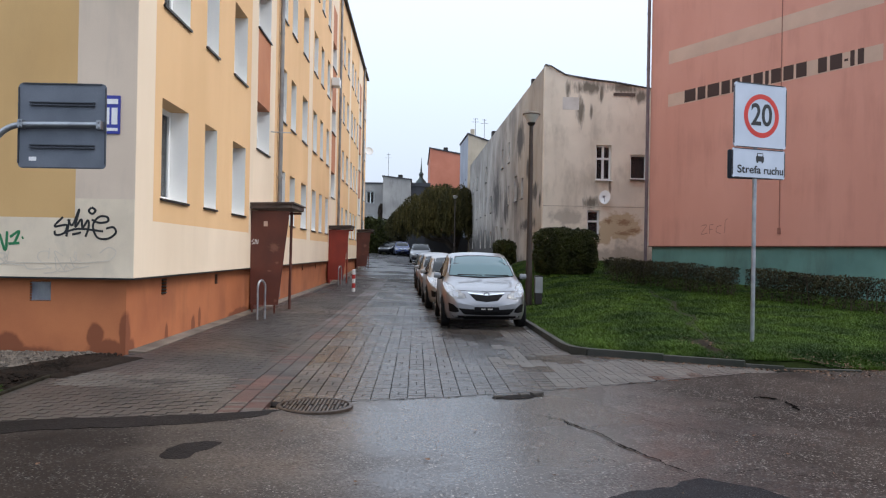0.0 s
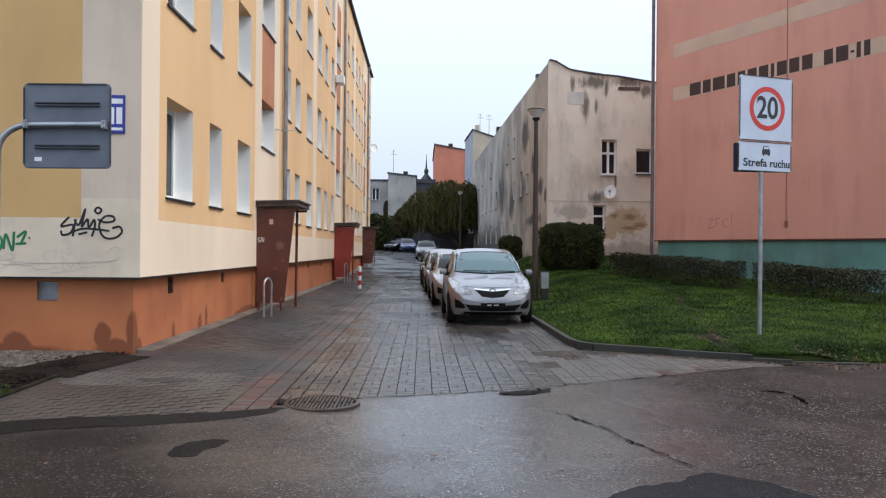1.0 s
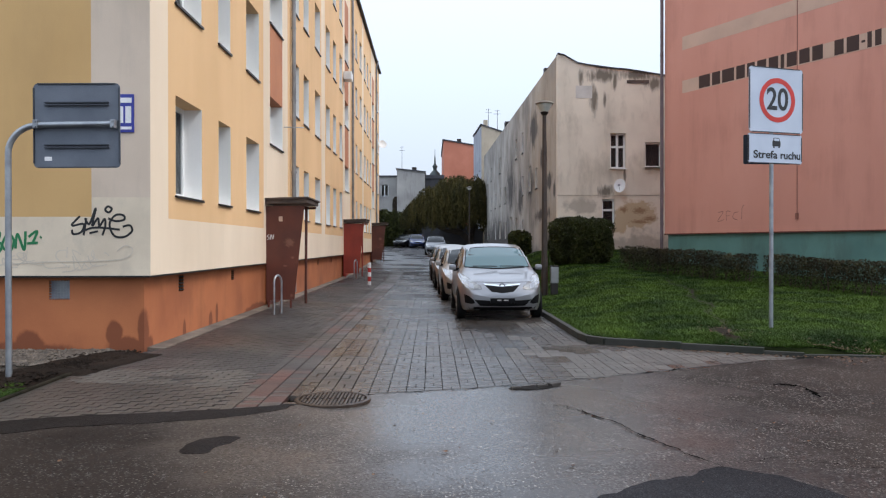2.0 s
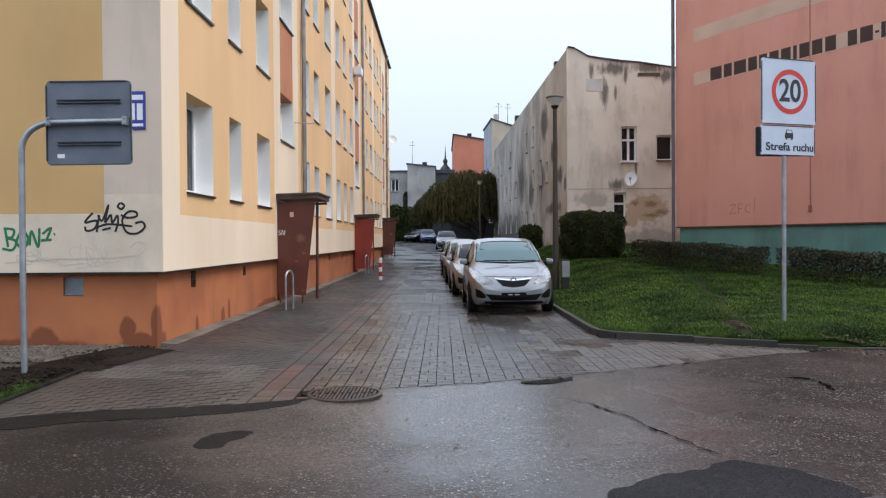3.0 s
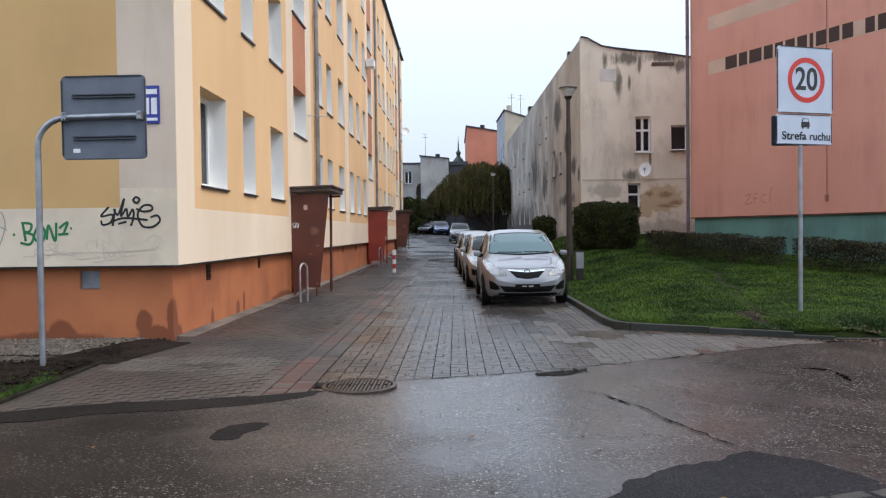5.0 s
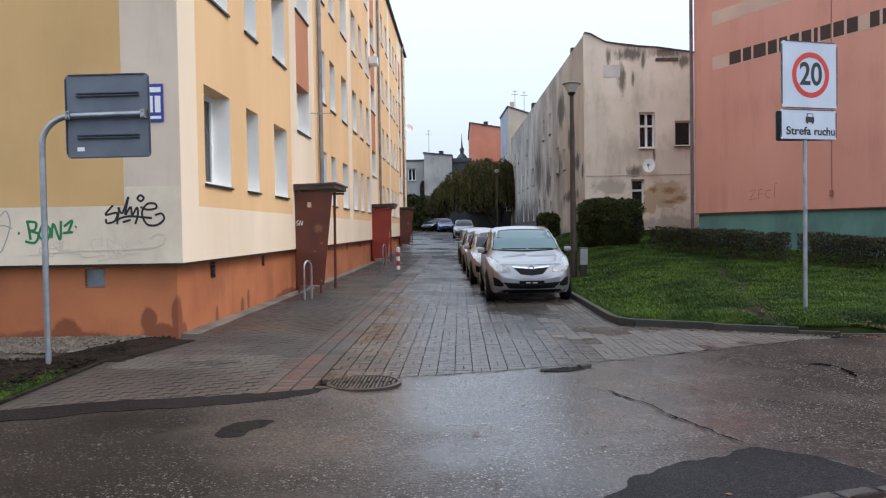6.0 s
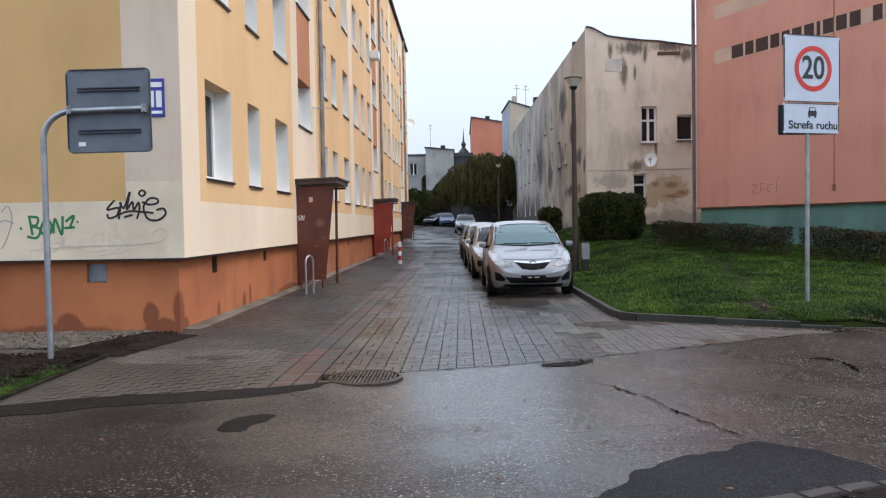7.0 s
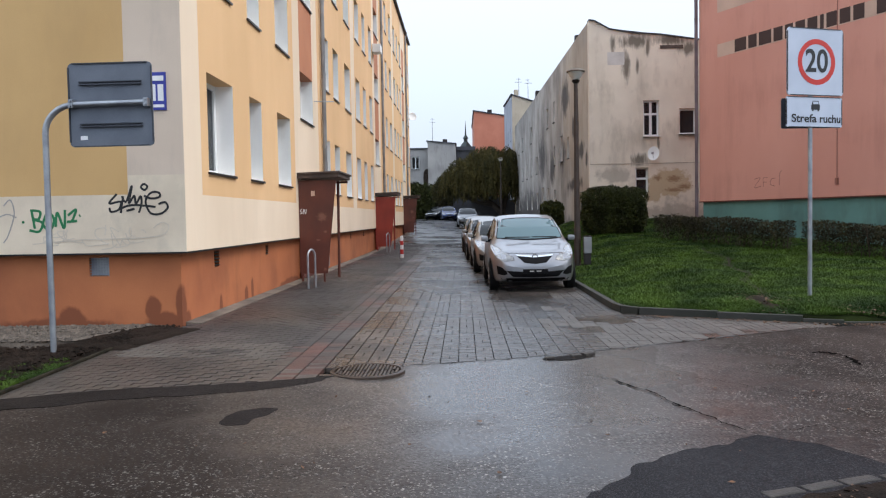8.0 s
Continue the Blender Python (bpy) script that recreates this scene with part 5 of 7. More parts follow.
# pale concrete strip at the foot of the facade
bm = bmesh.new()
for k in range(46):
    y0, y1 = 11.0 + k, 12.0 + k
    vs = [bm.verts.new(p) for p in ((-4.06, y0, gz(-4, y0) + 0.03), (-3.82 + 0.05 * noise.noise((y0, 0, 0)), y0, gz(-3.8, y0) + 0.012), (-3.82 + 0.05 * noise.noise((y1, 0, 0)), y1, gz(-3.8, y1) + 0.012), (-4.06, y1, gz(-4, y1) + 0.03))]
    bm.faces.new(vs)
bmesh.ops.remove_doubles(bm, verts=bm.verts, dist=0.001)
ext = bmesh.ops.extrude_face_region(bm, geom=list(bm.faces))
bmesh.ops.translate(bm, vec=(0, 0, -0.08), verts=[g for g in ext["geom"] if isinstance(g, bmesh.types.BMVert)])
tagged(new("footing_strip", mesh_of("footing_strip", bm, CONC)), "pale concrete strip along the foot of the facade", "trim", kind="structure")


# ---------- street furniture ----------
def left_sign():
    s = thing("road_sign", "back of a grey traffic sign on a bent steel post", "sign", (-4.675, 8.55, gz(-4.675, 8.55)))
    bm = bmesh.new()
    arc = [(0.34 - 0.34 * math.cos(radians(a_)) + 0.015, 0, 2.5 + 0.31 * math.sin(radians(a_))) for a_ in range(0, 91, 10)]
    tube(bm, [(0, 0, -0.1), (0.005, 0, 1.2), *arc, (0.7, 0, 2.815), (1.2, 0, 2.82)], 0.034, 14)
    part("post", bm, GALV, s, "galvanised bent steel post", smooth=True)
    x0, x1, z0, z1 = 0.27, 1.225, 2.34, 3.28
    bm = bmesh.new()
    plate(bm, rounded(x0, x1, z0, z1, 0.05), 0.012)
    bmesh.ops.translate(bm, verts=bm.verts, vec=(0, 0.05, 0))
    pl = part("panel", bm, SIGNBACK, s, "grey sheet back of the sign")
    bm = bmesh.new()
    for a_, b_ in ((x0, x0 + 0.012), (x1 - 0.012, x1)):
        box(bm, a_, b_, 0.035, 0.051, z0 + 0.05, z1 - 0.05)
    box(bm, x0 + 0.05, x1 - 0.05, 0.035, 0.051, z1 - 0.012, z1)
    box(bm, x0 + 0.05, x1 - 0.05, 0.035, 0.051, z0, z0 + 0.012)
    part("rim", bm, SIGNRIB, pl)
    for zz in (z0 + 0.24, z0 + 0.71):
        bm = bmesh.new()
        box(bm, x0 + 0.13, x1 - 0.12, 0.018, 0.05, zz - 0.022, zz - 0.008, 0.003)
        box(bm, x0 + 0.13, x1 - 0.12, 0.018, 0.05, zz + 0.008, zz + 0.022, 0.003)
        part("rib", bm, SIGNRIB, pl)
    part("sticker", boxed(x0 + 0.12, x0 + 0.2, 0.046, 0.0495, z0 + 0.08, z0 + 0.125), WHITEPAINT, pl)
    for xx in (x0 + 0.06, x1 - 0.05):
        bm = bmesh.new()
        box(bm, xx - 0.025, xx + 0.025, -0.045, 0.045, 2.77, 2.865, 0.006)
        rod(bm, (xx, -0.065, 2.845), (xx, -0.03, 2.845), 0.012, n=8)
        rod(bm, (xx, -0.065, 2.79), (xx, -0.03, 2.79), 0.012, n=8)
        part("clamp", bm, GALV, s)
    s.rotation_euler = (0, radians(-0.3), 0)


left_sign()


def speed_sign():
    s = thing("speed_sign", "white 20 zone sign with a lower plate on a steel post", "sign", (5.78, 12.9, lawn_z(5.78, 12.9) - 0.02), rz=18.0)
    b = 0.15
    bm = bmesh.new()
    rod(bm, (0, 0.05, -0.1), (0, 0.05, 4.4), 0.035, n=14)
    part("post", bm, GALV, s, "galvanised round post", smooth=True)
    zt0, zt1 = 3.52 - b, 4.62 - b
    x0, x1 = -0.5, 0.62
    bm = bmesh.new()
    plate(bm, rounded(x0, x1, zt0, zt1, 0.06), 0.02)
    top = part("zone_panel", bm, SIGNWHITE, s, "white reflective zone panel")
    c = ((x0 + x1) / 2 + 0.02, (zt0 + zt1) / 2)
    bm = bmesh.new()
    ring(bm, 0.29, 0.375, -0.003)
    part("red_ring", bm, SIGNRED, top, "red ring", at=(c[0], 0, c[1]))
    t = new("digits", text_mesh("20", 0.5, BLACKINK))
    t.data.transform(Matrix.Diagonal((0.92, 1, 1.04, 1)))
    t.parent, t.location = top, (c[0], -0.004, c[1] + 0.0)
    bm = bmesh.new()
    for dx in (x0, x1 - 0.014):
        box(bm, dx, dx + 0.014, -0.006, 0.02, zt0 + 0.06, zt1 - 0.06)
    box(bm, x0 + 0.06, x1 - 0.06, -0.006, 0.02, zt0, zt0 + 0.014)
    box(bm, x0 + 0.06, x1 - 0.06, -0.006, 0.02, zt1 - 0.014, zt1)
    part("rim", bm, SIGNRIB, top)
    zl0, zl1 = 3.0 - b, 3.5 - b
    bm = bmesh.new()
    plate(bm, rounded(x0 - 0.02, x1 - 0.02, zl0, zl1, 0.04), 0.02)
    low = part("lower_plate", bm, SIGNWHITE, s, "white plate with a car symbol")
    bm = bmesh.new()
    for dx in (x0 - 0.02, x1 - 0.034):
        box(bm, dx, dx + 0.014, -0.006, 0.02, zl0 + 0.04, zl1 - 0.04)
    box(bm, x0 + 0.02, x1 - 0.06, -0.006, 0.02, zl0, zl0 + 0.012)
    box(bm, x0 + 0.02, x1 - 0.06, -0.006, 0.02, zl1 - 0.012, zl1)
    part("rim", bm, SIGNRIB, low)
    for word, wide_, mid_ in (("Strefa", 0.5, -0.2), ("ruchu", 0.42, 0.325)):
        t = new("word", text_mesh(word, 0.185, BLACKINK))
        t.data.transform(Matrix.Diagonal((wide_ / 2 / max(v_.co.x for v_ in t.data.vertices), 1, 1, 1)))
        t.parent, t.location = low, (0.03 + mid_, -0.004, zl0 + (0.14 if word == "Strefa" else 0.137))
    bm = bmesh.new()
    plate(bm, [(-0.085, 0.0), (0.085, 0.0), (0.085, 0.08), (0.07, 0.09), (0.06, 0.145), (-0.06, 0.145), (-0.07, 0.09), (-0.085, 0.08)], 0.002)
    box(bm, -0.07, -0.04, 0, 0.002, -0.025, 0.001)
    box(bm, 0.04, 0.07, 0, 0.002, -0.025, 0.001)
    part("car_symbol", bm, BLACKINK, low, at=(0.06, -0.004, zl0 + 0.29))
    bm = bmesh.new()
    box(bm, -0.05, 0.05, -0.001, 0.001, 0.09, 0.132)
    part("car_symbol_window", bm, SIGNWHITE, low, at=(0.06, -0.007, zl0 + 0.29))
    bm = bmesh.new()
    plate(bm, rounded(x0 - 0.02, x1 - 0.3, zl0, zl1, 0.03), 0.02)
    bmesh.ops.rotate(bm, verts=bm.verts, cent=(0, 0, 0), matrix=Matrix.Rotation(radians(-14), 3, "Z"))
    part("side_plate", bm, SIGNRIB, s, "dark back of a second plate", at=(0.09, 0.11, 0))
    for zz in (zt0 + 0.25, zt1 - 0.3, zl0 + 0.2):
        bm = bmesh.new()
        box(bm, -0.09, 0.09, 0.021, 0.04, zz - 0.02, zz + 0.02)
        part("clamp", bm, GALV, s)


speed_sign()


def street_lamp(x, y, z, high, label, thick=1.0):
    s = thing("street_lamp", label, "street lamp", (x, y, z), group="street lamps")
    bm = bmesh.new()
    rod(bm, (0, 0, -0.1), (0, 0, 1.0), 0.1 * thick, 0.095 * thick, 14)
    rod(bm, (0, 0, 1.0), (0, 0, high - 0.35), 0.085 * thick, 0.055 * thick, 14)
    part("pole", bm, POSTPAINT, s, "brown weathered pole", smooth=True)
    bm = bmesh.new()
    lathe(bm, [(0.06, high - 0.38), (0.1, high - 0.34), (0.12, high - 0.3), (0.1, high - 0.28)], 20)
    part("collar", bm, SHEET, s, smooth=True)
    bm = bmesh.new()
    lathe(bm, [(0.1, high - 0.28), (0.16, high - 0.2), (0.23, high - 0.08), (0.22, high - 0.06)], 20)
    part("diffuser", bm, LENS, s, "cloudy lamp bowl", smooth=True)
    bm = bmesh.new()
    lathe(bm, [(0.25, high - 0.07), (0.26, high - 0.04), (0.2, high + 0.0), (0.08, high + 0.04), (0.02, high + 0.05)], 20)
    part("hood", bm, CONC, s, smooth=True)


street_lamp(3.24, 22.0, 0.25, 5.45, "brown street lamp post standing at the lawn's edge")
street_lamp(3.45, 70.0, 0.7, 6.2, "far street lamp before the willow", 0.8)
bm = bmesh.new()
box(bm, -0.11, 0.11, -0.1, 0.1, 0.28, 0.74, 0.015)
binn = thing("litter_bin", "small grey litter bin beside the lamp post", "bin", (3.48, 21.75, 0.24))
part("body", bm, ZINC, binn)
part("foot", boxed(-0.1, 0.1, -0.08, 0.08, -0.05, 0.29, bevel=0.02), SHEET, binn)
part("lid", boxed(-0.12, 0.12, -0.11, 0.11, 0.74, 0.77, bevel=0.008), SHEET, binn)


def hoop(x, y, high, wide, rz):
    s = thing("steel_hoop", "bent galvanised steel hoop set in the paving", "bollard", (x, y, gz(x, y)), rz=rz, group="steel hoops")
    bm = bmesh.new()
    r, h = wide / 2, high - wide / 2
    tube(bm, [(-r, 0, -0.1), (-r, 0, h * 0.5), *[(-r * math.cos(radians(a_)), 0, h + r * math.sin(radians(a_))) for a_ in range(0, 181, 20)], (r, 0, h * 0.5), (r, 0, -0.1)], 0.024, 12)
    part("tube", bm, GALV, s, smooth=True)


hoop(-3.33, 16.65, 0.84, 0.3, 70)
hoop(-3.3, 33.4, 0.84, 0.3, 70)


def bollard():
    s = thing("bollard", "round bollard with red and white bands", "bollard", (-2.37, 29.24, gz(-2.37, 29.24)))
    hs = [0, 0.15, 0.33, 0.5, 0.66, 0.82]
    for k in range(5):
        bm = bmesh.new()
        rod(bm, (0, 0, hs[k]), (0, 0, hs[k + 1]), 0.065, n=16)
        part("band", bm, WHITEPAINT if k % 2 == 0 else REDPAINT, s, smooth=True)
    bm = bmesh.new()
    lathe(bm, [(0.066, 0.82), (0.05, 0.85), (0.01, 0.86)], 16)
    part("cap", bm, WHITEPAINT, s, smooth=True)


bollard()


HUMP = mat("worn_hump_concrete", lin(122, 122, 122), lin(98, 98, 98), 0.6, 2, 60, 0.2)


def speed_hump():
    s = thing("speed_hump", "low speed hump across the paved lane", "speed hump", (0, 30.3, 0), kind="structure")
    bm = bmesh.new()
    n = 8
    rows = []
    for k in range(n + 1):
        t = k / n
        rows.append([bm.verts.new((x, -0.22 + 0.44 * t, gz(x, 30.3) + 0.012 + 0.05 * math.sin(math.pi * t))) for x in (-2.0, -1.0, 0.0, 1.2, 2.4)])
    for a_, b_ in zip(rows, rows[1:]):
        for i in range(4):
            bm.faces.new((a_[i], a_[i + 1], b_[i + 1], b_[i]))
    part("ridge", bm, HUMP, s, smooth=True)


speed_hump()


def manhole():
    x, y = -1.01, 7.84
    z = gz(x, y) + 0.014
    s = thing("manhole_cover", "round cast-iron manhole cover with parallel slots", "manhole cover", (x, y, z))
    bm = bmesh.new()
    lathe(bm, [(0.385, -0.06), (0.385, 0.006), (0.375, 0.012), (0.345, 0.012), (0.34, 0.0), (0.34, -0.06)], 48)
    part("ring_frame", bm, IRON, s, smooth=True)
    bm = bmesh.new()
    lathe(bm, [(0.335, -0.06), (0.335, -0.012), (0.01, -0.012)], 48)
    part("lid", bm, DARKIRON, s)
    for k in range(-8, 9):
        xx = k * 0.038
        half = math.sqrt(0.325 ** 2 - xx ** 2)
        for a_, b_ in (((-half, -0.03), (0.03, half)) if k % 2 else ((-half, half),)):
            part("bar", boxed(xx - 0.012, xx + 0.012, a_, b_, -0.012, 0.009, bevel=0.003), IRON, s)


DARKIRON = mat("dark_wet_iron", lin(40, 37, 35), None, 0.5, 6, 60, 0.2)
manhole()


def flat_patch(name, label, outline, material, dz, category, jag=0.02):
    """A thin irregular patch on the ground, from a smooth closed outline."""
    P, pts = [Vector((x, y, 0)) for x, y in outline], []
    n = len(P)
    for i in range(n):
        p0, p1, p2, p3 = P[i - 1], P[i], P[(i + 1) % n], P[(i + 2) % n]
        for k in range(8):
            t = k / 8
            q = 0.5 * (2 * p1 + (p2 - p0) * t + (2 * p0 - 5 * p1 + 4 * p2 - p3) * t * t + (3 * p1 - p0 - 3 * p2 + p3) * t ** 3)
            pts.append((q.x + jag * noise.noise((q.x * 7, q.y * 7, 1)), q.y + jag * noise.noise((q.x * 7, q.y * 7, 8))))
    bm = bmesh.new()
    f = bm.faces.new([bm.verts.new((x, y, gz(x, y) + dz)) for x, y in pts])
    ext = bmesh.ops.extrude_face_region(bm, geom=[f])
    bmesh.ops.translate(bm, vec=(0, 0, -0.02), verts=[g for g in ext["geom"] if isinstance(g, bmesh.types.BMVert)])
    bmesh.ops.triangulate(bm, faces=bm.faces)
    return tagged(new(name, mesh_of(name, bm, material)), label, category, kind="structure")


flat_patch("asphalt_patch", "darker newer gritty asphalt patch in the road", [(0.5, 4.1), (0.68, 4.32), (0.95, 4.62), (1.12, 4.88), (1.5, 5.16), (1.8, 5.28), (2.05, 5.46), (2.36, 5.24), (2.55, 4.95), (2.62, 4.5), (2.2, 3.8), (1.2, 3.6)], PATCH, 0.013, "road patch", 0.05)
flat_patch("tar_band", "dark tar band along the paving edge", [(-7.0, 5.2), (-4.0, 6.34), (-3.25, 6.71), (-2.58, 6.97), (-1.9, 7.27), (-1.38, 7.54), (-1.42, 7.36), (-1.77, 6.97), (-2.43, 6.6), (-3.1, 6.33), (-3.62, 6.02), (-7.0, 4.7)], TAR, 0.009, "road patch", 0.05)
flat_patch("puddle_bed", "small dark hollow in the asphalt", [(-1.88, 5.77), (-1.73, 5.75), (-1.64, 5.93), (-1.56, 6.2), (-1.61, 6.27), (-1.78, 6.21), (-1.9, 6.04)], TAR, 0.007, "road patch", 0.04)
flat_patch("gully", "dark wet hollow where the paving's edge has sunk", [(0.86, 8.47), (1.05, 8.42), (1.3, 8.52), (1.4, 8.66), (1.36, 8.74), (1.1, 8.66), (0.9, 8.56)], WETHOLE, 0.013, "hollow", 0.03)
for x_, y_, turn_, size_ in ((1.39, 8.7, 35, 1.0), (1.24, 8.62, 24, 0.8), (0.93, 8.5, 15, 0.7)):
    chunk = boxed(-0.075 * size_, 0.075 * size_, -0.04 * size_, 0.04 * size_, -0.05, 0.03 * size_, bevel=0.012)
    for v_ in chunk.verts:
        v_.co += Vector((0.012, 0.012, 0.006)) * noise.noise(v_.co * 14 + Vector((x_, y_, 0)) * 9)
    ob_ = tagged(new("broken_stone", mesh_of("broken_stone", chunk, OLDSTONE)), "broken wet concrete chunk at a sunken edge", "stone", "broken stones")
    ob_.matrix_basis = pose(x_, y_, gz(x_, y_) + 0.012, 0, 0, turn_)


def bare_earth(cx, cy, rx, ry, seed, label):
    bm = bmesh.new()
    rings = []
    for r, dz in ((0.02, 0.012), (0.5, 0.012), (0.8, 0.006), (1.0, -0.02)):
        rings.append([])
        for k in range(30):
            t = 2 * math.pi * k / 30
            rr = r * (1 + 0.35 * noise.noise((math.cos(t) * 1.5, math.sin(t) * 1.5, seed)) + 0.15 * noise.noise((math.cos(t) * 5, math.sin(t) * 5, seed)))
            x, y = cx + rx * rr * math.cos(t), cy + ry * rr * math.sin(t)
            rings[-1].append(bm.verts.new((x, y, lawn_top(x, y) + dz)))
    for a_, b_ in zip(rings, rings[1:]):
        for k in range(30):
            bm.faces.new((a_[k], a_[(k + 1) % 30], b_[(k + 1) % 30], b_[k]))
    bm.faces.new(rings[0])
    tagged(new("bare_earth", mesh_of("bare_earth", bm, EARTH, True)), label, "ground", kind="structure")


EARTH = mat("trodden_earth", lin(48, 40, 31), lin(30, 26, 20), 0.9, 3, 40, 0.7, grain=0.4, dist=0.02, spec=0.1)
bare_earth(4.9, 12.75, 0.24, 1.0, 3, "trodden bare earth where a path crosses the lawn")
def trodden_path():
    """A narrow line of bare soil where feet have crossed the grass."""
    bm, prev = bmesh.new(), None
    for k in range(150):
        y = 13.2 + 12.0 * k / 149
        x = float(path_x(y)) - 0.12 * math.sin(y * 1.7) + 0.05 * noise.noise((y * 2.5, 0, 4))
        w = max(0.006, 0.055 + 0.07 * noise.noise((y * 1.9, 3, 0))) * (1 if k < 110 else (150 - k) / 40)
        cur = [bm.verts.new((x + d, y, lawn_top(x + d, y) + 0.006)) for d in (-w, 0, w)]
        if prev:
            for i in (0, 1):
                bm.faces.new((prev[i], prev[i + 1], cur[i + 1], cur[i]))
        prev = cur
    tagged(new("trodden_path", mesh_of("trodden_path", bm, EARTH, True)), "narrow trodden line of dark soil across the lawn", "path", kind="structure")


trodden_path()
bare_earth(9.2, 11.35, 1.5, 0.16, 7, "bare earth under leaves at the lawn's edge")


flat_patch("soil_bed", "dark soil with leaves behind broken edging", [(1.5, 4.12), (1.8, 4.24), (2.1, 4.36), (2.5, 4.5), (3.2, 4.5), (3.2, 3.6), (1.8, 3.5)], SOIL, 0.016, "ground", 0.03)
edge_root = thing("edging", "broken concrete edging beside the asphalt patch", "edging", (2.0, 4.42, 0), kind="structure")
for k_, (x_, y_) in enumerate(((1.78, 4.33), (2.04, 4.43), (2.3, 4.52), (2.58, 4.6))):
    ob_ = part("edging_stone", boxed(-0.125, 0.125, -0.045, 0.045, -0.06, 0.02, bevel=0.012), OLDSTONE, edge_root)
    ob_.location, ob_.rotation_euler = (x_ - 2.0, y_ - 4.42, 0), (0, 0, radians(20 + 3 * (k_ % 2)))


def road_top(x, y):
    return gz(x, y) + 0.004 + 0.006 * noise.noise((x * 0.8, y * 0.8, 3))


def ground_crack(pts, w, label):
    """A jagged open crack whose width comes and goes."""
    bm = bmesh.new()
    out = []
    for (x0, y0), (x1, y1) in zip(pts, pts[1:]):
        n = max(6, int(math.hypot(x1 - x0, y1 - y0) / 0.025))
        for k in range(n):
            t = k / n
            x, y = x0 + (x1 - x0) * t, y0 + (y1 - y0) * t
            out.append((x + 0.03 * noise.noise((x * 9, y * 9, 2)) + 0.018 * noise.noise((x * 34, y * 34, 5)), y + 0.04 * noise.noise((x * 9, y * 9, 7)) + 0.02 * noise.noise((x * 34, y * 34, 9))))
    out.append(pts[-1])
    prev = None
    for i, (x, y) in enumerate(out):
        d = Vector((out[min(i + 1, len(out) - 1)][0] - out[max(i - 1, 0)][0], out[min(i + 1, len(out) - 1)][1] - out[max(i - 1, 0)][1], 0)).normalized()
        ww = 0.7 * w * max(0.15, 0.55 + 1.1 * noise.noise((x * 5, y * 5, 4)) + 0.7 * noise.noise((x * 25, y * 25, 1))) * min(1, 0.1 + min(i, len(out) - 1 - i) * 0.08)
        s = Vector((-d.y, d.x, 0)) * ww / 2
        cur = [bm.verts.new((x + k * s.x, y + k * s.y, max(road_top(x, y) + 0.005, gz(x, y) + 0.0125))) for k in (-1, 1)]
        if prev:
            bm.faces.new((prev[0], prev[1], cur[1], cur[0]))
        prev = cur
    tagged(new("road_crack", mesh_of("road_crack", bm, CRACK)), label, "crack", kind="structure")


ground_crack([(0.95, 7.9), (1.38, 7.49), (1.52, 7.12), (1.68, 6.8), (1.71, 6.47), (1.85, 6.13), (1.97, 5.76), (2.13, 5.4)], 0.03, "long open crack in the asphalt")
ground_crack([(1.69, 6.75), (1.66, 6.5), (1.76, 6.3), (1.86, 6.12)], 0.014, "side crack in the asphalt")
ground_crack([(1.7, 7.9), (2.3, 7.35), (2.75, 6.9), (3.1, 6.4)], 0.012, "thin crack in the asphalt")
ground_crack([(2.3, 8.3), (2.9, 7.6), (3.4, 7.2), (3.7, 6.6)], 0.009, "thin crack in the asphalt")
ground_crack([(2.14, 5.53), (2.6, 5.7), (3.1, 5.4), (3.6, 5.5)], 0.012, "thin crack beside the patch")
ground_crack([(3.8, 8.5), (3.9, 8.68), (4.05, 8.7), (4.15, 8.45), (4.1, 8.15), (4.03, 7.93)], 0.11, "broken open rim of a shallow pothole")
ground_crack([(3.84, 8.3), (3.9, 8.1), (4.03, 7.93)], 0.03, "crack on the near side of a shallow pothole")
ground_crack([(3.67, 9.95), (4.2, 9.4), (4.3, 9.0)], 0.014, "crack running off the paving's edge")
ground_crack([(-0.6, 8.2), (0.35, 8.47), (1.28, 8.84), (2.39, 9.37), (3.3, 9.85), (4.7, 10.5)], 0.035, "open joint at the paving's edge")
ground_crack([(1.02, 6.1), (1.2, 5.9), (1.5, 5.95), (1.75, 5.75)], 0.01, "thin crack in the asphalt")


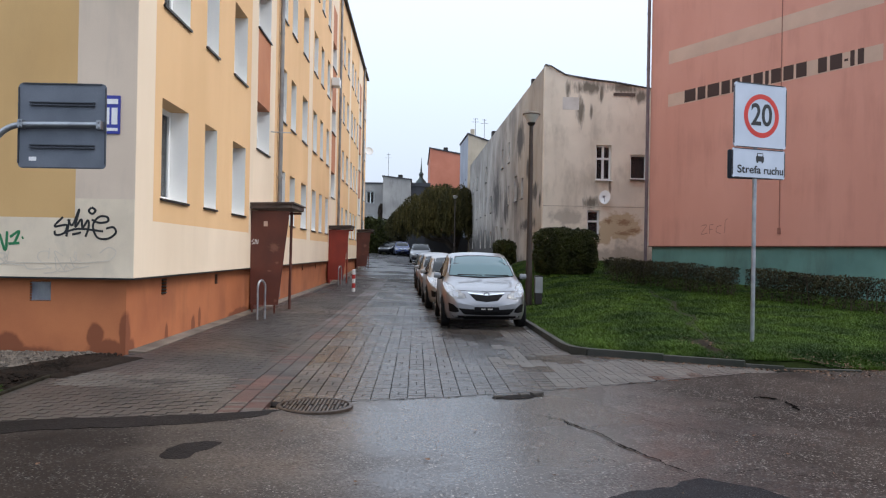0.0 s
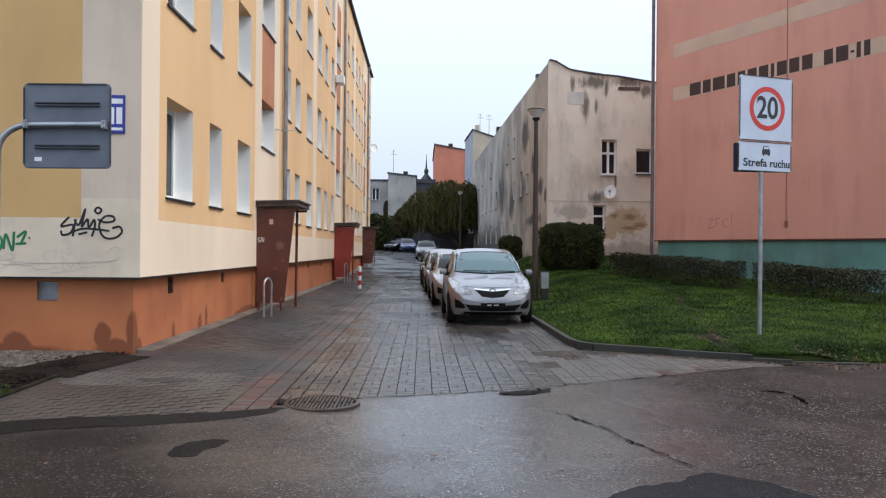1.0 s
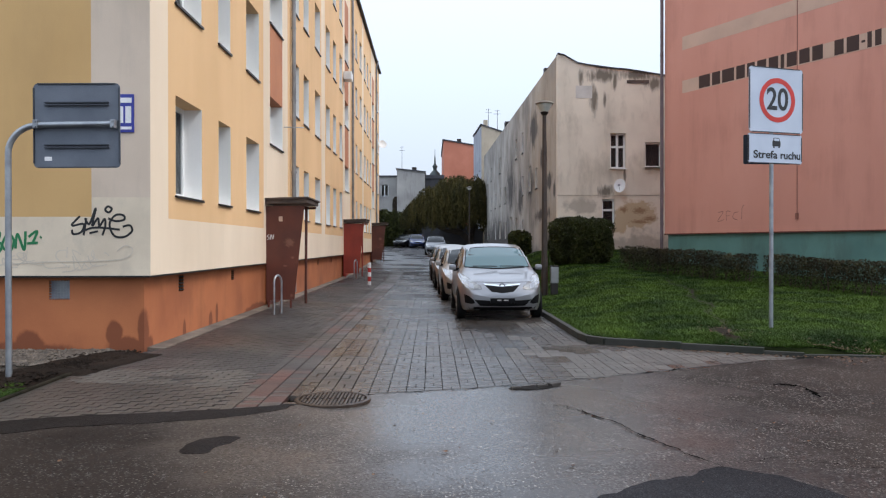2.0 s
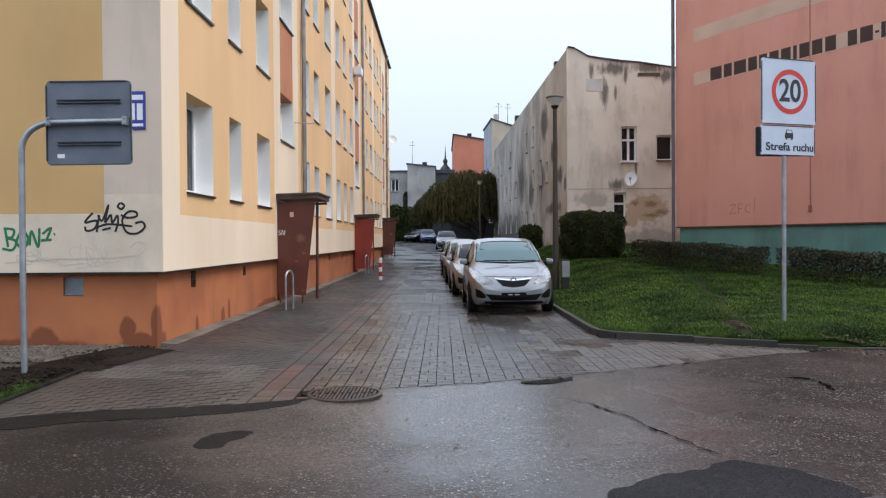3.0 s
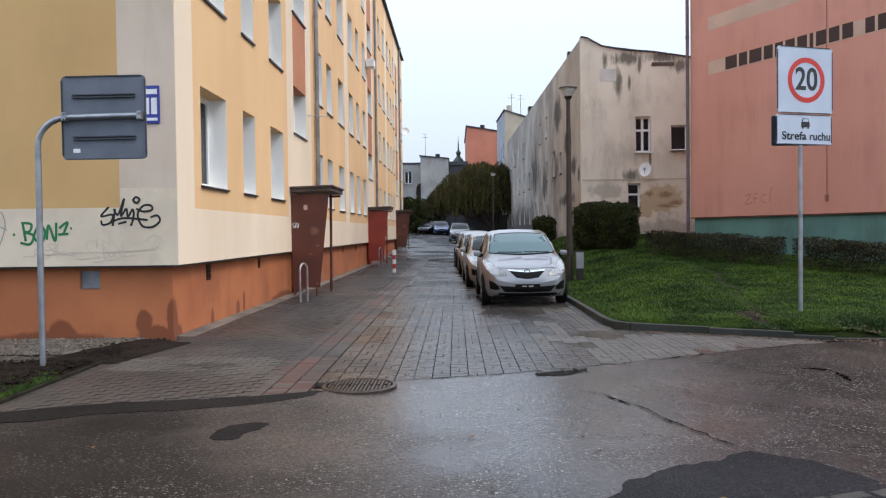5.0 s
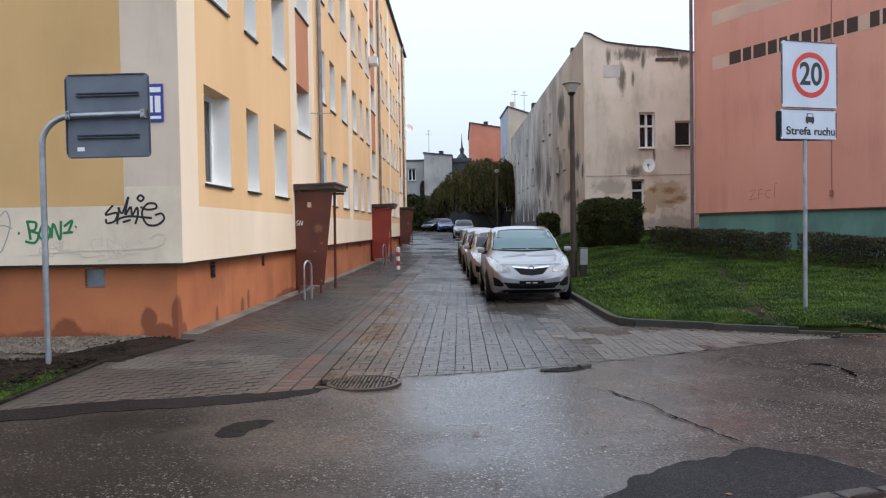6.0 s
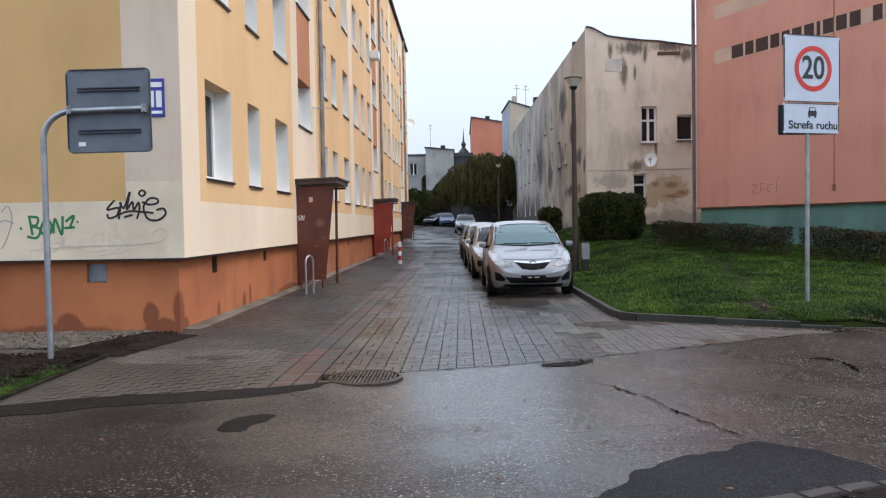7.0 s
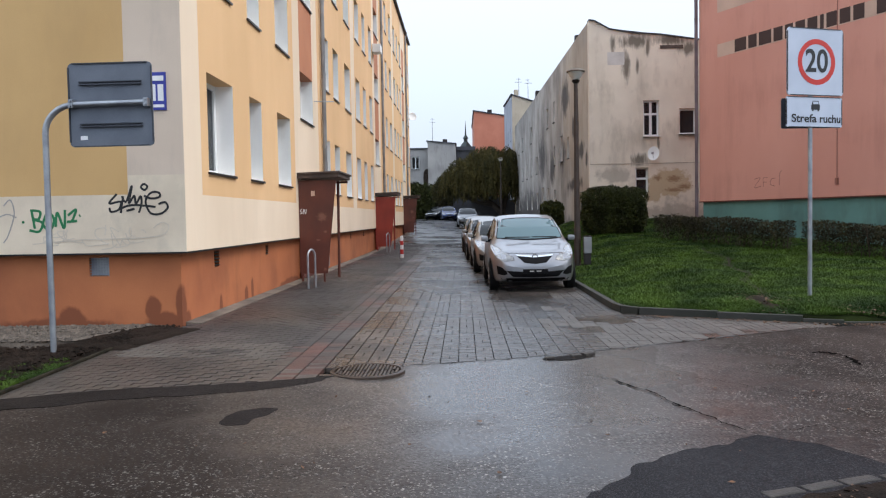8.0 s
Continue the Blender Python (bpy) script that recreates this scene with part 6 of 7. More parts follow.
# ---------- cars ----------
def car(at, rz, label, colour, length=4.29, width=1.81, height=1.61, hood=1.0, detail=True, group="parked cars"):
    """A parked car, its front towards -y, the origin on the ground under its nose."""
    c = thing("car", label, "car", at, rz, group)
    k, hw = length / 4.29, width / 2
    hs = height / 1.61
    kv = np.array([0, 0.05, 0.15, 0.35, 0.7, 1.0, 1.12, 1.6, 2.05, 2.6, 3.3, 3.85, 4.12, 4.29]) * k
    top = np.array([0.6, 0.69, 0.77, 0.85, 0.93 * hood, 1.0 * hood, 1.05 * hood, 1.33, 1.52, 1.61, 1.585, 1.49, 1.15, 0.8]) * hs
    low = np.array([0.34, 0.27, 0.21, 0.19, 0.2, 0.2, 0.2, 0.2, 0.2, 0.2, 0.2, 0.24, 0.3, 0.42])
    wid = np.array([0.56, 0.68, 0.77, 0.845, 0.885, 0.9, 0.903, 0.905, 0.905, 0.905, 0.905, 0.88, 0.82, 0.7]) * width / 1.81
    belt = np.array([0.53, 0.61, 0.68, 0.76, 0.84, 0.9, 0.93, 0.96, 0.98, 1.0, 1.02, 1.0, 0.95, 0.7]) * hs
    upper = np.array([0.42, 0.51, 0.58, 0.66, 0.72, 0.76, 0.775, 0.735, 0.685, 0.69, 0.68, 0.64, 0.68, 0.55]) * width / 1.81
    v = np.concatenate([np.linspace(0, 0.4, 17), np.linspace(0.45, length, 56)])

    def soft(a_):
        fine = np.interp(v, kv, a_)
        for _ in range(2):
            fine[1:-1] = 0.25 * fine[:-2] + 0.5 * fine[1:-1] + 0.25 * fine[2:]
        return fine

    T, L_, W_, B_, U_ = (soft(a_) for a_ in (top, low, wid, belt, upper))
    bm, rings = bmesh.new(), []
    for i in range(len(v)):
        crown = 0.03 + 0.025 * (T[i] > 1.4)
        half = [(0, T[i]), (U_[i] * 0.5, T[i] - crown * 0.2), (U_[i] * 0.85, T[i] - crown * 0.6), (U_[i], T[i] - crown * 1.5),
                (U_[i] * 0.5 + W_[i] * 0.5, (T[i] - crown * 1.5) * 0.5 + B_[i] * 0.5), (W_[i] * 0.985, B_[i] + 0.015), (W_[i], B_[i] - 0.03),
                (W_[i] + 0.008, B_[i] * 0.6 + L_[i] * 0.4), (W_[i] + 0.004, L_[i] + 0.22), (W_[i] - 0.02, L_[i] + 0.1), (W_[i] * 0.93, L_[i] + 0.02), (W_[i] * 0.7, L_[i])]
        pts = [(-x, z) for x, z in half[:0:-1]] + half
        rings.append([bm.verts.new((x, v[i], z)) for x, z in pts])
    for a_, b_ in zip(rings, rings[1:]):
        for j in range(len(a_) - 1):
            bm.faces.new((a_[j], a_[j + 1], b_[j + 1], b_[j]))
        bm.faces.new((a_[-1], a_[0], b_[0], b_[-1]))
    # rounded nose
    outer, zc = rings[0], 0.46
    for f_, d_ in ((0.8, -0.014), (0.5, -0.022), (0.2, -0.025)):
        inner = [bm.verts.new((v_.co.x * f_, d_, zc + (v_.co.z - zc) * f_)) for v_ in rings[0]]
        for j in range(len(inner)):
            bm.faces.new((outer[j], outer[(j + 1) % len(inner)], inner[(j + 1) % len(inner)], inner[j]))
        outer = inner
    bm.faces.new(outer[::-1])
    bm.faces.new(rings[-1])
    bmesh.ops.recalc_face_normals(bm, faces=bm.faces)
    tree = BVHTree.FromBMesh(bm)
    body = part("body", bm, colour, c, smooth=True)

    def skin(name, upper_line, lower_line, material, off, parent=c, way="front", nz=6, label=""):
        """A panel laid on the body between two lines, seen from the front or from a side."""
        n = 14
        up = np.array([[np.interp(t, np.linspace(0, 1, len(upper_line)), [p[d] for p in upper_line]) for d in (0, 1)] for t in np.linspace(0, 1, n)])
        lo = np.array([[np.interp(t, np.linspace(0, 1, len(lower_line)), [p[d] for p in lower_line]) for d in (0, 1)] for t in np.linspace(0, 1, n)])
        b2, grid = bmesh.new(), []
        for r in np.linspace(0, 1, nz):
            row = []
            for p in up * (1 - r) + lo * r:
                if way == "front":
                    hit = tree.ray_cast(Vector((p[0], -1, p[1])), Vector((0, 1, 0)))[0]
                    q = Vector((p[0], (hit.y if hit else 0.3) - off, p[1]))
                elif way == "rear":
                    hit = tree.ray_cast(Vector((p[0], length + 1, p[1])), Vector((0, -1, 0)))[0]
                    q = Vector((p[0], (hit.y if hit else length - 0.3) + off, p[1]))
                else:
                    sg = 1 if way == "right" else -1
                    hit = tree.ray_cast(Vector((sg * 3, p[0], p[1])), Vector((-sg, 0, 0)))[0]
                    q = Vector(((hit.x if hit else sg * hw * 0.8) + sg * off, p[0], p[1]))
                row.append(b2.verts.new(q))
            grid.append(row)
        for a_, b_ in zip(grid, grid[1:]):
            for j in range(n - 1):
                b2.faces.new((a_[j], a_[j + 1], b_[j + 1], b_[j]))
        return part(name, b2, material, parent, label, smooth=True)

    s_, w_ = hs, width / 1.81
    zb = 1.075 * hood * s_
    skin("windscreen", [(-0.625 * w_, 1.475 * s_), (-0.3, 1.505 * s_), (0, 1.51 * s_), (0.3, 1.505 * s_), (0.625 * w_, 1.475 * s_)], [(-0.725 * w_, zb + 0.02), (-0.35, zb), (0, zb - 0.01), (0.35, zb), (0.725 * w_, zb + 0.02)], CARGLASS if detail else SIDEGLASS, 0.024, nz=16, label="tinted windscreen")
    if detail:
        skin("windscreen_seal", [(-0.645 * w_, 1.49 * s_), (-0.3, 1.525 * s_), (0, 1.53 * s_), (0.3, 1.525 * s_), (0.645 * w_, 1.49 * s_)], [(-0.745 * w_, zb + 0.01), (-0.35, zb - 0.01), (0, zb - 0.02), (0.35, zb - 0.01), (0.745 * w_, zb + 0.01)], BLACKPLASTIC, 0.018, nz=16)
    skin("cowl", [(-0.72 * w_, zb + 0.015), (0, zb - 0.012), (0.72 * w_, zb + 0.015)], [(-0.72 * w_, zb - 0.005), (0, zb - 0.045), (0.72 * w_, zb - 0.005)], BLACKPLASTIC, 0.007, nz=3)
    for way in ("left", "right"):
        skin("side_window", [(1.55 * k, 1.27 * s_), (2.0 * k, 1.43 * s_), (2.25 * k, 1.46 * s_)], [(1.3 * k, 1.04 * s_), (2.25 * k, 1.05 * s_)], SIDEGLASS, 0.006, way=way)
        skin("side_window", [(2.33 * k, 1.465 * s_), (3.0 * k, 1.47 * s_), (3.5 * k, 1.4 * s_)], [(2.33 * k, 1.05 * s_), (3.62 * k, 1.1 * s_)], SIDEGLASS, 0.006, way=way)
    skin("rear_window", [(-0.5, 1.4 * s_), (0.5, 1.4 * s_)], [(-0.58, 1.1 * s_), (0.58, 1.1 * s_)], CARGLASS, 0.006, way="rear")
    # front
    skin("grille", [(-0.37, 0.735 * s_), (0, 0.70 * s_), (0.37, 0.735 * s_)], [(-0.23, 0.605 * s_), (0, 0.575 * s_), (0.23, 0.605 * s_)], BLACKPLASTIC, 0.006, nz=5)
    skin("chrome_bar", [(-0.4, 0.77 * s_), (0, 0.738 * s_), (0.4, 0.77 * s_)], [(-0.37, 0.742 * s_), (0, 0.708 * s_), (0.37, 0.742 * s_)], CHROME, 0.012, nz=3)
    skin("air_intake", [(-0.6 * w_, 0.455), (-0.3, 0.435), (0, 0.43), (0.3, 0.435), (0.6 * w_, 0.455)], [(-0.47 * w_, 0.325), (0, 0.31), (0.47 * w_, 0.325)], BLACKPLASTIC, 0.012, nz=5)
    skin("lower_lip", [(-0.72 * w_, 0.3), (0, 0.29), (0.72 * w_, 0.3)], [(-0.66 * w_, 0.215), (0, 0.215), (0.66 * w_, 0.215)], BLACKPLASTIC, 0.006, nz=3)
    for sg in (-1, 1):
        skin("headlight_rim", [(sg * 0.868 * w_, 0.97 * s_), (sg * 0.75 * w_, 0.92 * s_), (sg * 0.445 * w_, 0.717 * s_)], [(sg * 0.807 * w_, 0.692 * s_), (sg * 0.62 * w_, 0.632 * s_), (sg * 0.427 * w_, 0.652 * s_)], LAMPEDGE, 0.005, nz=6)
        hl = skin("headlight", [(sg * 0.86 * w_, 0.96 * s_), (sg * 0.75 * w_, 0.91 * s_), (sg * 0.46 * w_, 0.71 * s_)], [(sg * 0.80 * w_, 0.70 * s_), (sg * 0.62 * w_, 0.64 * s_), (sg * 0.44 * w_, 0.66 * s_)], LAMPGLASS, 0.008, nz=6, label="clear swept headlight")
        if detail:
            skin("reflector", [(sg * 0.70 * w_, 0.79 * s_), (sg * 0.60 * w_, 0.76 * s_)], [(sg * 0.69 * w_, 0.69 * s_), (sg * 0.6 * w_, 0.67 * s_)], RIM, 0.012, parent=hl, nz=4)
        fog = skin("fog_lamp", [(sg * 0.80 * w_, 0.56), (sg * 0.70 * w_, 0.53), (sg * 0.6 * w_, 0.44)], [(sg * 0.78 * w_, 0.38), (sg * 0.66 * w_, 0.36), (sg * 0.58 * w_, 0.38)], BLACKPLASTIC, 0.006, nz=4)
        mir = bmesh.new()
        box(mir, hw - 0.0 if sg > 0 else -hw - 0.165, hw + 0.165 if sg > 0 else -hw + 0.0, 1.42 * k, 1.54 * k, 1.01 * s_, 1.13 * s_, 0.05)
        m_ = part("mirror", mir, colour, c, smooth=True)
        part("mirror_foot", boxed(min(sg * (hw - 0.1), sg * (hw + 0.06)), max(sg * (hw - 0.1), sg * (hw + 0.06)), 1.44 * k, 1.52 * k, 0.99 * s_, 1.06 * s_, bevel=0.012), BLACKPLASTIC, m_)
    pl = bmesh.new()
    box(pl, -0.26, 0.26, -0.045, 0.0, 0.385, 0.485, 0.006)
    pl_ = part("number_plate", pl, BLACKPLASTIC, c, "dark plate holder with plain bars")
    pb = bmesh.new()
    box(pb, -0.12, -0.03, -0.048, -0.045, 0.43, 0.455)
    box(pb, 0.02, 0.12, -0.048, -0.045, 0.43, 0.455)
    part("plate_bars", pb, FAINTSPRAY, pl_)
    em = bmesh.new()
    ring(em, 0.04, 0.068, 0.0, 24)
    hit = tree.ray_cast(Vector((0, -1, 0.715 * s_)), Vector((0, 1, 0)))[0]
    part("emblem", em, CHROME, c, "plain chrome ring", at=(0, (hit.y if hit else 0) - 0.02, 0.715 * s_))
    if detail:
        for x0, x1 in ((-0.55, 0.0), (0.05, 0.6)):
            wb = bmesh.new()
            rod(wb, (x0, 1.06, zb + 0.03), (x1, 1.1, zb + 0.025), 0.012, n=6)
            part("wiper", wb, BLACKPLASTIC, c)
        seam = [(-0.62, 0.80 * s_), (0, 0.79 * s_), (0.62, 0.80 * s_)]
        skin("bonnet_gap", seam, [(x, z - 0.008) for x, z in seam], BLACKPLASTIC, 0.004, nz=2)
        skin("mirror_base", [(-0.07, 1.5 * s_), (0.07, 1.5 * s_)], [(-0.05, 1.43 * s_), (0.05, 1.43 * s_)], BLACKPLASTIC, 0.01, nz=3)
        for way in ("left", "right"):
            for vv in (1.28, 2.3, 3.35):
                skin("door_gap", [(vv * k, 1.0 * s_), (vv * k + 0.008, 1.0 * s_)], [(vv * k + 0.03, 0.3), (vv * k + 0.038, 0.3)], BLACKPLASTIC, 0.003, way=way, nz=6)
            skin("sill_trim", [(1.25 * k, 0.3), (3.3 * k, 0.3)], [(1.25 * k, 0.22), (3.3 * k, 0.22)], BLACKPLASTIC, 0.004, way=way, nz=2)
    # wheels
    axle = (0.86 * k, 3.5 * k)
    tyre = bmesh.new()
    prof = [(0.2, -0.1), (0.3, -0.1), (0.325, -0.07), (0.325, 0.07), (0.3, 0.1), (0.2, 0.1)]
    lathe(tyre, prof, 28)
    bmesh.ops.rotate(tyre, verts=tyre.verts, cent=(0, 0, 0), matrix=Matrix.Rotation(radians(90), 3, "Y"))
    rim = bmesh.new()
    lathe(rim, [(0.21, -0.08), (0.215, 0.085), (0.19, 0.1), (0.17, 0.06), (0.02, 0.06)], 28)
    for j in range(5):
        t = 2 * math.pi * j / 5
        rod(rim, (0.03 * math.cos(t), 0.03 * math.sin(t), 0.085), (0.19 * math.cos(t), 0.19 * math.sin(t), 0.085), 0.03, 0.024, 8)
    bmesh.ops.rotate(rim, verts=rim.verts, cent=(0, 0, 0), matrix=Matrix.Rotation(radians(90), 3, "Y"))
    tm, rm = mesh_of("wheel", tyre, RUBBER, True), mesh_of("rim", rim, RIM, True)
    for ax in axle:
        for sg in (-1, 1):
            w = shared("wheel", tm, c, (sg * (hw - 0.075), ax, 0.325), 0 if sg > 0 else math.pi)
            shared("rim", rm, w, (0, 0, 0))
            way = "right" if sg > 0 else "left"
            arc = [(ax + 0.37 * math.cos(t), 0.33 + 0.37 * math.sin(t)) for t in np.linspace(math.pi, 0, 15)]
            skin("wheel_arch", arc, [(p[0], 0.235) for p in arc], BLACKPLASTIC, 0.004, way=way, nz=6)
    return c


SILVER = paint("silver_car_paint", 140, 141, 145, 0.6)
CHAMPAGNE = paint("champagne_car_paint", 138, 133, 127, 0.15)
DARKBROWN = paint("dark_brown_car_paint", 70, 58, 52)
DARKGREY = paint("dark_grey_car_paint", 62, 64, 68)
BLACKCAR = paint("black_car_paint", 26, 27, 30)
BLUECAR = paint("blue_car_paint", 44, 62, 110)
WHITECAR = paint("pale_grey_car_paint", 160, 162, 164, 0.3)
car((1.49, 16.1, gz(1.6, 17)), 1.0, "silver compact people carrier with clear headlights", SILVER, height=1.65)
car((1.22, 21.4, gz(1.2, 23)), 1.5, "champagne-coloured estate car behind a silver car", CHAMPAGNE, 4.4, 1.8, 1.58, detail=False)
car((1.0, 27.6, gz(1, 29)), 1.0, "pale beige compact car with a light roof", CHAMPAGNE, 4.1, 1.74, 1.6, detail=False)
car((0.9, 33.4, gz(1, 35)), 1.0, "dark brown off-road car parked in the row", DARKBROWN, 4.4, 1.8, 1.62, detail=False)
car((0.86, 40.5, gz(1, 42)), 1.0, "black estate car parked in the row", BLACKCAR, 4.5, 1.8, 1.5, detail=False)
car((0.4, 66.0, gz(0.4, 67)), 1.0, "dark grey off-road car at the row's end", DARKGREY, 4.6, 1.88, 1.72, detail=False)
car((-1.55, 86.0, gz(-1.5, 88)), 4.0, "blue car standing at the far end of the lane", BLUECAR, 4.4, 1.8, 1.62, detail=False)
car((-3.75, 88.0, gz(-4, 90)), -20.0, "black car standing by far bushes", BLACKCAR, 4.3, 1.75, 1.5, detail=False)
car((-2.75, 92.0, gz(-3, 94)), 0.0, "pale grey car half hidden at the far end", WHITECAR, 4.2, 1.75, 1.5, detail=False)


# ---------- plants ----------
def leaf_mesh(name, pts, size, material, rng, flat=0.0, long=1.0, lean=None):
    """Many small leaves, one rhomb at each point."""
    n = len(pts)
    a_ = rng.normal(size=(n, 3))
    if lean is not None:
        a_ = a_ * 0.35 + np.array(lean)
    a_ /= np.linalg.norm(a_, axis=1, keepdims=True)
    b_ = rng.normal(size=(n, 3))
    b_ -= a_ * (a_ * b_).sum(1, keepdims=True)
    b_ /= np.linalg.norm(b_, axis=1, keepdims=True)
    sz = size * rng.uniform(0.6, 1.3, (n, 1))
    verts = np.stack([pts - a_ * sz * long, pts + b_ * sz * 0.5, pts + a_ * sz * long, pts - b_ * sz * 0.5], 1).reshape(-1, 3)
    faces = np.arange(4 * n).reshape(n, 4)
    return from_np(name, verts, faces, material)


def hedge(p, q, high, wide, label, seed, count):
    rng = np.random.default_rng(seed)
    p, q = np.array(p), np.array(q)
    ln = np.linalg.norm(q - p)
    d = (q - p) / ln
    nrm = np.array([-d[1], d[0]])
    h = thing("hedge", label, "hedge", (*p, lawn_z(*p)), group="hedges along the pink house")
    u = rng.uniform(0, ln, count)
    s = rng.uniform(-0.5, 0.5, count)
    s = np.sign(s) * 0.5 * (np.abs(s) * 2) ** 0.5 * wide
    t = rng.uniform(0, 1, count) ** 0.65
    bump = np.array([0.1 * noise.noise((x * 1.2, seed, 0)) + 0.06 * noise.noise((x * 4, seed, 3)) for x in u])
    zz = t * (high + bump)
    sag = np.where(t < 0.35, rng.uniform(0, 1, count) < 0.45, True)
    u, s, zz = u[sag], s[sag], zz[sag]
    xy = p + np.outer(u, d) + np.outer(s * (1 + 0.25 * np.sin(u * 3)), nrm)
    g = np.array([lawn_z(x, y) for x, y in xy])
    base = np.array([*p, lawn_z(*p)])
    pts = np.c_[xy, g + zz + 0.03] - base
    ob = new("foliage", leaf_mesh("foliage", pts, 0.032, LEAF, rng))
    ob.parent = h
    bm = bmesh.new()
    r2 = random.Random(seed)
    for k in range(int(ln * 9)):
        x, y = p + d * (ln * r2.random()) + nrm * r2.uniform(-0.35, 0.35) * wide
        g0 = lawn_z(x, y)
        b0 = Vector((x, y, g0 - 0.03)) - Vector(base)
        top = b0 + Vector((r2.uniform(-0.2, 0.2), r2.uniform(-0.2, 0.2), high * r2.uniform(0.7, 1.08)))
        rod(bm, b0, top, 0.012, 0.004, 5, False)
    st = tagged(part("stem_wood", bm, TWIG, h), kind="stuff")
    tagged(st, kind="stuff")
    tagged(ob, kind="stuff")


hedge((7.0, 27.5), (9.45, 22.5), 0.82, 0.7, "clipped dark hedge with bare stems below", 3, 15000)
hedge((9.75, 21.9), (11.3, 18.8), 0.85, 0.7, "clipped dark hedge with thin top twigs", 5, 11000)
hedge((11.4, 18.6), (13.5, 14.4), 0.85, 0.7, "clipped dark hedge reaching towards the road", 6, 11000)


def bush(x, y, z, rx, ry, rz, label, seed, count, size=0.035, material=BUSHLEAF, boxy=0.45):
    rng = np.random.default_rng(seed)
    b = thing("bush", label, "bush", (x, y, z))
    v = rng.normal(size=(count, 3))
    v /= np.linalg.norm(v, axis=1, keepdims=True)
    v /= (np.abs(v) ** 5).sum(1, keepdims=True) ** (1 / 5)
    lump = np.array([1 + 0.13 * noise.noise((*(p * 2.2), seed)[:3]) + 0.1 * noise.noise(tuple(p * 6)) for p in v])
    r = (1 - 0.45 * rng.uniform(0, 1, count) ** 2.2) * lump
    pts = v * r[:, None] * np.array([rx, ry, rz]) + np.array([0, 0, rz * 1.0])
    keep = pts[:, 2] > 0.02
    ob = new("foliage", leaf_mesh("foliage", pts[keep], size, material, rng))
    ob.parent = b
    tagged(ob, kind="stuff")
    bm = bmesh.new()
    r2 = random.Random(seed)
    for k in range(14):
        a_ = r2.uniform(0, 6.28)
        rod(bm, (r2.uniform(-0.3, 0.3) * rx, r2.uniform(-0.3, 0.3) * ry, -0.05), (0.75 * rx * math.cos(a_), 0.75 * ry * math.sin(a_), rz * r2.uniform(0.9, 1.7)), 0.025, 0.008, 6, False)
    tagged(part("stem_wood", bm, TWIG, b), kind="stuff")


bush(5.88, 30.2, 0.85, 1.16, 0.95, 0.89, "dense dark green clipped bush before the old house", 1, 46000, 0.038)
bush(4.7, 41.0, 0.7, 0.55, 1.0, 0.8, "dark shrub against the side wall", 2, 9000, 0.07)
bush(-5.4, 93.0, 1.2, 1.9, 1.5, 2.2, "dark overgrown shrub at the street's end", 4, 9000, 0.16)
bush(-3.0, 97.0, 1.3, 2.0, 1.2, 1.9, "dark tangled shrub behind the parked cars", 9, 8000, 0.16, LEAF)
bush(-7.6, 96.0, 1.2, 2.0, 1.5, 1.6, "dark shrub under far house windows", 6, 7000, 0.16)
bush(-4.3, 100.6, 3.6, 0.75, 0.35, 2.1, "brown creeper on the far grey wall", 7, 6000, 0.12, TWIG)


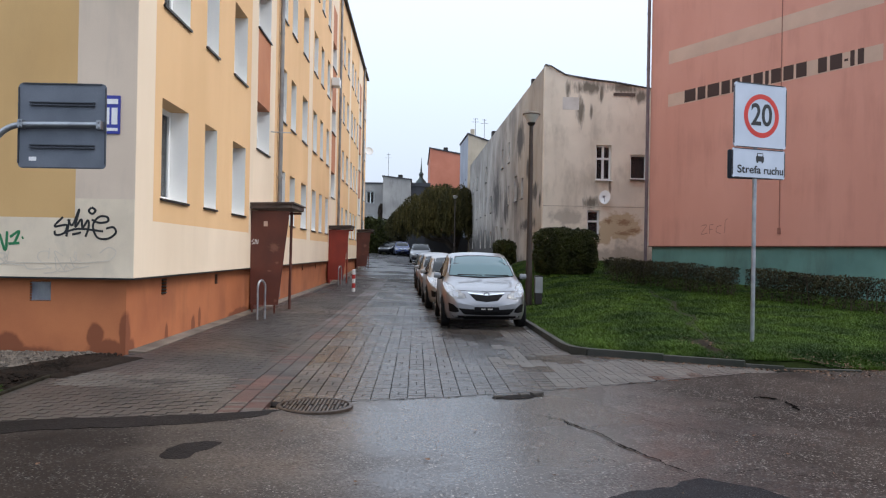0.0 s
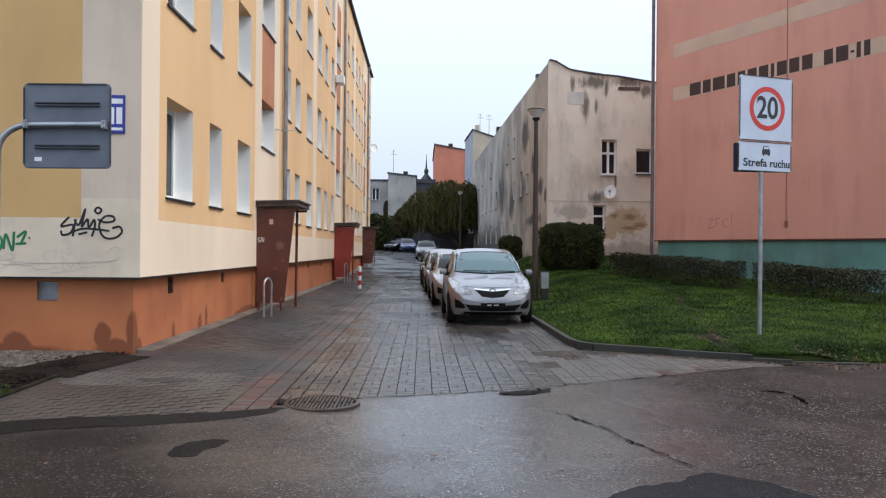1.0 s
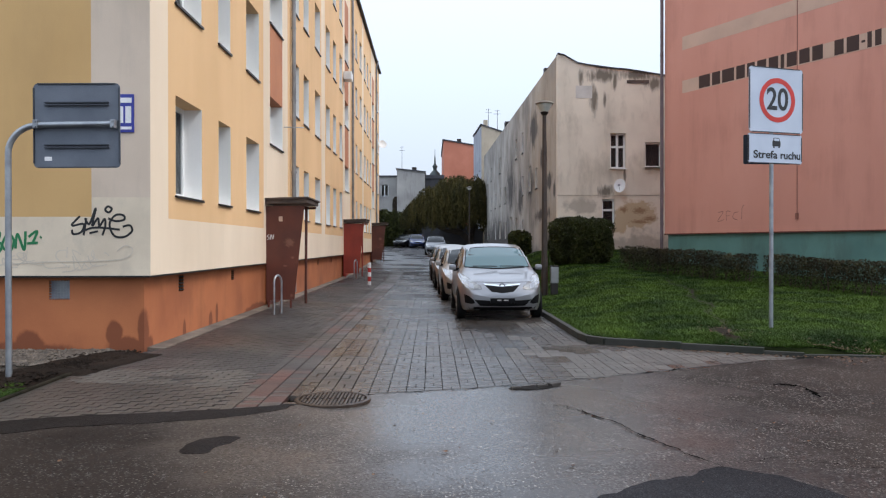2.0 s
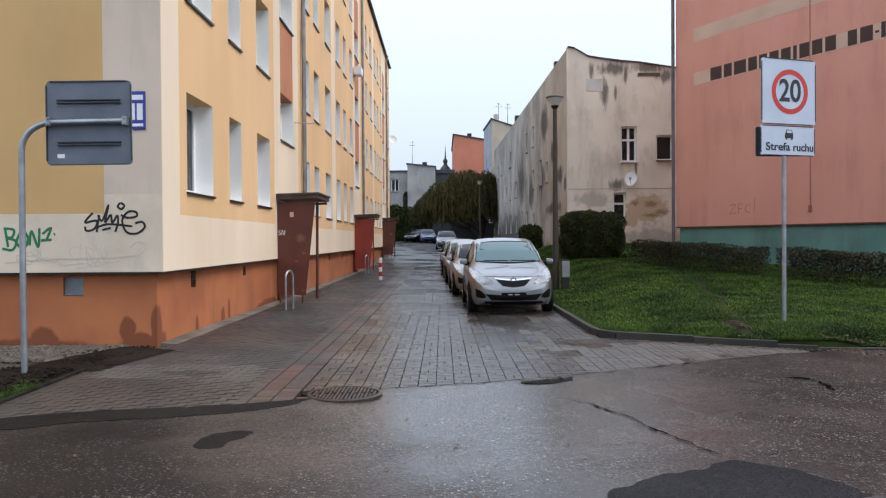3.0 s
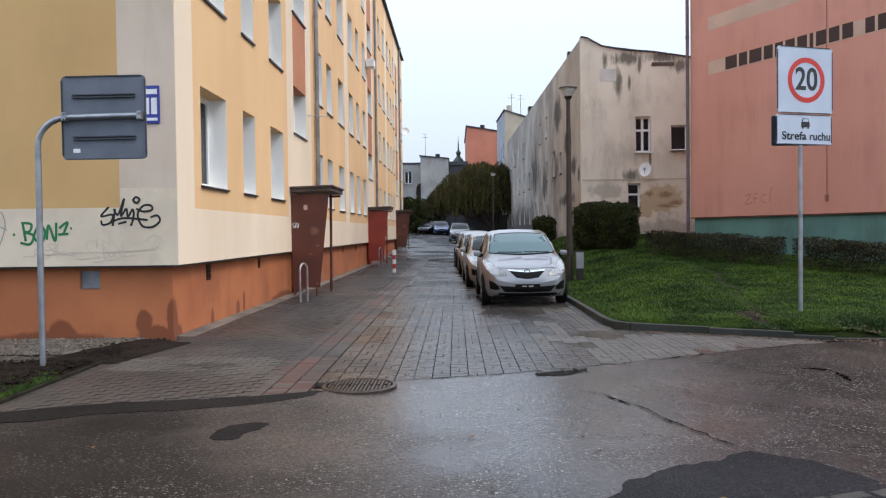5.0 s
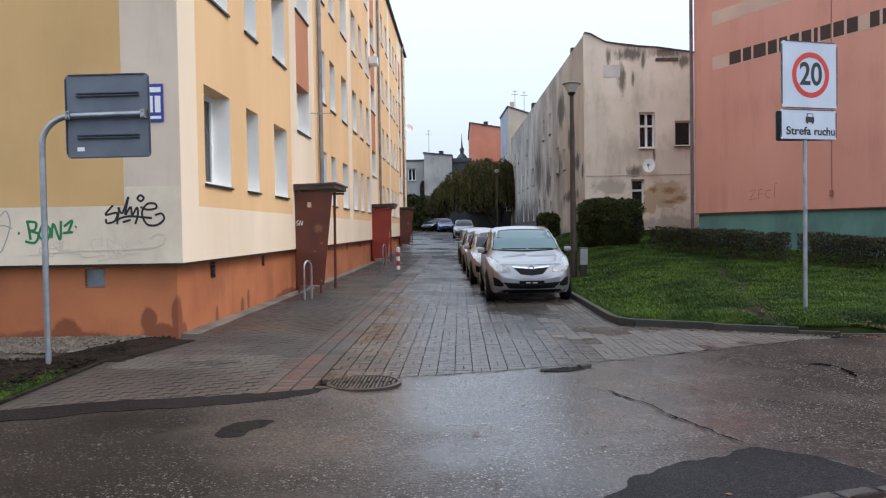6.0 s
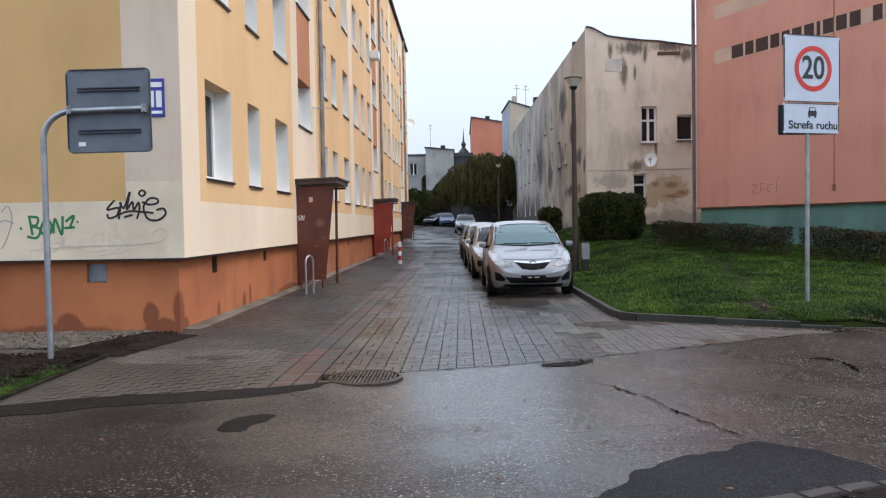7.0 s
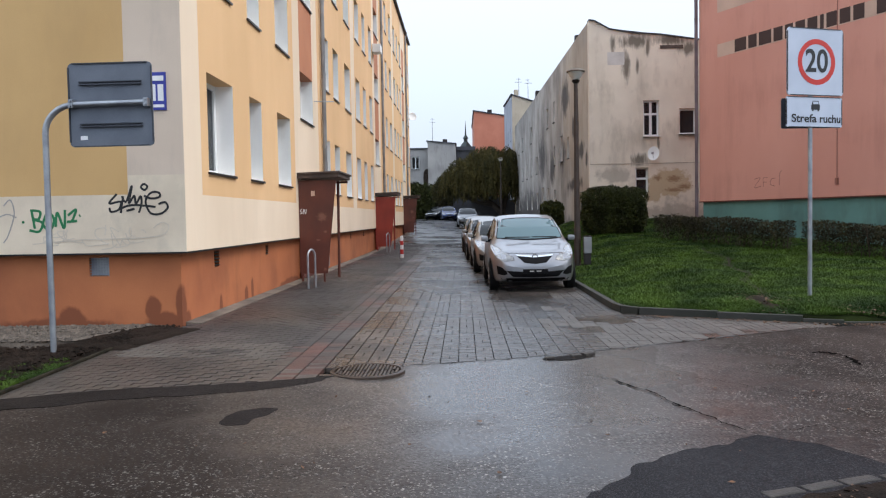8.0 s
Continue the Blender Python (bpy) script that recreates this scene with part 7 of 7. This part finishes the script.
def willow(x, y, z):
    rng, r2 = np.random.default_rng(8), random.Random(8)
    t = thing("willow_tree", "old weeping willow with hanging olive-brown foliage", "tree", (x, y, z))
    bm = bmesh.new()
    tube(bm, [(0, 0, -0.2), (-0.3, 0, 0.7), (-1.2, -0.1, 1.5), (-2.3, 0, 2.3), (-3.2, 0.2, 4.2)], [0.42, 0.36, 0.3, 0.24, 0.16], 10)
    tube(bm, [(-1.2, -0.1, 1.5), (-2.8, -0.6, 1.75), (-4.4, -0.9, 2.6), (-5.6, -0.8, 4.0)], [0.26, 0.2, 0.16, 0.1], 8)
    tube(bm, [(-0.3, 0, 0.7), (0.2, 0.3, 2.4), (0.4, 0.2, 4.4), (0.2, 0.0, 6.2)], [0.3, 0.22, 0.15, 0.08], 8)
    tube(bm, [(-2.3, 0, 2.3), (-2.4, 0.4, 4.6), (-2.0, 0.5, 6.8)], [0.2, 0.13, 0.07], 8)
    part("trunk", bm, BARK, t, "dark leaning trunk with bent limbs", smooth=True)
    pts = []
    heads = [(-1.6, 0.2, 7.6, 2.5), (0.3, 0.2, 7.3, 1.9), (-4.3, -0.4, 6.3, 2.2), (-5.9, 0.2, 4.9, 1.5), (1.3, 0.0, 5.4, 1.4), (-0.8, -1.2, 7.0, 2.0), (-3.0, 0.6, 7.0, 2.0)]
    for k in range(2300):
        hx, hy, hz, hr = heads[int(rng.choice(7, p=[0.22, 0.16, 0.18, 0.1, 0.08, 0.13, 0.13]))]
        a_, rr = rng.uniform(0, 2 * math.pi), rng.uniform(0, 1) ** 0.5
        cx, cy = hx + hr * rr * math.cos(a_), hy + hr * 0.9 * rr * math.sin(a_)
        lump = 0.45 * noise.noise((cx * 1.1, cy * 1.1, 3)) + 0.3 * noise.noise((cx * 3, cy * 3, 1))
        high = hz * (1 - 0.28 * rr ** 2) + lump
        fall = min(high - 2.4 + 1.3 * noise.noise((cx * 1.7, cy, 9)), (1.2 + 4.6 * rr ** 1.1) * rng.uniform(0.35, 1.25))
        n = int(8 + max(fall, 0.3) * 9)
        s = np.linspace(0, 1, n)
        sway = rng.uniform(-0.2, 0.2, 2)
        out = 0.3 * (1 - (1 - s) ** 2)
        px = cx + out * math.cos(a_) * rr + sway[0] * s + rng.normal(0, 0.06, n)
        py = cy + out * math.sin(a_) * rr + sway[1] * s + rng.normal(0, 0.06, n)
        pts.append(np.c_[px, py, high - fall * s + rng.normal(0, 0.05, n)])
    pts = np.concatenate(pts)
    ob = new("crown", leaf_mesh("crown", pts, 0.075, WILLOWLEAF, rng, long=1.8, lean=(0, 0, -1)))
    ob.parent = t
    tagged(ob, "hanging olive and brown leaf strands")


willow(4.3, 80.0, gz(2, 80) + 0.3)


def grass():
    rng = np.random.default_rng(2)
    n = 760000
    y = 10.2 + (37.5 - 10.2) * rng.uniform(0, 1, n) ** 2.2
    x = 2.6 + rng.uniform(0, 1, n) * np.minimum(0.78 * y - 1.2, 13)
    keep = np.array([in_lawn(a_, b_) for a_, b_ in zip(x, y)])
    x, y = x[keep], y[keep]
    path = np.minimum(1, 0.05 + np.abs(x - path_x(y) + 0.12 * np.sin(y * 1.7)) / (0.3 * (0.7 + 0.5 * np.sin(y * 2.3) ** 2)) + np.maximum(0, (y - 23) / 6))
    bare = 0.85 * (path < 0.5) + np.exp(-(((x - 4.7) / 0.4) ** 2 + ((y - 12.7) / 0.9) ** 2)) + 0.5 * np.exp(-((x - 7.2) / 1.3) ** 2 - ((y - 11.2) / 0.35) ** 2)
    clump = np.array([noise.noise((a_ * 1.3, b_ * 1.3, 0)) + 0.6 * noise.noise((a_ * 5, b_ * 5, 2)) for a_, b_ in zip(x, y)])
    keep = (rng.uniform(0, 1, len(x)) > 0.8 * bare) & (clump + rng.uniform(-0.2, 0.9, len(x)) > -0.4)
    x, y, path, clump = x[keep], y[keep], path[keep], clump[keep]
    m = len(x)
    z = np.array([lawn_top(a_, b_) for a_, b_ in zip(x, y)])
    h = rng.uniform(0.022, 0.062, m) * (0.5 + 0.5 * path) * (1 + 0.5 * np.clip(clump, -0.5, 0.8))
    w = rng.uniform(0.005, 0.011, m) * (1 + (y - 11) / 14)
    a_ = rng.uniform(0, 2 * np.pi, m)
    dx, dy = np.cos(a_) * w, np.sin(a_) * w
    lx, ly = rng.normal(0, 0.95, m) * h, rng.normal(0, 0.95, m) * h
    verts = np.stack([np.c_[x - dx, y - dy, z - 0.005], np.c_[x + dx, y + dy, z - 0.005], np.c_[x + lx, y + ly, z + h]], 1).reshape(-1, 3)
    tagged(new("grass", from_np("grass", verts, np.arange(3 * m).reshape(m, 3), GRASS)), "short uneven green grass on the lawn", "grass", kind="stuff")
    # weeds at the soil bed
    n = 5000
    u = rng.uniform(0, 1, n)
    x, y = -4.12 - 0.5 * rng.uniform(0, 1, n) ** 1.6, 6.5 + 1.6 * u
    keep = np.array([noise.noise((p * 3, q * 3, 5)) > 0.0 - 0.3 * (q < 7.7) for p, q in zip(x, y)])
    x, y = x[keep], y[keep]
    m = len(x)
    z = np.array([gz(p, q) for p, q in zip(x, y)]) + 0.02
    h, w, a_ = rng.uniform(0.012, 0.036, m), rng.uniform(0.003, 0.007, m), rng.uniform(0, 2 * np.pi, m)
    verts = np.stack([np.c_[x - np.cos(a_) * w, y - np.sin(a_) * w, z], np.c_[x + np.cos(a_) * w, y + np.sin(a_) * w, z], np.c_[x + rng.normal(0, 0.6, m) * h, y + rng.normal(0, 0.6, m) * h, z + h]], 1).reshape(-1, 3)
    tagged(new("grass", from_np("grass", verts, np.arange(3 * m).reshape(m, 3), GRASS)), "small tuft of weeds on the soil bed", "grass", kind="stuff")


grass()


def litter():
    rng = np.random.default_rng(12)
    n = 2600
    t = rng.uniform(0, 1, n)
    x = np.where(t < 0.25, 2.9 + 3.0 * rng.uniform(0, 1, n), 5.4 + 4.5 * rng.uniform(0, 1, n))
    fr = np.interp(x, [2.6, 3.82, 4.86, 5.3, 7.0, 9.0, 14.0], [12.28, 11.68, 11.14, 10.95, 10.9, 11.0, 12.2])
    y = fr - 0.12 + np.where(t < 0.25, -np.abs(rng.normal(0, 0.1, n)), rng.normal(0.12, 0.42, n))
    edge = slice(150, 1150)
    x[edge] = 5.5 + 5.0 * rng.uniform(0, 1, 1000)
    y[edge] = np.array([lawn_front(a_) for a_ in x[edge]]) + rng.uniform(-0.12, 0.5, 1000) * rng.uniform(0, 1, 1000)
    x[-140:], y[-140:] = 4.9 + rng.normal(0, 0.25, 140), 12.6 + rng.normal(0, 0.5, 140)
    # stray flecks blown over the road
    x[:110], y[:110] = rng.uniform(-2.5, 6.0, 110), rng.uniform(4.6, 10.0, 110)
    x[110:150], y[110:150] = rng.uniform(1.9, 2.9, 40), rng.uniform(4.0, 4.45, 40)
    z = np.array([lawn_top(a_, b_) + 0.032 if b_ > f + 0.02 else gz(a_, b_) + 0.016 for a_, b_, f in zip(x, y, fr)])
    pts = np.c_[x, y, z]
    ang = rng.uniform(0, 2 * np.pi, n)
    sz = rng.uniform(0.012, 0.032, n)
    sz[:110] *= 0.6
    d, e_ = np.c_[np.cos(ang), np.sin(ang), rng.normal(0, 0.25, n)], np.c_[-np.sin(ang), np.cos(ang), rng.normal(0, 0.25, n)]
    verts = np.stack([pts - d * sz[:, None], pts + e_ * sz[:, None] * 0.6, pts + d * sz[:, None], pts - e_ * sz[:, None] * 0.6], 1).reshape(-1, 3)
    tagged(new("leaf_litter", from_np("leaf_litter", verts, np.arange(4 * n).reshape(n, 4), DEADLEAF)), "fallen brown leaves along the kerb and verge", "leaves", kind="stuff")
    bm = bmesh.new()
    pts = [(0, -0.05), (0.03, -0.02), (0.028, 0.02), (0, 0.055), (-0.03, 0.018), (-0.027, -0.022)]
    mid = bm.verts.new((0, 0, 0.004))
    rim = [bm.verts.new((x_, y_, 0.012 + 0.006 * math.sin(i * 2))) for i, (x_, y_) in enumerate(pts)]
    for i in range(6):
        bm.faces.new((mid, rim[i], rim[(i + 1) % 6]))
    me = mesh_of("fallen_leaf", bm, DEADLEAF)
    rr = random.Random(3)
    for x_, y_ in ((1.01, 5.5), (3.05, 6.15), (2.6, 4.75), (0.2, 4.7), (0.55, 6.9), (-0.4, 5.3), (2.25, 6.95), (3.9, 6.6), (0.1, 5.9), (-2.6, 5.4), (4.4, 7.6), (1.55, 4.5)):
        ob = tagged(new("fallen_leaf", me), "small reddish fallen leaf on wet asphalt", "leaf", "fallen leaves")
        ob.matrix_basis = pose(x_, y_, gz(x_, y_) + 0.012, 0, 0, rr.uniform(0, 360)) @ Matrix.Scale(rr.uniform(0.35, 0.6), 4)


litter()


# ---------- paving, brick by brick ----------
def paving():
    root = thing("pavement", "grey concrete brick paving with a red line", "pavement", (0, 8.5, 0), kind="structure")
    rng = random.Random(7)

    def brick_mesh(material, hx, hy):
        bm = bmesh.new()
        vs = box(bm, -hx, hx, -hy, hy, -0.05, 0.0)
        for v_ in vs:
            if v_.co.z > -0.01:
                v_.co.x -= math.copysign(0.002, v_.co.x)
                v_.co.y -= math.copysign(0.001, v_.co.y)
        bmesh.ops.delete(bm, geom=[f for f in bm.faces if all(v_.co.z < -0.04 for v_ in f.verts)], context="FACES_ONLY")
        return mesh_of("brick", bm, material)

    kinds = {m.name: (brick_mesh(m, *((0.0968, 0.0484) if m in (PAVER, PAVER_PALE) else (0.0993, 0.0488))), m, brick_mesh(m, 0.0468, 0.0984)) for m in (PAVER, PAVER_DARK, PAVER_RED, PAVER_PALE)}
    loose = {name: [] for name in kinds}
    made = 0

    def lay(x, y, turned, m):
        nonlocal made
        if y < edge_y(x) - 0.02 or (x > 2.5 and y > np.interp(x, [2.5, 2.78, 3.82, 4.86, 5.35, 7], [12.3, 12.26, 11.68, 11.14, 10.9, 10.8])) or x > 2.47 and y > 12.3:
            return
        if x < -4.18 or x < -3.98 and y > 8.7:
            return
        if (x + 1.01) ** 2 + (y - 7.84) ** 2 < 0.15:
            return
        z = gz(x, y) + 0.003 + rng.uniform(-0.0015, 0.0015)
        if made < 300 and -0.8 < x < 2.3 and y < 10.4:
            made += 1
            shared("brick", kinds[m.name][2 if turned else 0], root, (x, y - 8.5, z), rng.uniform(-0.008, 0.008))
        else:
            loose[m.name].append((x, y - 8.5, z, turned))

    # lane: columns 0.2 wide, each with pairs laid lengthwise between groups laid crosswise
    for i in range(2, 35):
        x = -1.78 + 0.2 * i
        y = 7.4 + (0.3 if i % 2 else 0.0) + 0.1 * (i % 3)
        while y < 42.0:
            m = PAVER_PALE if x > 1.5 + 0.9 * noise.noise((x * 0.9, y * 0.6, 8)) and y < 15.5 and noise.noise((x * 0.6, y * 0.5, 2)) > -0.05 else PAVER
            for k in range(4):
                lay(x, y + 0.1 * k + 0.05, False, m)
            lay(x - 0.05, y + 0.5, True, m)
            lay(x + 0.05, y + 0.5, True, m)
            y += 0.6
    # red line
    for k in range(345):
        for x, bias in ((-1.99, 0.4), (-1.79, -0.1), (-1.585, 0.16)):
            red = noise.noise((x * 2, k * 0.09, 3)) + rng.uniform(-0.34, 0.34) > bias + 0.002 * max(0, k - 60)
            lay(x, 7.2 + 0.1 * k + (0.05 if x > -1.8 and x < -1.7 else 0), False, PAVER_RED if red else PAVER_DARK)
    # footway: rows across, staggered
    for r in range(362):
        y = 5.8 + 0.1 * r
        for i in range(12):
            x = -2.2 - 0.2 * i + (0.1 if r % 2 else 0)
            if x > -2.09:
                continue
            pale = 8.32 < y < 9.2 + 0.14 * (x + 3.9) and -3.95 < x < -2.15
            red = x > -2.3 and noise.noise((x * 3, y * 0.5, 4)) + rng.uniform(-0.3, 0.3) > 0.34
            lay(x, y, False, PAVER_RED if red else PAVER_PALE if pale and noise.noise((x * 2, y * 2, 6)) > -0.35 else PAVER_DARK)

    for name, spots in loose.items():
        if not spots:
            continue
        me, m, me2 = kinds[name]
        bv = np.array([v_.co[:] for v_ in me.vertices])
        bf = np.array([list(p.vertices) for p in me.polygons])
        A = np.array([s_[:3] for s_ in spots])
        tn = np.array([s_[3] for s_ in spots])
        rot = np.array([v_.co[:] for v_ in me2.vertices])
        V = np.where(tn[:, None, None], rot[None], bv[None]) + A[:, None, :]
        F = bf[None] + (np.arange(len(A)) * len(bv))[:, None, None]
        ob = new("bricks", from_np("bricks", V.reshape(-1, 3), F.reshape(-1, bf.shape[1]), m))
        ob.parent = root
        tagged(ob, kind="stuff")


paving()


def paving_edge():
    """A flush concrete edging between paving and asphalt."""
    root = thing("edging", "flush worn concrete edging where the paving ends", "edging", (0.3, 8.45, 0), kind="structure")
    xs = np.arange(-0.62, 4.4, 0.5)
    for xa, xb in zip(xs, xs[1:]):
        a_, b_ = Vector((xa, edge_y(xa) + 0.03, 0)), Vector((xb, edge_y(xb) + 0.03, 0))
        d, mid = b_ - a_, (a_ + b_) / 2
        ob = part("edging_stone", boxed(-d.length / 2 + 0.003, d.length / 2 - 0.003, -0.03, 0.03, -0.08, 0.006, bevel=0.006), EDGE, root)
        ob.location, ob.rotation_euler = (mid.x - 0.3, mid.y - 8.45, gz(mid.x, mid.y)), (0, 0, math.atan2(d.y, d.x))


EDGE = mat("wet_edging_concrete", lin(62, 59, 56), lin(42, 40, 38), 0.45, 4, 70, 0.3, grain=0.2)
paving_edge()
